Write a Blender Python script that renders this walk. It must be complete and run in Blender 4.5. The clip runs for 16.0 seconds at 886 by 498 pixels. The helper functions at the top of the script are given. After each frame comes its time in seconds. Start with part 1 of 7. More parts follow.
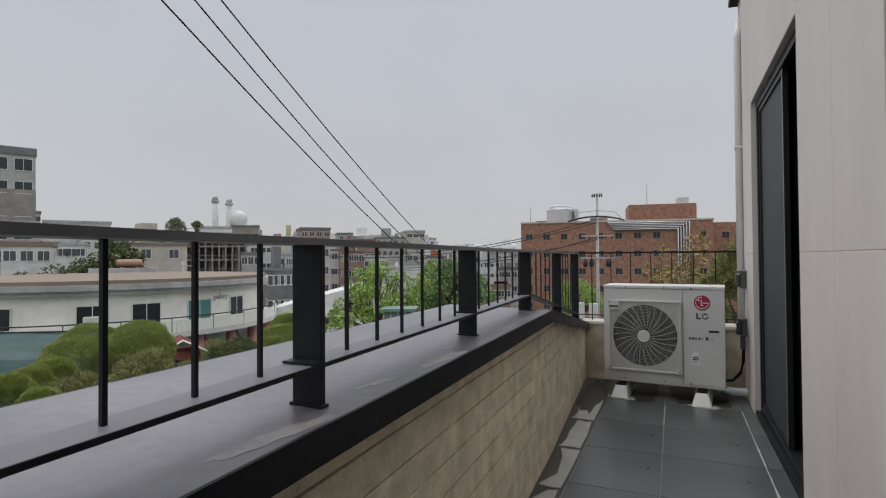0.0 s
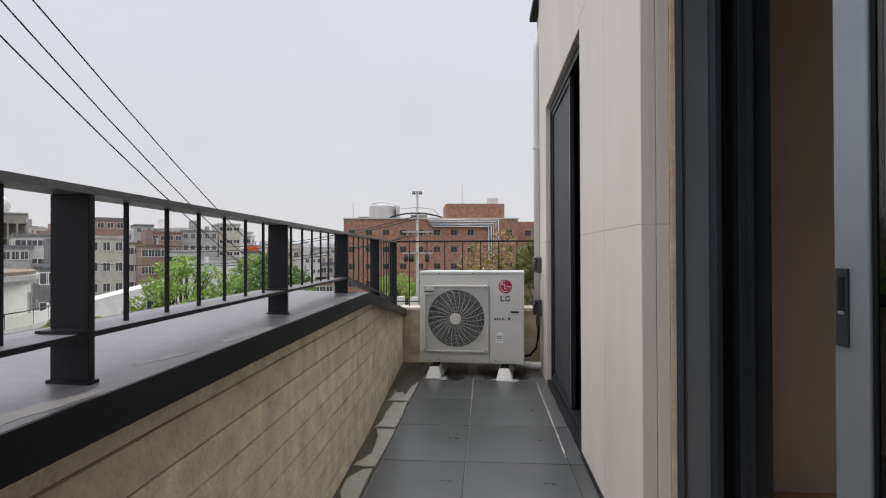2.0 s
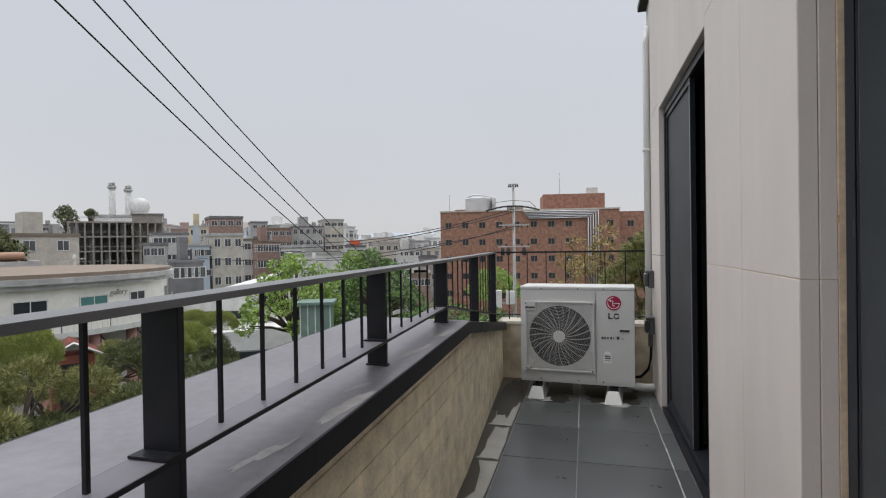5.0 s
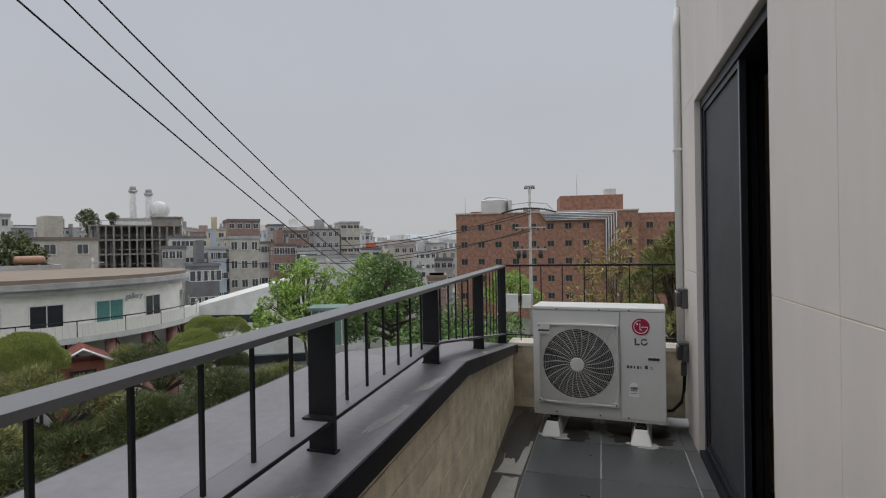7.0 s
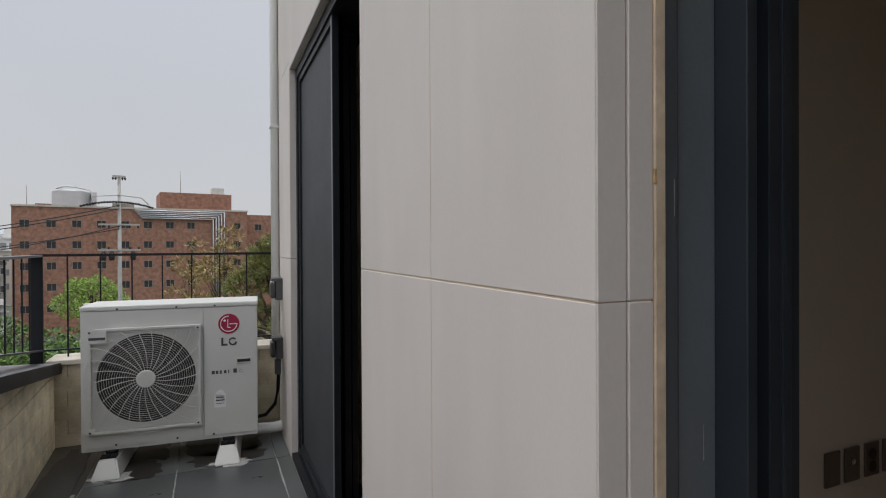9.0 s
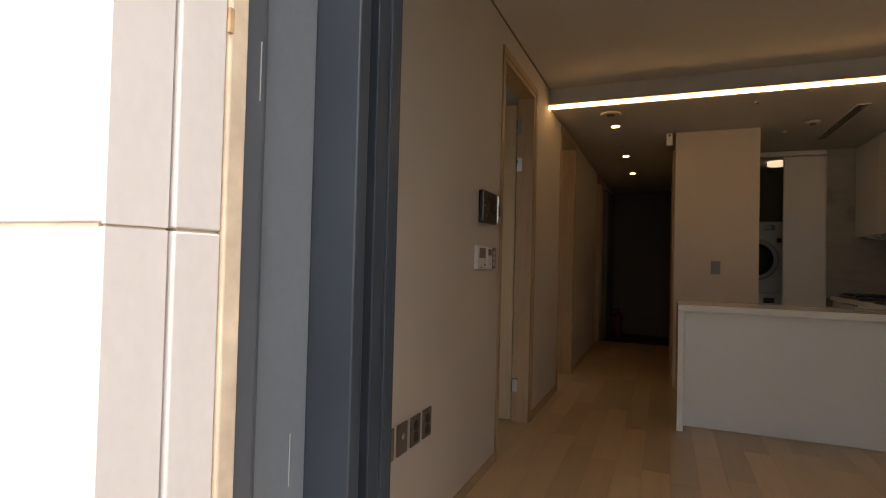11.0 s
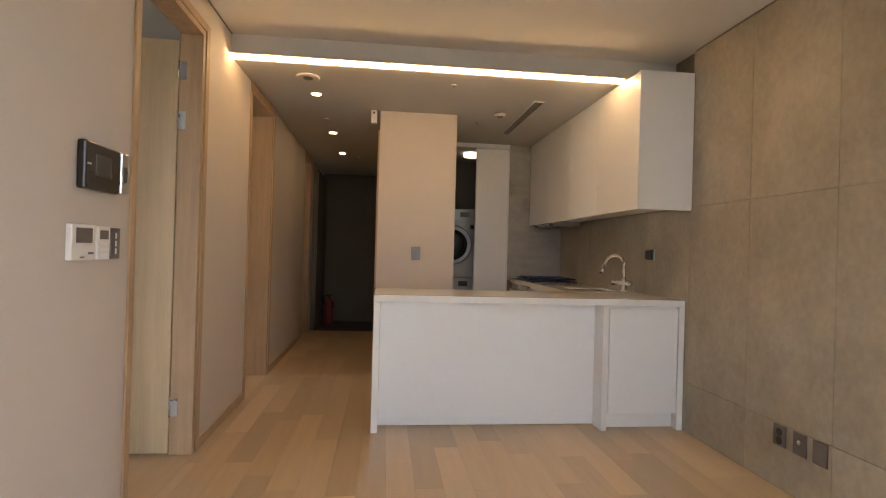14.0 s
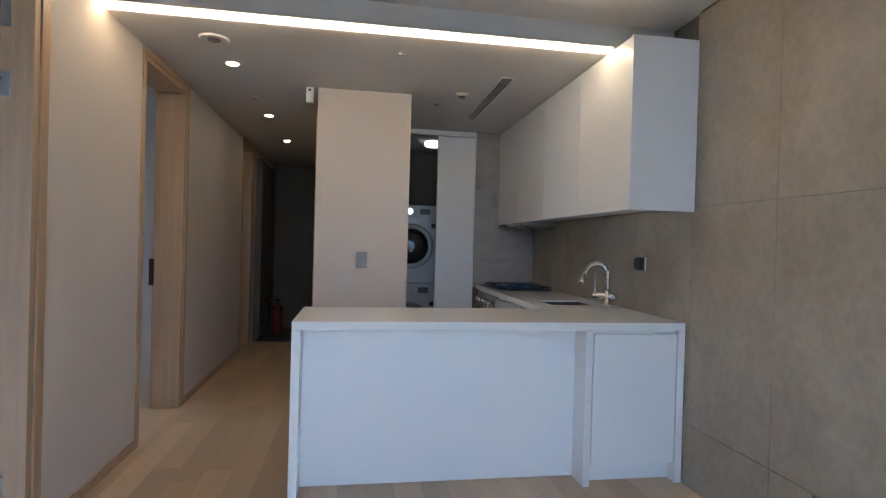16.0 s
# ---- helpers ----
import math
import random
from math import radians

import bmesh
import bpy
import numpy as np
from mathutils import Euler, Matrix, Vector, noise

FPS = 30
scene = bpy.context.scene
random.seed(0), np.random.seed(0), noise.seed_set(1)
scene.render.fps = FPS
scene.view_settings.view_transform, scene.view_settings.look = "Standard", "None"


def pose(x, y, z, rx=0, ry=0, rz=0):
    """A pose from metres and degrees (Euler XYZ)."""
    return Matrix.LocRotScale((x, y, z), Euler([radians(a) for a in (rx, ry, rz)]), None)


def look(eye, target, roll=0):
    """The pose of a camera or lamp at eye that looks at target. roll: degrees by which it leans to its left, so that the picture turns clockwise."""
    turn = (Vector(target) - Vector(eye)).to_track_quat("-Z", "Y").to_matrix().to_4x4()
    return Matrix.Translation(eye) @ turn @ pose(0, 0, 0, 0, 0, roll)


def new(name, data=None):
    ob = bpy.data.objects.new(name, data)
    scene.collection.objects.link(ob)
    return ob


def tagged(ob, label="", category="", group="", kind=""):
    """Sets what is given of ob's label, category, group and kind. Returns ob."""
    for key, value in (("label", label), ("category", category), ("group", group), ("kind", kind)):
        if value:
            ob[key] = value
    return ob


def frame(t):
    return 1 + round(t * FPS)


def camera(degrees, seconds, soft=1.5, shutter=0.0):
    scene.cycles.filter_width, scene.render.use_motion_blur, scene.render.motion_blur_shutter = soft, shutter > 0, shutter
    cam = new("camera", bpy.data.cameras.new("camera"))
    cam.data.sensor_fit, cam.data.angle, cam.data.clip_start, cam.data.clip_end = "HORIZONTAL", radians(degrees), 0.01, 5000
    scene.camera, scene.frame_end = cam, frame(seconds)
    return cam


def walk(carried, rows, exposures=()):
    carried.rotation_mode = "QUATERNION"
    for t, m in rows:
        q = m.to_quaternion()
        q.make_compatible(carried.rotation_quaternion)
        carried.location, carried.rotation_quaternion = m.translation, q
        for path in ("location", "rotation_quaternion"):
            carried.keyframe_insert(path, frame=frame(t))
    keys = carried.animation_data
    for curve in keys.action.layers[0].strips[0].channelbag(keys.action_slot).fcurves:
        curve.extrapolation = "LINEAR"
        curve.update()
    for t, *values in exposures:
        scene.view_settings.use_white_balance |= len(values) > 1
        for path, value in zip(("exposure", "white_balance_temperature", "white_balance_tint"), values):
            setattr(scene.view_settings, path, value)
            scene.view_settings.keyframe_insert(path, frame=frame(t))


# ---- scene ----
# x runs into the house, y along the balcony towards the air conditioner, z up; z = 0 is the balcony floor
cam = camera(79.5, 16.0, soft=1.15)
PATH = [
    (0, (-0.549, 0.916, 1.203), (-1.345, 2.750, 1.236), -0.4),
    (0.5, (-0.535, 0.929, 1.18), (-1.124, 2.840, 1.203), -0.2),
    (1, (-0.529, 0.931, 1.15), (-0.954, 2.886, 1.169), -0.1),
    (1.5, (-0.519, 0.949, 1.133), (-0.821, 2.926, 1.148), -0.1),
    (2, (-0.522, 0.939, 1.124), (-0.681, 2.932, 1.138), -0.2),
    (2.5, (-0.535, 0.949, 1.121), (-0.541, 2.949, 1.13), -0.1),
    (3, (-0.565, 0.984, 1.141), (-0.532, 2.984, 1.143), -0.1),
    (3.5, (-0.609, 0.991, 1.18), (-0.574, 2.991, 1.178), -0.2),
    (4, (-0.595, 0.997, 1.217), (-0.74, 2.992, 1.208), -0.5),
    (4.5, (-0.577, 1.026, 1.271), (-1.013, 2.978, 1.255), -0.6),
    (4.7, (-0.572, 1.049, 1.295), (-1.055, 2.989, 1.278), -0.8),
    (7, (-0.603, 1.672, 1.42), (-1.176, 3.588, 1.413), -1.0),
    (7.5, (-0.54, 1.838, 1.419), (-1.035, 3.776, 1.401), -1.0),
    (8, (-0.538, 1.993, 1.369), (-0.675, 3.989, 1.356), -0.8),
    (8.5, (-0.523, 2.113, 1.344), (-0.187, 4.084, 1.331), -0.7),
    (9, (-0.45, 2.234, 1.291), (0.352, 4.066, 1.279), -0.3),
    (9.5, (-0.362, 2.307, 1.253), (0.817, 3.922, 1.285), 1.8),
    (10, (-0.291, 2.394, 1.235), (1.195, 3.731, 1.276), 1.8),
    (10.2, (-0.278, 2.411, 1.226), (1.302, 3.637, 1.271), 1.6),
    (12.3, (-0.073, 2.488, 1.19), (1.917, 2.682, 1.204), 2.1),
    (12.5, (-0.04, 2.475, 1.19), (1.954, 2.622, 1.202), 2.1),
    (13, (0.119, 2.429, 1.179), (2.118, 2.483, 1.188), 1.9),
    (13.5, (0.298, 2.354, 1.187), (2.297, 2.299, 1.195), 1.6),
    (14, (0.469, 2.307, 1.225), (2.457, 2.086, 1.231), 1.6),
    (14.5, (0.691, 2.277, 1.281), (2.669, 1.977, 1.283), 1.7),
    (15, (0.903, 2.215, 1.307), (2.878, 1.903, 1.303), 1.8),
    (15.5, (1.073, 2.128, 1.324), (3.046, 1.801, 1.316), 1.7),
    (16, (1.227, 2.052, 1.327), (3.201, 1.732, 1.31), 1.6),
]
EXPOSURES = [(0.0, -0.05, 6500, 10), (1.0, 0.17, 6500, 11), (2.0, 0.36, 6600, 12), (3.5, 0.5, 6700, 14), (4.5, 0.32, 6500, 11), (7.0, -0.18, 6500, 10),
             (8.5, -0.08, 6500, 10), (9.0, 0.05, 6500, 10), (9.5, 0.43, 6500, 10), (10.0, 0.9, 6500, 10), (10.5, 1.3, 6700, 11), (12.0, 3.9, 7600, 18), (12.6, 4.06, 7700, 19), (13.0, 4.2, 8600, 20),
             (13.6, 4.05, 7350, 16), (14.5, 3.82, 5250, 7), (15.2, 3.8, 4650, 5), (16.0, 3.86, 4520, 5)]
walk(cam, [(t, look(eye, target, roll)) for t, eye, target, roll in PATH], EXPOSURES)

# ---- world and light: an overcast afternoon ----
world = bpy.data.worlds.new("overcast_sky")
scene.world = world
world.use_nodes = True
wt = world.node_tree
wt.nodes.clear()
w_out = wt.nodes.new("ShaderNodeOutputWorld")
w_bg = wt.nodes.new("ShaderNodeBackground")
w_sky = wt.nodes.new("ShaderNodeTexSky")
w_sky.sky_type = "NISHITA"
w_sky.sun_disc = False
w_sky.sun_elevation, w_sky.sun_rotation = radians(58), radians(258)
w_geo = wt.nodes.new("ShaderNodeTexCoord")
w_sep = wt.nodes.new("ShaderNodeSeparateXYZ")
w_map = wt.nodes.new("ShaderNodeValToRGB")
w_map.color_ramp.elements[0].position, w_map.color_ramp.elements[0].color = 0.0, (5.5, 5.55, 5.7, 1)
w_map.color_ramp.elements[1].position, w_map.color_ramp.elements[1].color = 1.0, (27.0, 27.5, 28.5, 1)
w_mid = w_map.color_ramp.elements.new(0.46)
w_mid.color = (5.5, 5.75, 6.3, 1)
w_hi = w_map.color_ramp.elements.new(0.66)
w_hi.color = (13.0, 13.3, 14.0, 1)
w_mix = wt.nodes.new("ShaderNodeMixRGB")
w_mix.inputs[0].default_value = 0.93
w_noise = wt.nodes.new("ShaderNodeTexNoise")
w_noise.inputs["Scale"].default_value = 1.6
w_noise.inputs["Detail"].default_value = 4
w_cloud = wt.nodes.new("ShaderNodeMapRange")
w_cloud.inputs["To Min"].default_value, w_cloud.inputs["To Max"].default_value = 0.92, 1.08
w_mul = wt.nodes.new("ShaderNodeMixRGB")
w_mul.blend_type = "MULTIPLY"
w_mul.inputs[0].default_value = 1.0
wt.links.new(w_geo.outputs["Generated"], w_sep.inputs[0])
wt.links.new(w_geo.outputs["Generated"], w_noise.inputs["Vector"])
wt.links.new(w_sep.outputs["Z"], w_map.inputs[0])
wt.links.new(w_sky.outputs[0], w_mix.inputs[1])
wt.links.new(w_map.outputs[0], w_mix.inputs[2])
wt.links.new(w_noise.outputs[0], w_cloud.inputs[0])
wt.links.new(w_mix.outputs[0], w_mul.inputs[1])
wt.links.new(w_cloud.outputs[0], w_mul.inputs[2])
wt.links.new(w_mul.outputs[0], w_bg.inputs[0])
w_bg.inputs[1].default_value = 0.1
wt.links.new(w_bg.outputs[0], w_out.inputs[0])

sun = new("sun", bpy.data.lights.new("sun", "SUN"))
sun.data.energy, sun.data.angle, sun.data.color = 0.5, radians(25), (1.0, 0.96, 0.9)
sun.matrix_world = look((-28, -6, 46), (0, 0, 0))


# ---- tools ----
def material(name, color, rough=0.6, metal=0.0, vary=0.12, scale=4.0, fine=60.0, bump=0.15, bump_scale=None, stretch=(1, 1, 1), alt=None, stain=0.0, island=0.0, coat=0.0):
    """A surface with broad tone drift, fine grain, a little relief and uneven gloss."""
    m = bpy.data.materials.new(name)
    m.use_nodes = True
    nt = m.node_tree
    bsdf = nt.nodes["Principled BSDF"]
    bsdf.inputs["Metallic"].default_value = metal
    bsdf.inputs["Coat Weight"].default_value = coat
    tc = nt.nodes.new("ShaderNodeTexCoord")
    mp = nt.nodes.new("ShaderNodeMapping")
    mp.inputs["Scale"].default_value = stretch
    nt.links.new(tc.outputs["Object"], mp.inputs[0])
    n1 = nt.nodes.new("ShaderNodeTexNoise")
    n1.inputs["Scale"].default_value, n1.inputs["Detail"].default_value = scale, 5
    n2 = nt.nodes.new("ShaderNodeTexNoise")
    n2.inputs["Scale"].default_value, n2.inputs["Detail"].default_value = fine, 3
    for n in (n1, n2):
        nt.links.new(mp.outputs[0], n.inputs["Vector"])
    add = nt.nodes.new("ShaderNodeMath")
    add.operation = "MULTIPLY_ADD"
    nt.links.new(n2.outputs[0], add.inputs[0])
    add.inputs[1].default_value = 0.45
    nt.links.new(n1.outputs[0], add.inputs[2])
    last = add.outputs[0]
    ramp = nt.nodes.new("ShaderNodeValToRGB")
    dark = alt if alt else tuple(c * (1 - vary * 1.6) for c in color)
    light = color if alt else tuple(min(1, c * (1 + vary)) for c in color)
    ramp.color_ramp.elements[0].position, ramp.color_ramp.elements[0].color = 0.45, (*dark, 1)
    ramp.color_ramp.elements[1].position, ramp.color_ramp.elements[1].color = 1.0, (*light, 1)
    nt.links.new(last, ramp.inputs[0])
    out = ramp.outputs[0]
    if island:
        oi = nt.nodes.new("ShaderNodeObjectInfo")
        gi = nt.nodes.new("ShaderNodeNewGeometry")
        sm = nt.nodes.new("ShaderNodeMath")
        sm.operation = "ADD"
        nt.links.new(oi.outputs["Random"], sm.inputs[0])
        nt.links.new(gi.outputs["Random Per Island"], sm.inputs[1])
        fr = nt.nodes.new("ShaderNodeMath")
        fr.operation = "FRACT"
        nt.links.new(sm.outputs[0], fr.inputs[0])
        mr = nt.nodes.new("ShaderNodeMapRange")
        mr.inputs["To Min"].default_value, mr.inputs["To Max"].default_value = 1 - island, 1 + island
        nt.links.new(fr.outputs[0], mr.inputs[0])
        hs = nt.nodes.new("ShaderNodeHueSaturation")
        nt.links.new(mr.outputs[0], hs.inputs["Value"])
        nt.links.new(out, hs.inputs["Color"])
        out = hs.outputs[0]
    if stain:
        n3 = nt.nodes.new("ShaderNodeTexNoise")
        n3.inputs["Scale"].default_value, n3.inputs["Detail"].default_value = 1.3, 8
        nt.links.new(tc.outputs["Object"], n3.inputs["Vector"])
        r3 = nt.nodes.new("ShaderNodeValToRGB")
        r3.color_ramp.elements[0].position, r3.color_ramp.elements[0].color = 0.38, (1 - stain, 1 - stain, 1 - stain * 1.1, 1)
        r3.color_ramp.elements[1].position = 0.6
        nt.links.new(n3.outputs[0], r3.inputs[0])
        mx = nt.nodes.new("ShaderNodeMixRGB")
        mx.blend_type = "MULTIPLY"
        mx.inputs[0].default_value = 1
        nt.links.new(out, mx.inputs[1])
        nt.links.new(r3.outputs[0], mx.inputs[2])
        out = mx.outputs[0]
    nt.links.new(out, bsdf.inputs["Base Color"])
    mr2 = nt.nodes.new("ShaderNodeMapRange")
    mr2.inputs["To Min"].default_value, mr2.inputs["To Max"].default_value = max(0.02, rough - min(0.1, vary)), min(1, rough + min(0.1, vary))
    nt.links.new(n1.outputs[0], mr2.inputs[0])
    nt.links.new(mr2.outputs[0], bsdf.inputs["Roughness"])
    if bump:
        bp = nt.nodes.new("ShaderNodeBump")
        bp.inputs["Strength"].default_value, bp.inputs["Distance"].default_value = bump, 0.004
        nt.links.new(n2.outputs[0], bp.inputs["Height"])
        nt.links.new(bp.outputs[0], bsdf.inputs["Normal"])
    return m


def glow(name, color, strength):
    m = bpy.data.materials.new(name)
    m.use_nodes = True
    b = m.node_tree.nodes["Principled BSDF"]
    b.inputs["Base Color"].default_value = (*color, 1)
    b.inputs["Emission Color"].default_value = (*color, 1)
    b.inputs["Emission Strength"].default_value = strength
    return m


def glass(name, tint=(0.9, 0.93, 0.93), alpha_rough=0.0):
    m = bpy.data.materials.new(name)
    m.use_nodes = True
    b = m.node_tree.nodes["Principled BSDF"]
    b.inputs["Base Color"].default_value = (*tint, 1)
    b.inputs["Transmission Weight"].default_value = 1.0
    b.inputs["Roughness"].default_value = alpha_rough
    b.inputs["IOR"].default_value = 1.45
    return m


def box(bm, x0, x1, y0, y1, z0, z1, bevel=0.0, mat=0):
    """Adds a box, edges eased by bevel."""
    vs = [bm.verts.new((x, y, z)) for x in (x0, x1) for y in (y0, y1) for z in (z0, z1)]
    fs = [bm.faces.new([vs[i] for i in q]) for q in ((0, 1, 3, 2), (4, 6, 7, 5), (0, 4, 5, 1), (2, 3, 7, 6), (0, 2, 6, 4), (1, 5, 7, 3))]
    for f in fs:
        f.material_index = mat
    if bevel:
        es = list({e for f in fs for e in f.edges})
        bmesh.ops.bevel(bm, geom=es, offset=bevel, segments=2, profile=0.5, affect="EDGES", clamp_overlap=True)
    return fs


def tube(bm, points, r, seg=8, closed=False):
    """A round bar along points."""
    rings = []
    pts = [Vector(p) for p in points]
    for i, p in enumerate(pts):
        if closed:
            d = (pts[(i + 1) % len(pts)] - pts[i - 1]).normalized()
        else:
            d = (pts[min(i + 1, len(pts) - 1)] - pts[max(i - 1, 0)]).normalized()
        side = d.orthogonal() if abs(d.z) > 0.95 else d.cross(Vector((0, 0, 1)))
        side.normalize()
        up = d.cross(side)
        rr = r[i] if isinstance(r, (list, tuple)) else r
        rings.append([bm.verts.new(p + rr * (math.cos(a) * side + math.sin(a) * up)) for a in (2 * math.pi * k / seg for k in range(seg))])
    n = len(rings)
    for i in range(n if closed else n - 1):
        a, b = rings[i], rings[(i + 1) % n]
        for k in range(seg):
            f = bm.faces.new((a[k], a[(k + 1) % seg], b[(k + 1) % seg], b[k]))
            f.smooth = True
    if not closed:
        bm.faces.new(rings[0][::-1])
        bm.faces.new(rings[-1])


def lathe(bm, profile, seg=24, axis="z", at=(0, 0, 0), smooth=True):
    """Turns (radius, height) pairs about an axis."""
    rings = []
    for r, h in profile:
        ring = []
        for k in range(seg):
            a = 2 * math.pi * k / seg
            c, s = r * math.cos(a), r * math.sin(a)
            v = {"z": (c, s, h), "y": (c, h, s), "x": (h, c, s)}[axis]
            ring.append(bm.verts.new(Vector(v) + Vector(at)))
        rings.append(ring)
    for a, b in zip(rings, rings[1:]):
        for k in range(seg):
            f = bm.faces.new((a[k], a[(k + 1) % seg], b[(k + 1) % seg], b[k]))
            f.smooth = smooth
    bm.faces.new(rings[0][::-1])
    bm.faces.new(rings[-1])


def prism(bm, outline, z0, z1):
    """A plan outline raised from z0 to z1; z may be a function of the corner."""
    lo = [bm.verts.new((x, y, z0(x, y) if callable(z0) else z0)) for x, y in outline]
    hi = [bm.verts.new((x, y, z1(x, y) if callable(z1) else z1)) for x, y in outline]
    n = len(outline)
    bm.faces.new(lo[::-1])
    bm.faces.new(hi)
    for i in range(n):
        bm.faces.new((lo[i], lo[(i + 1) % n], hi[(i + 1) % n], hi[i]))


def mesh_of(name, bm, mats):
    bmesh.ops.recalc_face_normals(bm, faces=bm.faces)
    me = bpy.data.meshes.new(name)
    bm.to_mesh(me)
    bm.free()
    for m in mats if isinstance(mats, (list, tuple)) else (mats,):
        me.materials.append(m)
    return me


def part(name, bm, mat, parent, label=""):
    """One mesh under a thing or a part, in the parent's own axes."""
    ob = new(name, mesh_of(name, bm, mat))
    ob.parent = parent
    if label:
        ob["label"] = label
    return ob


def thing(name, label, category, at=(0, 0, 0), turn=0.0, group=""):
    """An empty at the base of a thing, to carry its parts."""
    ob = new(name)
    ob.empty_display_size = 0.1
    ob.matrix_world = pose(*at, 0, 0, turn)
    return tagged(ob, label, category, group)


def solid(name, bm, mat, label, category="", kind="structure", group=""):
    """A piece of the setting, or a thing that is one mesh."""
    return tagged(new(name, mesh_of(name, bm, mat)), label, category, group, kind)


def boxes(*list_of, bevel=0.0):
    bm = bmesh.new()
    for b in list_of:
        box(bm, *b, bevel=bevel)
    return bm


# ---- materials ----
STONE = material("cream_stone_panel", (0.635, 0.583, 0.545), 0.55, vary=0.05, scale=1.5, fine=140, bump=0.06, stretch=(1, 3, 0.6), stain=0.05)
SEAL = material("joint_sealant", (0.6, 0.47, 0.34), 0.7, vary=0.2, scale=9)
RUST = material("rust_spot", (0.56, 0.36, 0.18), 0.7, vary=0.3, scale=40)
CONC_BRICK = material("beige_block", (0.84, 0.73, 0.53), 0.85, vary=0.2, scale=9, fine=75, bump=1.0, island=0.05, stain=0.05)
MORTAR = material("mortar", (0.3, 0.25, 0.17), 0.95, vary=0.2, scale=10, fine=120, bump=0.4)
CAPSTONE = material("pale_coping_stone", (0.55, 0.5, 0.42), 0.8, vary=0.15, scale=6, fine=90, bump=0.3, stain=0.2)
CAP_METAL = material("dark_coated_sheet_metal", (0.225, 0.213, 0.228), 0.36, 0.3, vary=0.2, scale=2.2, fine=35, bump=0.05, stain=0.12)
# pale top of the black lower rail; its sky light is painted in
LEDGE = material("sky_lit_rail_top_grey", (0.20, 0.19, 0.21), 0.45, 0.12, vary=0.04, scale=1.2, fine=35, bump=0.03)
FASCIA = material("charcoal_metal", (0.012, 0.012, 0.015), 0.45, 0.0, vary=0.15, scale=5)
BLACK_ALU = material("black_aluminium", (0.022, 0.024, 0.029), 0.4, 0.3, vary=0.08, scale=6, fine=180, bump=0.02)
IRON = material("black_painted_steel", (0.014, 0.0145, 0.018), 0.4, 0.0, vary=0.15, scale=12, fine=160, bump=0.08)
# the IRON paint, lightened to stand in for sky reflected on the top
RAILTOP = material("sky_sheen_charcoal_paint", (0.15, 0.15, 0.155), 0.33, 0.2, vary=0.1, scale=6, fine=90, bump=0.05)
SLATE = material("dark_slate_tile", (0.075, 0.08, 0.082), 0.3, vary=0.1, scale=3, fine=70, bump=0.15, island=0.12, stain=0.15)
GROUT = material("pale_grout", (0.3, 0.3, 0.29), 0.85, vary=0.2, scale=14)
WETCON = material("wet_cement_screed", (0.06, 0.054, 0.045), 0.35, vary=0.3, scale=5, fine=50, bump=0.3, stain=0.4)
PALECON = material("pale_cement_slab", (0.36, 0.35, 0.315), 0.45, vary=0.15, scale=6, fine=60, bump=0.3, stain=0.2)
ALU_MID = material("slate_grey_aluminium", (0.1, 0.107, 0.12), 0.4, 0.3, vary=0.06, scale=5, fine=150, bump=0.02)
ALU = material("charcoal_aluminium", (0.028, 0.035, 0.044), 0.42, 0.1, vary=0.08, scale=6, fine=180, bump=0.02)
ALU_PALE = material("grey_aluminium", (0.225, 0.245, 0.27), 0.36, 0.5, vary=0.06, scale=5, fine=150, bump=0.02)
RUBBER = material("black_rubber", (0.006, 0.006, 0.0065), 0.6, vary=0.1)
SCREEN = material("insect_screen", (0.035, 0.037, 0.042), 0.55, vary=0.1, fine=400, bump=0.2)
GLASS = glass("tinted_glass", (0.55, 0.6, 0.6))
for m_, s_ in ((LEDGE, 0.3), (IRON, 0.22), (FASCIA, 0.2), (BLACK_ALU, 0.3), (ALU, 0.3), (RUBBER, 0.15)):
    m_.node_tree.nodes["Principled BSDF"].inputs["Specular IOR Level"].default_value = s_


# ---- balcony structure ----
FACADE_END, ROOF_Z = 6.55, 3.55
DOOR_Y0, DOOR_Y1, DOOR_Z = 0.35, 2.776, 2.45
WIN_Y0, WIN_Y1, WIN_Z = 3.93, 5.58, 2.37
PARAPET_Z, KNEE = 0.89, 4.06


def cap_x(y, off=0.0):
    """The parapet leans a little away from the facade, more so past the knee."""
    return -1.11 - 0.025 * y - 0.03 * max(0, y - KNEE) + off


def cap_z(y):
    return PARAPET_Z - 0.148 * max(0, y - KNEE)


def cap_top(x, y):
    """The cap rises a little towards its outer side."""
    return cap_z(y) + 0.025 * max(0.0, cap_x(y) - x)


# house wall behind the stone cladding
bm = boxes((0.0013, 0.3, -3.0, DOOR_Y0 - 0.01, -0.4, ROOF_Z), (0.0013, 0.3, DOOR_Y0 - 0.01, DOOR_Y1 + 0.042, DOOR_Z + 0.01, ROOF_Z - 0.002), (0.0013, 0.3, DOOR_Y1 + 0.042, WIN_Y0 - 0.01, -0.4, ROOF_Z - 0.001),
           (0.0013, 0.3, WIN_Y0 - 0.01, WIN_Y1 + 0.01, WIN_Z + 0.01, ROOF_Z - 0.002), (0.03, 0.3, WIN_Y1 + 0.01, FACADE_END, -0.4, ROOF_Z - 0.001), (0.04, 0.3, DOOR_Y0, DOOR_Y1, -0.4, 0.0), (0.04, 0.3, WIN_Y0, WIN_Y1, -0.4, 0.02))
wall_west = solid("wall_west", bm, SEAL, "cream stone-clad house wall along the balcony", "wall")


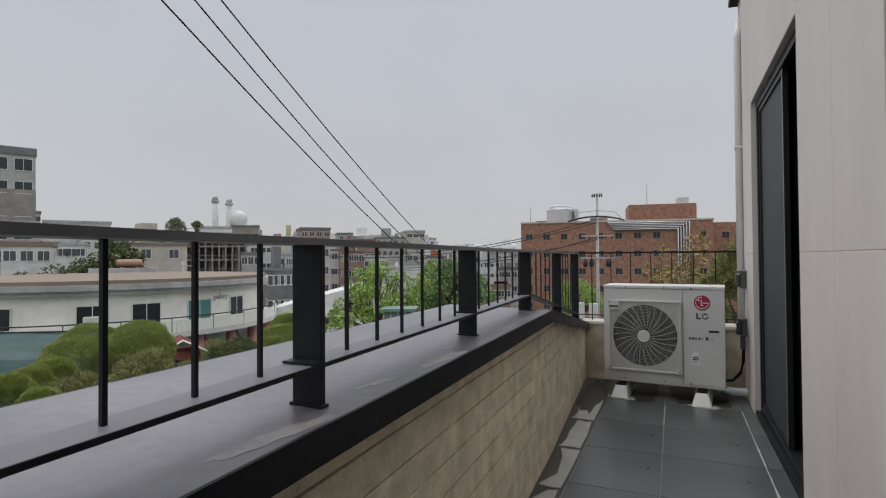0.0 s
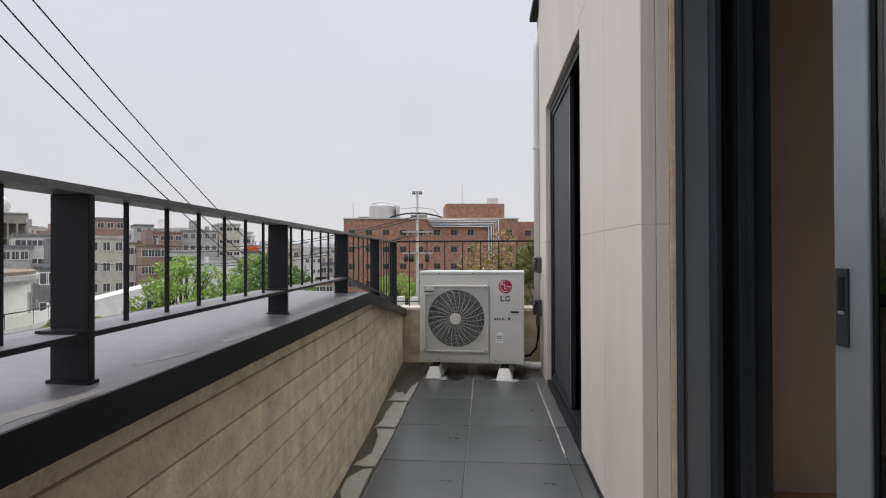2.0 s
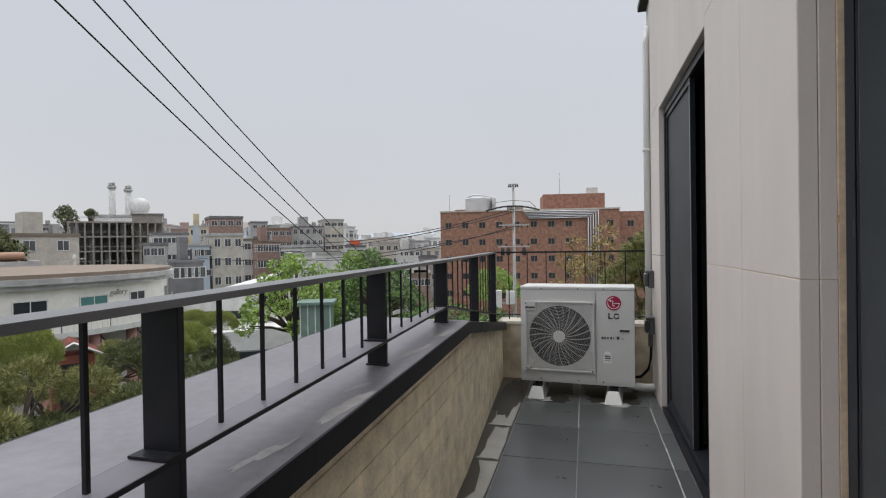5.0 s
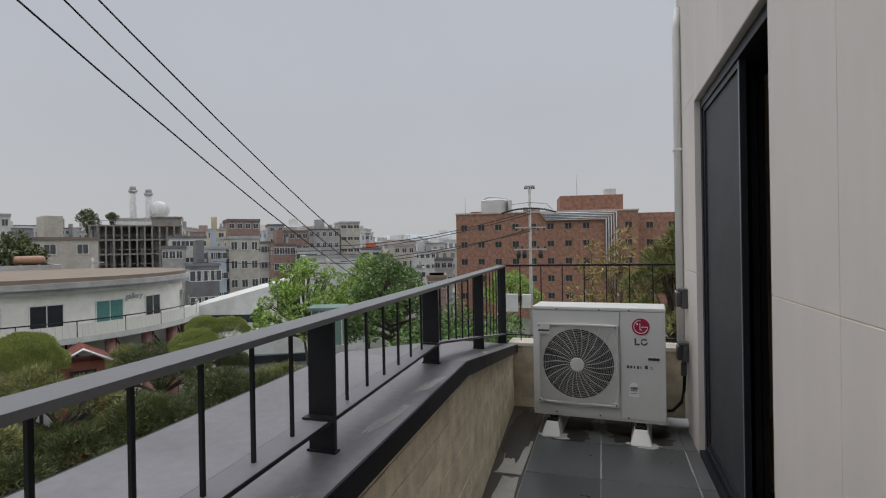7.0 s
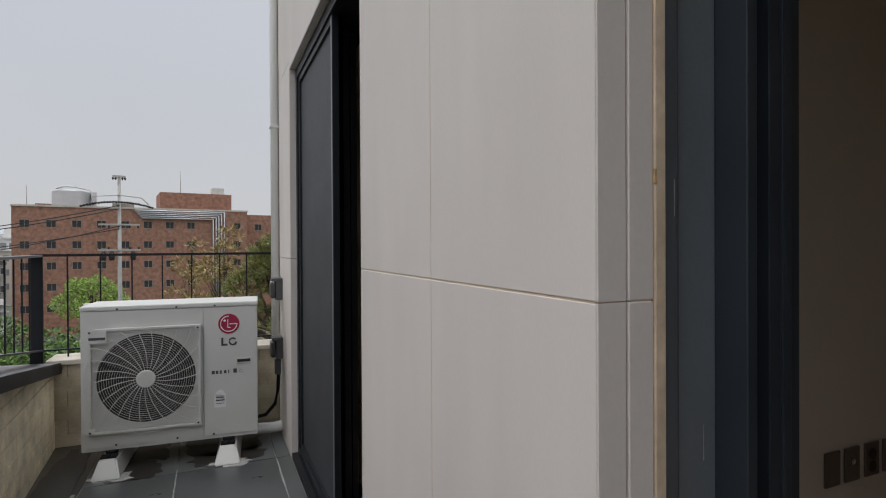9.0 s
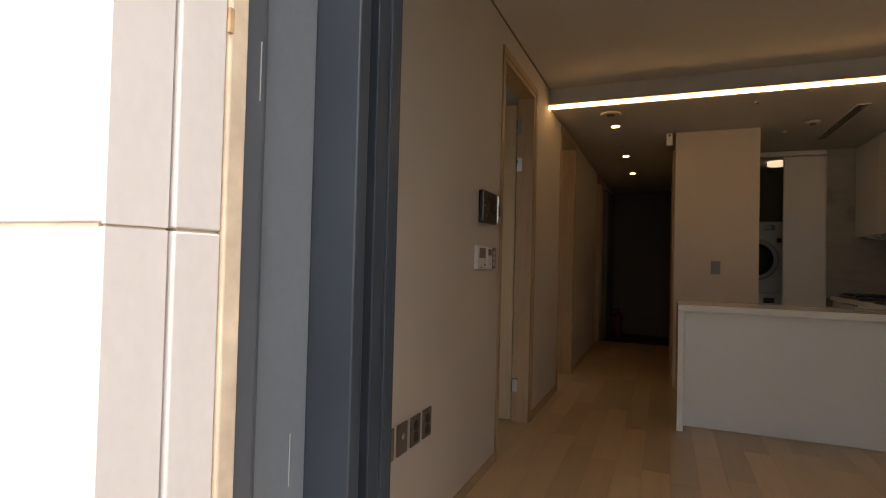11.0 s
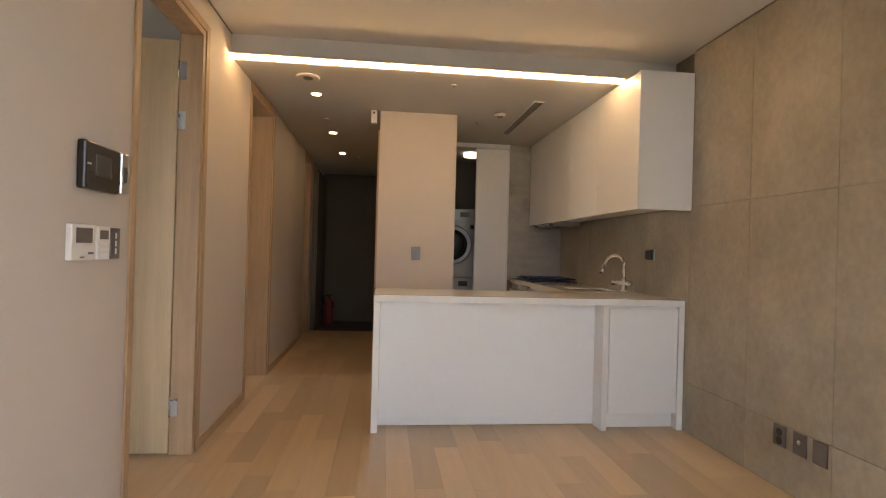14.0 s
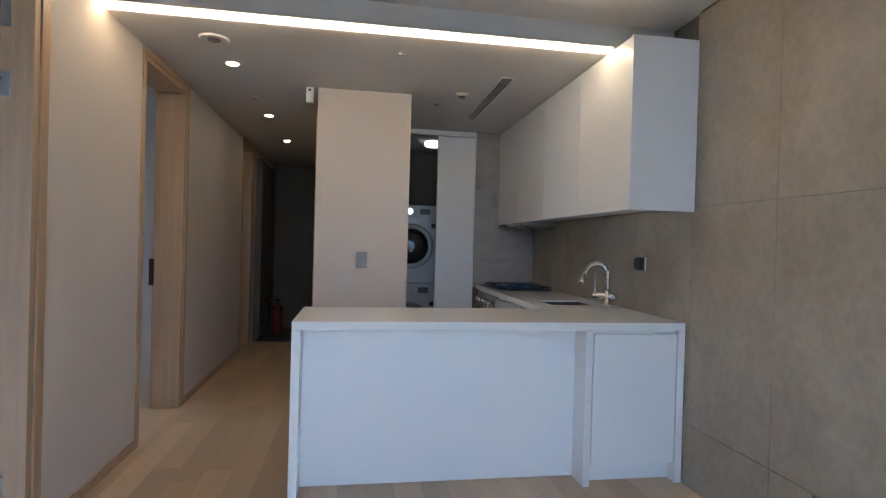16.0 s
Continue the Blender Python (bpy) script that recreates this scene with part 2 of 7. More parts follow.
def panel(y0, y1, z0, z1, gap=0.0016):
    bm = boxes((0.0, 0.046, y0 + gap, y1 - gap, z0 + gap, z1 - gap), bevel=0.0015)
    part("stone_panel", bm, STONE, wall_west)


ZS = (-0.1, 1.217, 2.42, ROOF_Z)
for za, zb in zip(ZS, ZS[1:]):
    for ya, yb in ((-3.0, -1.2), (-1.2, DOOR_Y0), (DOOR_Y1, 3.33), (3.33, WIN_Y0), (WIN_Y1, 6.12)):
        panel(ya, yb, za, zb)
panel(DOOR_Y0, 1.6, DOOR_Z, ROOF_Z)
panel(1.6, DOOR_Y1, DOOR_Z, ROOF_Z)
panel(WIN_Y0, 4.8, WIN_Z, ROOF_Z)
panel(4.8, WIN_Y1, WIN_Z, ROOF_Z)
# the last strip of wall stands back a little
for za, zb in zip(ZS, ZS[1:]):
    part("stone_panel", boxes((0.025, 0.05, 6.123, FACADE_END, za + 0.003, zb - 0.003), bevel=0.0015), STONE, wall_west)
# stone linings of the openings, in two strips with a joint
for za, zb in zip(ZS[:2], ZS[1:3]):
    zb2 = min(zb, DOOR_Z)
    part("stone_lining", boxes((0.05, 0.0915, DOOR_Y1 - 0.004, DOOR_Y1 + 0.03, za + 0.001, zb2 - 0.001), bevel=0.0015), STONE, wall_west)
    part("stone_lining", boxes((0.002, 0.047, DOOR_Y1 - 0.001, DOOR_Y1 + 0.003, za + 0.001, zb2 - 0.001)), STONE, wall_west)
part("stone_lining", boxes((0.002, 0.034, WIN_Y0 + 0.004, WIN_Y1 - 0.004, WIN_Z - 0.002, WIN_Z + 0.004)), STONE, wall_west)
part("sealant_bead", boxes((0.0925, 0.1115, DOOR_Y1 - 0.007, DOOR_Y1 + 0.02, 0.0, DOOR_Z), bevel=0.002), SEAL, wall_west, "yellowed sealant bead beside the door frame")
part("joint_filler", boxes((0.0013, 0.045, DOOR_Y1 + 0.0045, DOOR_Y1 + 0.0415, -0.1, ROOF_Z - 0.003)), SEAL, wall_west)
part("joint_filler", boxes((0.0525, 0.089, DOOR_Y1 - 0.0025, DOOR_Y1 + 0.036, 1.205, 1.229), (0.004, 0.0465, DOOR_Y1 + 0.0005, DOOR_Y1 + 0.0042, 1.205, 1.229)), SEAL, wall_west)
part("rust_spot", boxes((0.0905, 0.0955, DOOR_Y1 - 0.0076, DOOR_Y1 - 0.0045, 1.372, 1.392), bevel=0.0008), RUST, wall_west, "small orange rust spot on the sealant")
part("roof_coping", boxes((-0.05, 0.4, -3.05, FACADE_END + 0.05, ROOF_Z, ROOF_Z + 0.06), bevel=0.006), FASCIA, wall_west)
part("plinth_strip", boxes((-0.006, 0.03, DOOR_Y1, WIN_Y0, 0.0, 0.03)), FASCIA, wall_west)

# balcony slab
bm = boxes((-1.45, 0.04, -3.0, 6.6, -0.3, -0.012))
floor_balcony = solid("floor_balcony", bm, GROUT, "dark slate-tiled balcony floor with pale grout", "floor")
bm = bmesh.new()
prism(bm, [(-1.095, -3.0), (-1.095, 6.4), (-1.42, 6.4), (-1.30, -3.0)], -0.02, -0.004)
part("gutter_bed", bm, WETCON, floor_balcony, "wet dirty cement gutter")

# parapet
bm = bmesh.new()
ys = [-3.0, KNEE, 6.42]
for ya, yb in zip(ys, ys[1:]):
    prism(bm, [(cap_x(ya, -0.045), ya), (cap_x(yb, -0.045), yb), (cap_x(yb, -0.62), yb), (cap_x(ya, -0.62), ya)], -0.6, lambda x, y: cap_z(y) - 0.02)
parapet = solid("parapet", bm, MORTAR, "beige block parapet wall with a dark metal cap", "parapet")
bm = bmesh.new()
for ya, yb in ((-3.0, KNEE), (KNEE, 6.43)):
    prism(bm, [(cap_x(ya), ya), (cap_x(yb), yb), (cap_x(yb, -0.65), yb), (cap_x(ya, -0.65), ya)], lambda x, y: cap_z(y) - 0.012, cap_top)
part("metal_cap", bm, CAP_METAL, parapet, "dark sheet metal capping with dried water stains")
bm = bmesh.new()
for ya, yb in ((-3.0, KNEE), (KNEE, 6.43)):
    prism(bm, [(cap_x(ya, 0.004), ya), (cap_x(yb, 0.004), yb), (cap_x(yb, -0.004), yb), (cap_x(ya, -0.004), ya)], lambda x, y: cap_z(y) - 0.069, lambda x, y: cap_z(y) + 0.001)
    prism(bm, [(cap_x(ya, -0.65), ya), (cap_x(yb, -0.65), yb), (cap_x(yb, -0.658), yb), (cap_x(ya, -0.658), ya)], lambda x, y: cap_z(y) - 0.06, cap_top)
part("fascia", bm, FASCIA, parapet, "charcoal folded metal edge")

# end wall under the far rail
bm = boxes((-1.40, 0.025, 6.40, 6.58, -0.4, 0.53))
wall_north = solid("wall_north", bm, MORTAR, "low beige block end wall with pale coping", "wall")
part("coping", boxes((-1.42, 0.03, 6.37, 6.62, 0.53, 0.565), bevel=0.006), CAPSTONE, wall_north)

# ---- balcony railing ----
rail = thing("balcony_railing", "black painted steel balcony railing on the parapet", "railing", (cap_x(2.0, -0.13), 2.0, PARAPET_Z))
R0 = Vector((cap_x(2.0, -0.13), 2.0, PARAPET_Z))
RAIL_Z = 1.245
POSTS = (-0.29, 0.775, 1.841, 2.91, 3.972, 5.22, 6.47)


def rail_x(y):
    return -1.262 - 0.0435 * (y - 1.841) - 0.0095 * max(0, y - 3.97)


def rail_at(y, z):
    return Vector((rail_x(y), y, z)) - R0


def flat_bar(bm, a, b, half, thick):
    """A flat bar lying between two points."""
    d = (b - a)
    s = Vector((d.y, -d.x, 0)).normalized() * half
    vs = [bm.verts.new(p + o + Vector((0, 0, h))) for p in (a, b) for o in (s, -s) for h in (0, thick)]
    for q in ((0, 1, 3, 2), (4, 6, 7, 5), (0, 4, 5, 1), (2, 3, 7, 6), (0, 2, 6, 4), (1, 5, 7, 3)):
        bm.faces.new([vs[i] for i in q])


bm = bmesh.new()
flat_bar(bm, rail_at(-3.0, RAIL_Z - 0.014), rail_at(KNEE - 0.05, RAIL_Z - 0.014), 0.038, 0.014)
flat_bar(bm, rail_at(KNEE - 0.05, RAIL_Z - 0.014), rail_at(6.47, RAIL_Z - 0.014), 0.038, 0.014)
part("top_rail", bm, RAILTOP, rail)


LOW_Z, BEND = 0.985, KNEE - 0.05


def rail_low(y):
    """The height of the lower flat rail, which falls past the bend."""
    return LOW_Z if y < BEND else LOW_Z + (cap_z(6.47) + 0.09 - LOW_Z) * (y - BEND) / (6.47 - BEND)


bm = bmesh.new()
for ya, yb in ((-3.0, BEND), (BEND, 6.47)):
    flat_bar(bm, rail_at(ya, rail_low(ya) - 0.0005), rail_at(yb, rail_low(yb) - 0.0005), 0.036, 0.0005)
bottom = part("bottom_rail", bm, LEDGE, rail, "top face of the flat lower rail, painted pale as if sky-lit")
bm = bmesh.new()
for ya, yb in ((-3.0, BEND), (BEND, 6.47)):
    flat_bar(bm, rail_at(ya, rail_low(ya) - 0.01), rail_at(yb, rail_low(yb) - 0.01), 0.038, 0.0094)
part("rail_bar", bm, IRON, bottom)


for y in POSTS:
    p = rail_at(y, 0)
    bm = boxes((p.x - 0.037, p.x + 0.037, p.y - 0.008, p.y + 0.008, cap_z(y) - PARAPET_Z - 0.01, RAIL_Z - PARAPET_Z - 0.014), bevel=0.002)
    post = part("post", bm, IRON, rail)
    bm = bmesh.new()
    prism(bm, [(p.x - 0.041, p.y - 0.013), (p.x + 0.041, p.y - 0.013), (p.x + 0.041, p.y + 0.013), (p.x - 0.041, p.y + 0.013)],
          lambda x, yy: cap_top(x + R0.x, yy + 2.0) - PARAPET_Z - 0.004, lambda x, yy: cap_top(x + R0.x, yy + 2.0) - PARAPET_Z + 0.006)
    part("base_plate", bm, IRON, post)
    zz = rail_low(y) + 0.001 - PARAPET_Z
    part("collar_plate", boxes((p.x - 0.037, p.x + 0.042, p.y - 0.04, p.y - 0.0085, zz, zz + 0.005)), IRON, post)
for ya, yb in zip(POSTS, POSTS[1:]):
    for k in range(1, 7):
        y = ya + (yb - ya) * k / 7
        p = rail_at(y, 0)
        bm = boxes((p.x - 0.0038, p.x + 0.0038, p.y - 0.0038, p.y + 0.0038, rail_low(y) - PARAPET_Z, RAIL_Z - PARAPET_Z - 0.014))
        part("baluster", bm, IRON, rail)

E0 = Vector((-0.7, 6.49, 0.565))
end_rail = thing("end_railing", "thin black steel railing on the low end wall", "railing", E0)
bm = boxes((-0.82, 0.71, -0.012, 0.012, 0.668, 0.685))
part("top_rail", bm, IRON, end_rail)
part("bottom_rail", boxes((-0.80, 0.71, -0.01, 0.01, 0.045, 0.055)), IRON, end_rail)
for k in range(8):
    x = -0.62 + 0.187 * k
    part("baluster", boxes((x - 0.0045, x + 0.0045, -0.0045, 0.0045, 0.0, 0.668)), IRON, end_rail)

# ---- living-room sliding door in the facade ----
FX0, FX1 = 0.114, 0.43
slider = thing("sliding_door", "charcoal aluminium sliding glass door, half open", "sliding door", (0.3, 1.55, 0.0))


def s_box(x0, x1, y0, y1, z0, z1, bevel=0.002):
    return boxes((x0 - 0.3, x1 - 0.3, y0 - 1.55, y1 - 1.55, z0, z1), bevel=bevel)


# the far jamb lies flush with the stone lining, in flanges and grooves
J = DOOR_Y1 + 0.04
part("jamb_flange", s_box(0.112, 0.135, DOOR_Y1 - 0.004, J, 0.0, DOOR_Z), ALU_MID, slider)
part("dark_jamb_groove", s_box(0.1352, 0.1498, DOOR_Y1 + 0.016, J, 0.0, DOOR_Z, 0), RUBBER, slider)
part("jamb_rib", s_box(0.141, 0.1455, DOOR_Y1 + 0.003, DOOR_Y1 + 0.0158, 0.0, DOOR_Z, 0.0008), ALU_MID, slider)
part("jamb_track", s_box(0.15, 0.2248, DOOR_Y1 + 0.01, J, 0.0, DOOR_Z), ALU_PALE, slider, "pale grey inner track of the jamb")
part("jamb_fin", s_box(0.225, 0.245, DOOR_Y1 - 0.041, J, 0.0, DOOR_Z), ALU, slider, "dark projecting stop of the jamb")
# black face at the back of the recess stands in for its shade
part("dark_jamb_groove", s_box(0.2452, 0.3098, DOOR_Y1 + 0.03, J, 0.0, DOOR_Z, 0), RUBBER, slider)
bm = s_box(0.31, 0.336, DOOR_Y1 - 0.013, J, 0.0, DOOR_Z)
box(bm, 0.336 - 0.3, 0.341 - 0.3, DOOR_Y1 - 0.016 - 1.55, J - 1.55, 0, DOOR_Z, bevel=0.001)
box(bm, 0.341 - 0.3, 0.358 - 0.3, DOOR_Y1 - 0.015 - 1.55, J - 1.55, 0, DOOR_Z, bevel=0.002)
box(bm, 0.358 - 0.3, 0.429 - 0.3, DOOR_Y1 + 0.02 - 1.55, J - 1.55, 0, DOOR_Z)
part("jamb_inner", bm, ALU, slider)
for xx, za, zb in ((0.195, 0.72, 0.84), (0.205, 0.78, 0.9), (0.2, 0.98, 1.03), (0.129, 1.33, 1.38)):
    yy = DOOR_Y1 + (0.01 if xx > 0.17 else -0.004)
    part("scratch", s_box(xx, xx + 0.0009, yy - 0.0006, yy + 0.001, za, zb, 0), GROUT, slider, "pale scratch in the coating")
J = DOOR_Y1
part("near_jamb", s_box(FX0, FX1, DOOR_Y0, DOOR_Y0 + 0.05, 0.0, DOOR_Z), ALU, slider)
part("head", s_box(FX0, FX1, DOOR_Y0 + 0.05, J + 0.004, DOOR_Z - 0.06, DOOR_Z), ALU, slider)
bm = s_box(FX0, FX1, DOOR_Y0 + 0.05, J + 0.004, 0.0, 0.028)
for xx in (0.215, 0.315):
    box(bm, xx - 0.306, xx - 0.294, DOOR_Y0 + 0.06 - 1.55, J - 0.01 - 1.55, 0.028, 0.04)
part("sill_track", bm, ALU_PALE, slider)
part("latch", s_box(0.2455, 0.262, J - 0.036, J - 0.02, 2.12, 2.17, 0.003), ALU_PALE, slider, "small bright latch keep")


def sash(y0, y1, x0, x1, pale, handle):
    w = 0.098
    leaf = part("sash_stile", s_box(x0, x1, y1 - w, y1, 0.05, DOOR_Z - 0.065, 0.004), pale, slider, "grey aluminium closing stile")
    part("sash_stile", s_box(x0, x1, y0, y0 + w, 0.05, DOOR_Z - 0.065, 0.004), ALU, slider)
    part("sash_rail", s_box(x0 + 0.002, x1 - 0.002, y0 + w, y1 - w, 0.05, 0.14, 0.004), ALU, slider)
    part("sash_rail", s_box(x0 + 0.002, x1 - 0.002, y0 + w, y1 - w, DOOR_Z - 0.155, DOOR_Z - 0.065, 0.004), ALU, slider)
    g = part("gasket", s_box(x0 + 0.008, x1 - 0.008, y1 - w - 0.012, y1 - w, 0.14, DOOR_Z - 0.155, 0), RUBBER, slider)
    p = part("pane", s_box((x0 + x1) / 2 - 0.012, (x0 + x1) / 2 + 0.012, y0 + w, y1 - w - 0.012, 0.14, DOOR_Z - 0.155, 0), GLASS, slider)
    p.visible_shadow = False
    if handle:
        h = part("handle", s_box(x0 - 0.004, x0 + 0.001, y1 - 0.047, y1 - 0.01, 0.933, 1.09, 0.001), BLACK_ALU, slider, "recessed black pull handle")
        part("grip_slot", s_box(x0 - 0.0048, x0 - 0.0035, y1 - 0.038, y1 - 0.02, 1.003, 1.073, 0), RUBBER, h)
        part("grip_lip", s_box(x0 - 0.0065, x0 - 0.0035, y1 - 0.038, y1 - 0.02, 0.997, 1.004, 0.001), ALU_PALE, h, "pale edge of the grip")


sash(0.93, 2.10, 0.195, 0.24, ALU_PALE, True)
sash(DOOR_Y0 + 0.052, 1.55, 0.292, 0.337, ALU, False)

# ---- bedroom window in the facade ----
bed_window = thing("bedroom_window", "tall charcoal sliding window with an insect screen", "window", (0.2, 4.74, 0.02))


def b_box(x0, x1, y0, y1, z0, z1, bevel=0.002):
    return boxes((x0 - 0.2, x1 - 0.2, y0 - 4.74, y1 - 4.74, z0 - 0.02, z1 - 0.02), bevel=bevel)


a, b = WIN_Y0 + 0.004, WIN_Y1 - 0.004
bm = b_box(0.036, 0.25, b - 0.045, b, 0.022, WIN_Z - 0.004)
part("frame_jamb", bm, BLACK_ALU, bed_window)
part("frame_jamb", b_box(0.036, 0.25, a, a + 0.045, 0.022, WIN_Z - 0.004), BLACK_ALU, bed_window)
part("frame_head", b_box(0.036, 0.25, a + 0.045, b - 0.045, WIN_Z - 0.06, WIN_Z - 0.004), BLACK_ALU, bed_window)
part("sill_plate", b_box(0.001, 0.035, a - 0.002, b + 0.002, -0.002, 0.032), FASCIA, bed_window)
part("frame_sill", b_box(0.036, 0.25, a + 0.045, b - 0.045, 0.022, 0.07), BLACK_ALU, bed_window)
for y0, y1, x0, nm, mt in ((4.565, 5.53, 0.046, "screen", SCREEN), (4.7, 5.53, 0.125, "pane", GLASS), (4.74, 5.53, 0.17, "pane", GLASS)):
    st = 0.035 if nm == "screen" else 0.06
    bm = b_box(x0, x0 + 0.03, y0, y0 + st, 0.07, WIN_Z - 0.06)
    box(bm, x0 - 0.2, x0 - 0.17, y1 - st - 4.74, y1 - 4.74, 0.05, WIN_Z - 0.08, bevel=0.002)
    box(bm, x0 - 0.2, x0 - 0.17, y0 + st - 4.74, y1 - st - 4.74, 0.05, 0.05 + st)
    box(bm, x0 - 0.2, x0 - 0.17, y0 + st - 4.74, y1 - st - 4.74, WIN_Z - 0.08 - st, WIN_Z - 0.08)
    part("sash_frame", bm, BLACK_ALU, bed_window)
    if nm == "screen":
        part("screen_edge", b_box(x0 - 0.0015, x0 - 0.0002, y0 + 0.004, y0 + 0.022, 0.075, WIN_Z - 0.065, 0), ALU_PALE, bed_window, "pale edge strip of the screen")
    p = part(nm, b_box(x0 + 0.012, x0 + 0.018, y0 + st, y1 - st, 0.07 + st, WIN_Z - 0.06 - st, 0), mt, bed_window)
    if nm == "pane":
        p.visible_shadow = False


# ---- rooms inside ----
WALLP = material("cream_wallpaper", (0.575, 0.52, 0.467), 0.8, vary=0.03, scale=2, fine=220, bump=0.12)
CEIL = material("white_ceiling_paint", (0.58, 0.555, 0.515), 0.85, vary=0.02, scale=2, fine=200, bump=0.05)
OAK = material("pale_oak_veneer", (0.44, 0.30, 0.175), 0.5, vary=0.12, scale=3, fine=22, bump=0.05, stretch=(8, 8, 0.5))
OAK_FLOOR = material("oak_floorboard", (0.56, 0.39, 0.22), 0.3, vary=0.05, scale=2.5, fine=24, bump=0.05, stretch=(0.7, 9, 9), island=0.17)
GAP = material("floor_gap", (0.3, 0.2, 0.11), 0.7)
TILE = material("stone_look_wall_tile", (0.405, 0.348, 0.262), 0.5, vary=0.17, scale=2.2, fine=34, bump=0.14, stretch=(1.0, 1, 0.8), island=0.1, stain=0.24)
TILE_GREY = material("grey_marble_tile", (0.36, 0.34, 0.31), 0.3, vary=0.16, scale=2.5, fine=9, bump=0.03, stretch=(1, 1, 2))
TGROUT = material("tile_joint", (0.17, 0.145, 0.115), 0.8)
LACQ = material("white_lacquer", (0.83, 0.83, 0.82), 0.28, vary=0.0, scale=1.5, bump=0.0)
QUARTZ = material("white_quartz", (0.84, 0.83, 0.80), 0.04, vary=0.01, scale=8, fine=200, bump=0.0)
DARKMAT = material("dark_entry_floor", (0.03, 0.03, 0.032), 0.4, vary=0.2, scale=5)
# grey taken darker so that the hall end looks dim
GREYWALL = material("shade_darkened_grey_wall", (0.13, 0.12, 0.11), 0.7, vary=0.05, scale=2)
WHITE_PL = material("white_plastic", (0.72, 0.72, 0.70), 0.35, vary=0.02, bump=0.02)
BLACK_PL = material("black_plastic", (0.02, 0.018, 0.018), 0.3, vary=0.1, bump=0.03)
BROWN_PL = material("bronze_grey_plastic", (0.16, 0.14, 0.125), 0.35, 0.4, vary=0.08, fine=200, bump=0.04)
CHROME = material("chrome", (0.75, 0.75, 0.76), 0.1, 1.0, vary=0.02, bump=0.0)
STEEL = material("stainless_steel", (0.5, 0.5, 0.5), 0.28, 1.0, vary=0.05, bump=0.02)
BLUEFILM = material("blue_protective_film", (0.02, 0.05, 0.16), 0.22, vary=0.4, scale=9, fine=30, bump=0.5)
# red deepened to carry the dimness of the entrance
REDPAINT = material("shade_darkened_red_paint", (0.12, 0.012, 0.01), 0.3, vary=0.1)
SINKSTEEL = material("dark_brushed_steel", (0.13, 0.12, 0.11), 0.4, 0.9, vary=0.1, bump=0.02)
LED = glow("led_strip", (1.0, 0.62, 0.27), 2.6)
LAMP = glow("downlight_lens", (1.0, 0.62, 0.28), 6.5)
LAMP2 = glow("lamp_shade", (1.0, 0.82, 0.55), 0.2)

FZ, LY, RY = 0.03, 3.36, 0.22
CZ, KCZ, BEAM = 2.64, 2.49, 4.17
D1, D2, D3 = (2.83, 3.66), (4.74, 5.56), (7.62, 8.16)
DTOP = 2.444

floor_room = solid("floor", boxes((0.3, 8.26, RY - 0.1, LY + 0.12, -0.3, FZ - 0.004)), GAP, "pale oak plank floor", "floor")
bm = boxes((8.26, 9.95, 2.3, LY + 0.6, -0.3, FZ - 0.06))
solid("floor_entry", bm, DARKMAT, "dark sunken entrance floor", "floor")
bm = boxes((0.3, 9.95, LY + 0.12, 6.5, -0.3, FZ - 0.002))
solid("floor_bedroom", bm, OAK_FLOOR, "pale oak bedroom floor", "floor")
bm = boxes((0.3, BEAM, RY - 0.1, LY + 0.12, CZ, CZ + 0.3))
solid("ceiling", bm, CEIL, "plain white living-room ceiling", "ceiling")
bm = boxes((BEAM, 9.95, RY - 0.1, LY + 0.12, KCZ, CZ + 0.3))
solid("ceiling_kitchen", bm, CEIL, "lowered white kitchen ceiling", "ceiling")
solid("ceiling_bedroom", boxes((0.3, 9.95, LY + 0.12, 6.5, CZ, CZ + 0.3)), CEIL, "white bedroom ceiling", "ceiling")

# left wall with its three door openings
L = []
xs = [0.3, D1[0], D1[1], D2[0], D2[1], D3[0], D3[1], 9.95]
for i in range(0, len(xs), 2):
    L.append((xs[i], xs[i + 1], LY, LY + 0.12, -0.1, CZ))
for d in (D1, D2, D3):
    L.append((d[0], d[1], LY, LY + 0.12, DTOP, CZ))
wall_left = solid("wall_east_rooms", boxes(*L), WALLP, "cream papered wall with oak door casings", "wall")
# right wall and its tiles
wall_right = solid("wall_south", boxes((0.3, 6.75, RY - 0.15, RY - 0.012, -0.1, CZ)), TGROUT, "wall of large stone-look tiles", "wall")
# front wall inside face
solid("wall_front_lining", boxes((0.3, 0.429, DOOR_Y1 + 0.041, LY, -0.1, CZ), (0.3, 0.429, RY - 0.012, DOOR_Y0 - 0.002, -0.1, CZ), (0.3, 0.429, DOOR_Y0 - 0.002, DOOR_Y1 + 0.041, DOOR_Z + 0.002, CZ)), WALLP, "cream papered window wall", "wall")
# block between kitchen and hall
PX, PY0, PY1, KX = 5.38, 1.66, 2.37, 6.6
solid("wall_core", boxes((PX, KX + 0.12, PY0, PY1, -0.1, KCZ), (KX + 0.12, 9.95, 2.27, PY1, -0.1, KCZ)), WALLP, "cream papered wall between kitchen and hall", "wall")
solid("wall_kitchen_back", boxes((KX + 0.012, KX + 0.12, RY - 0.15, 0.86, -0.1, KCZ)), TGROUT, "grey tiled kitchen end wall", "wall")
bm = boxes((KX, KX + 0.012, RY + 0.001, 0.86, 0.9, 1.57), (KX, KX + 0.012, RY + 0.001, 0.86, 1.573, KCZ - 0.001))
solid("wall_kitchen_tiles", bm, TILE_GREY, "grey marble-look splashback tiles", "tiles")
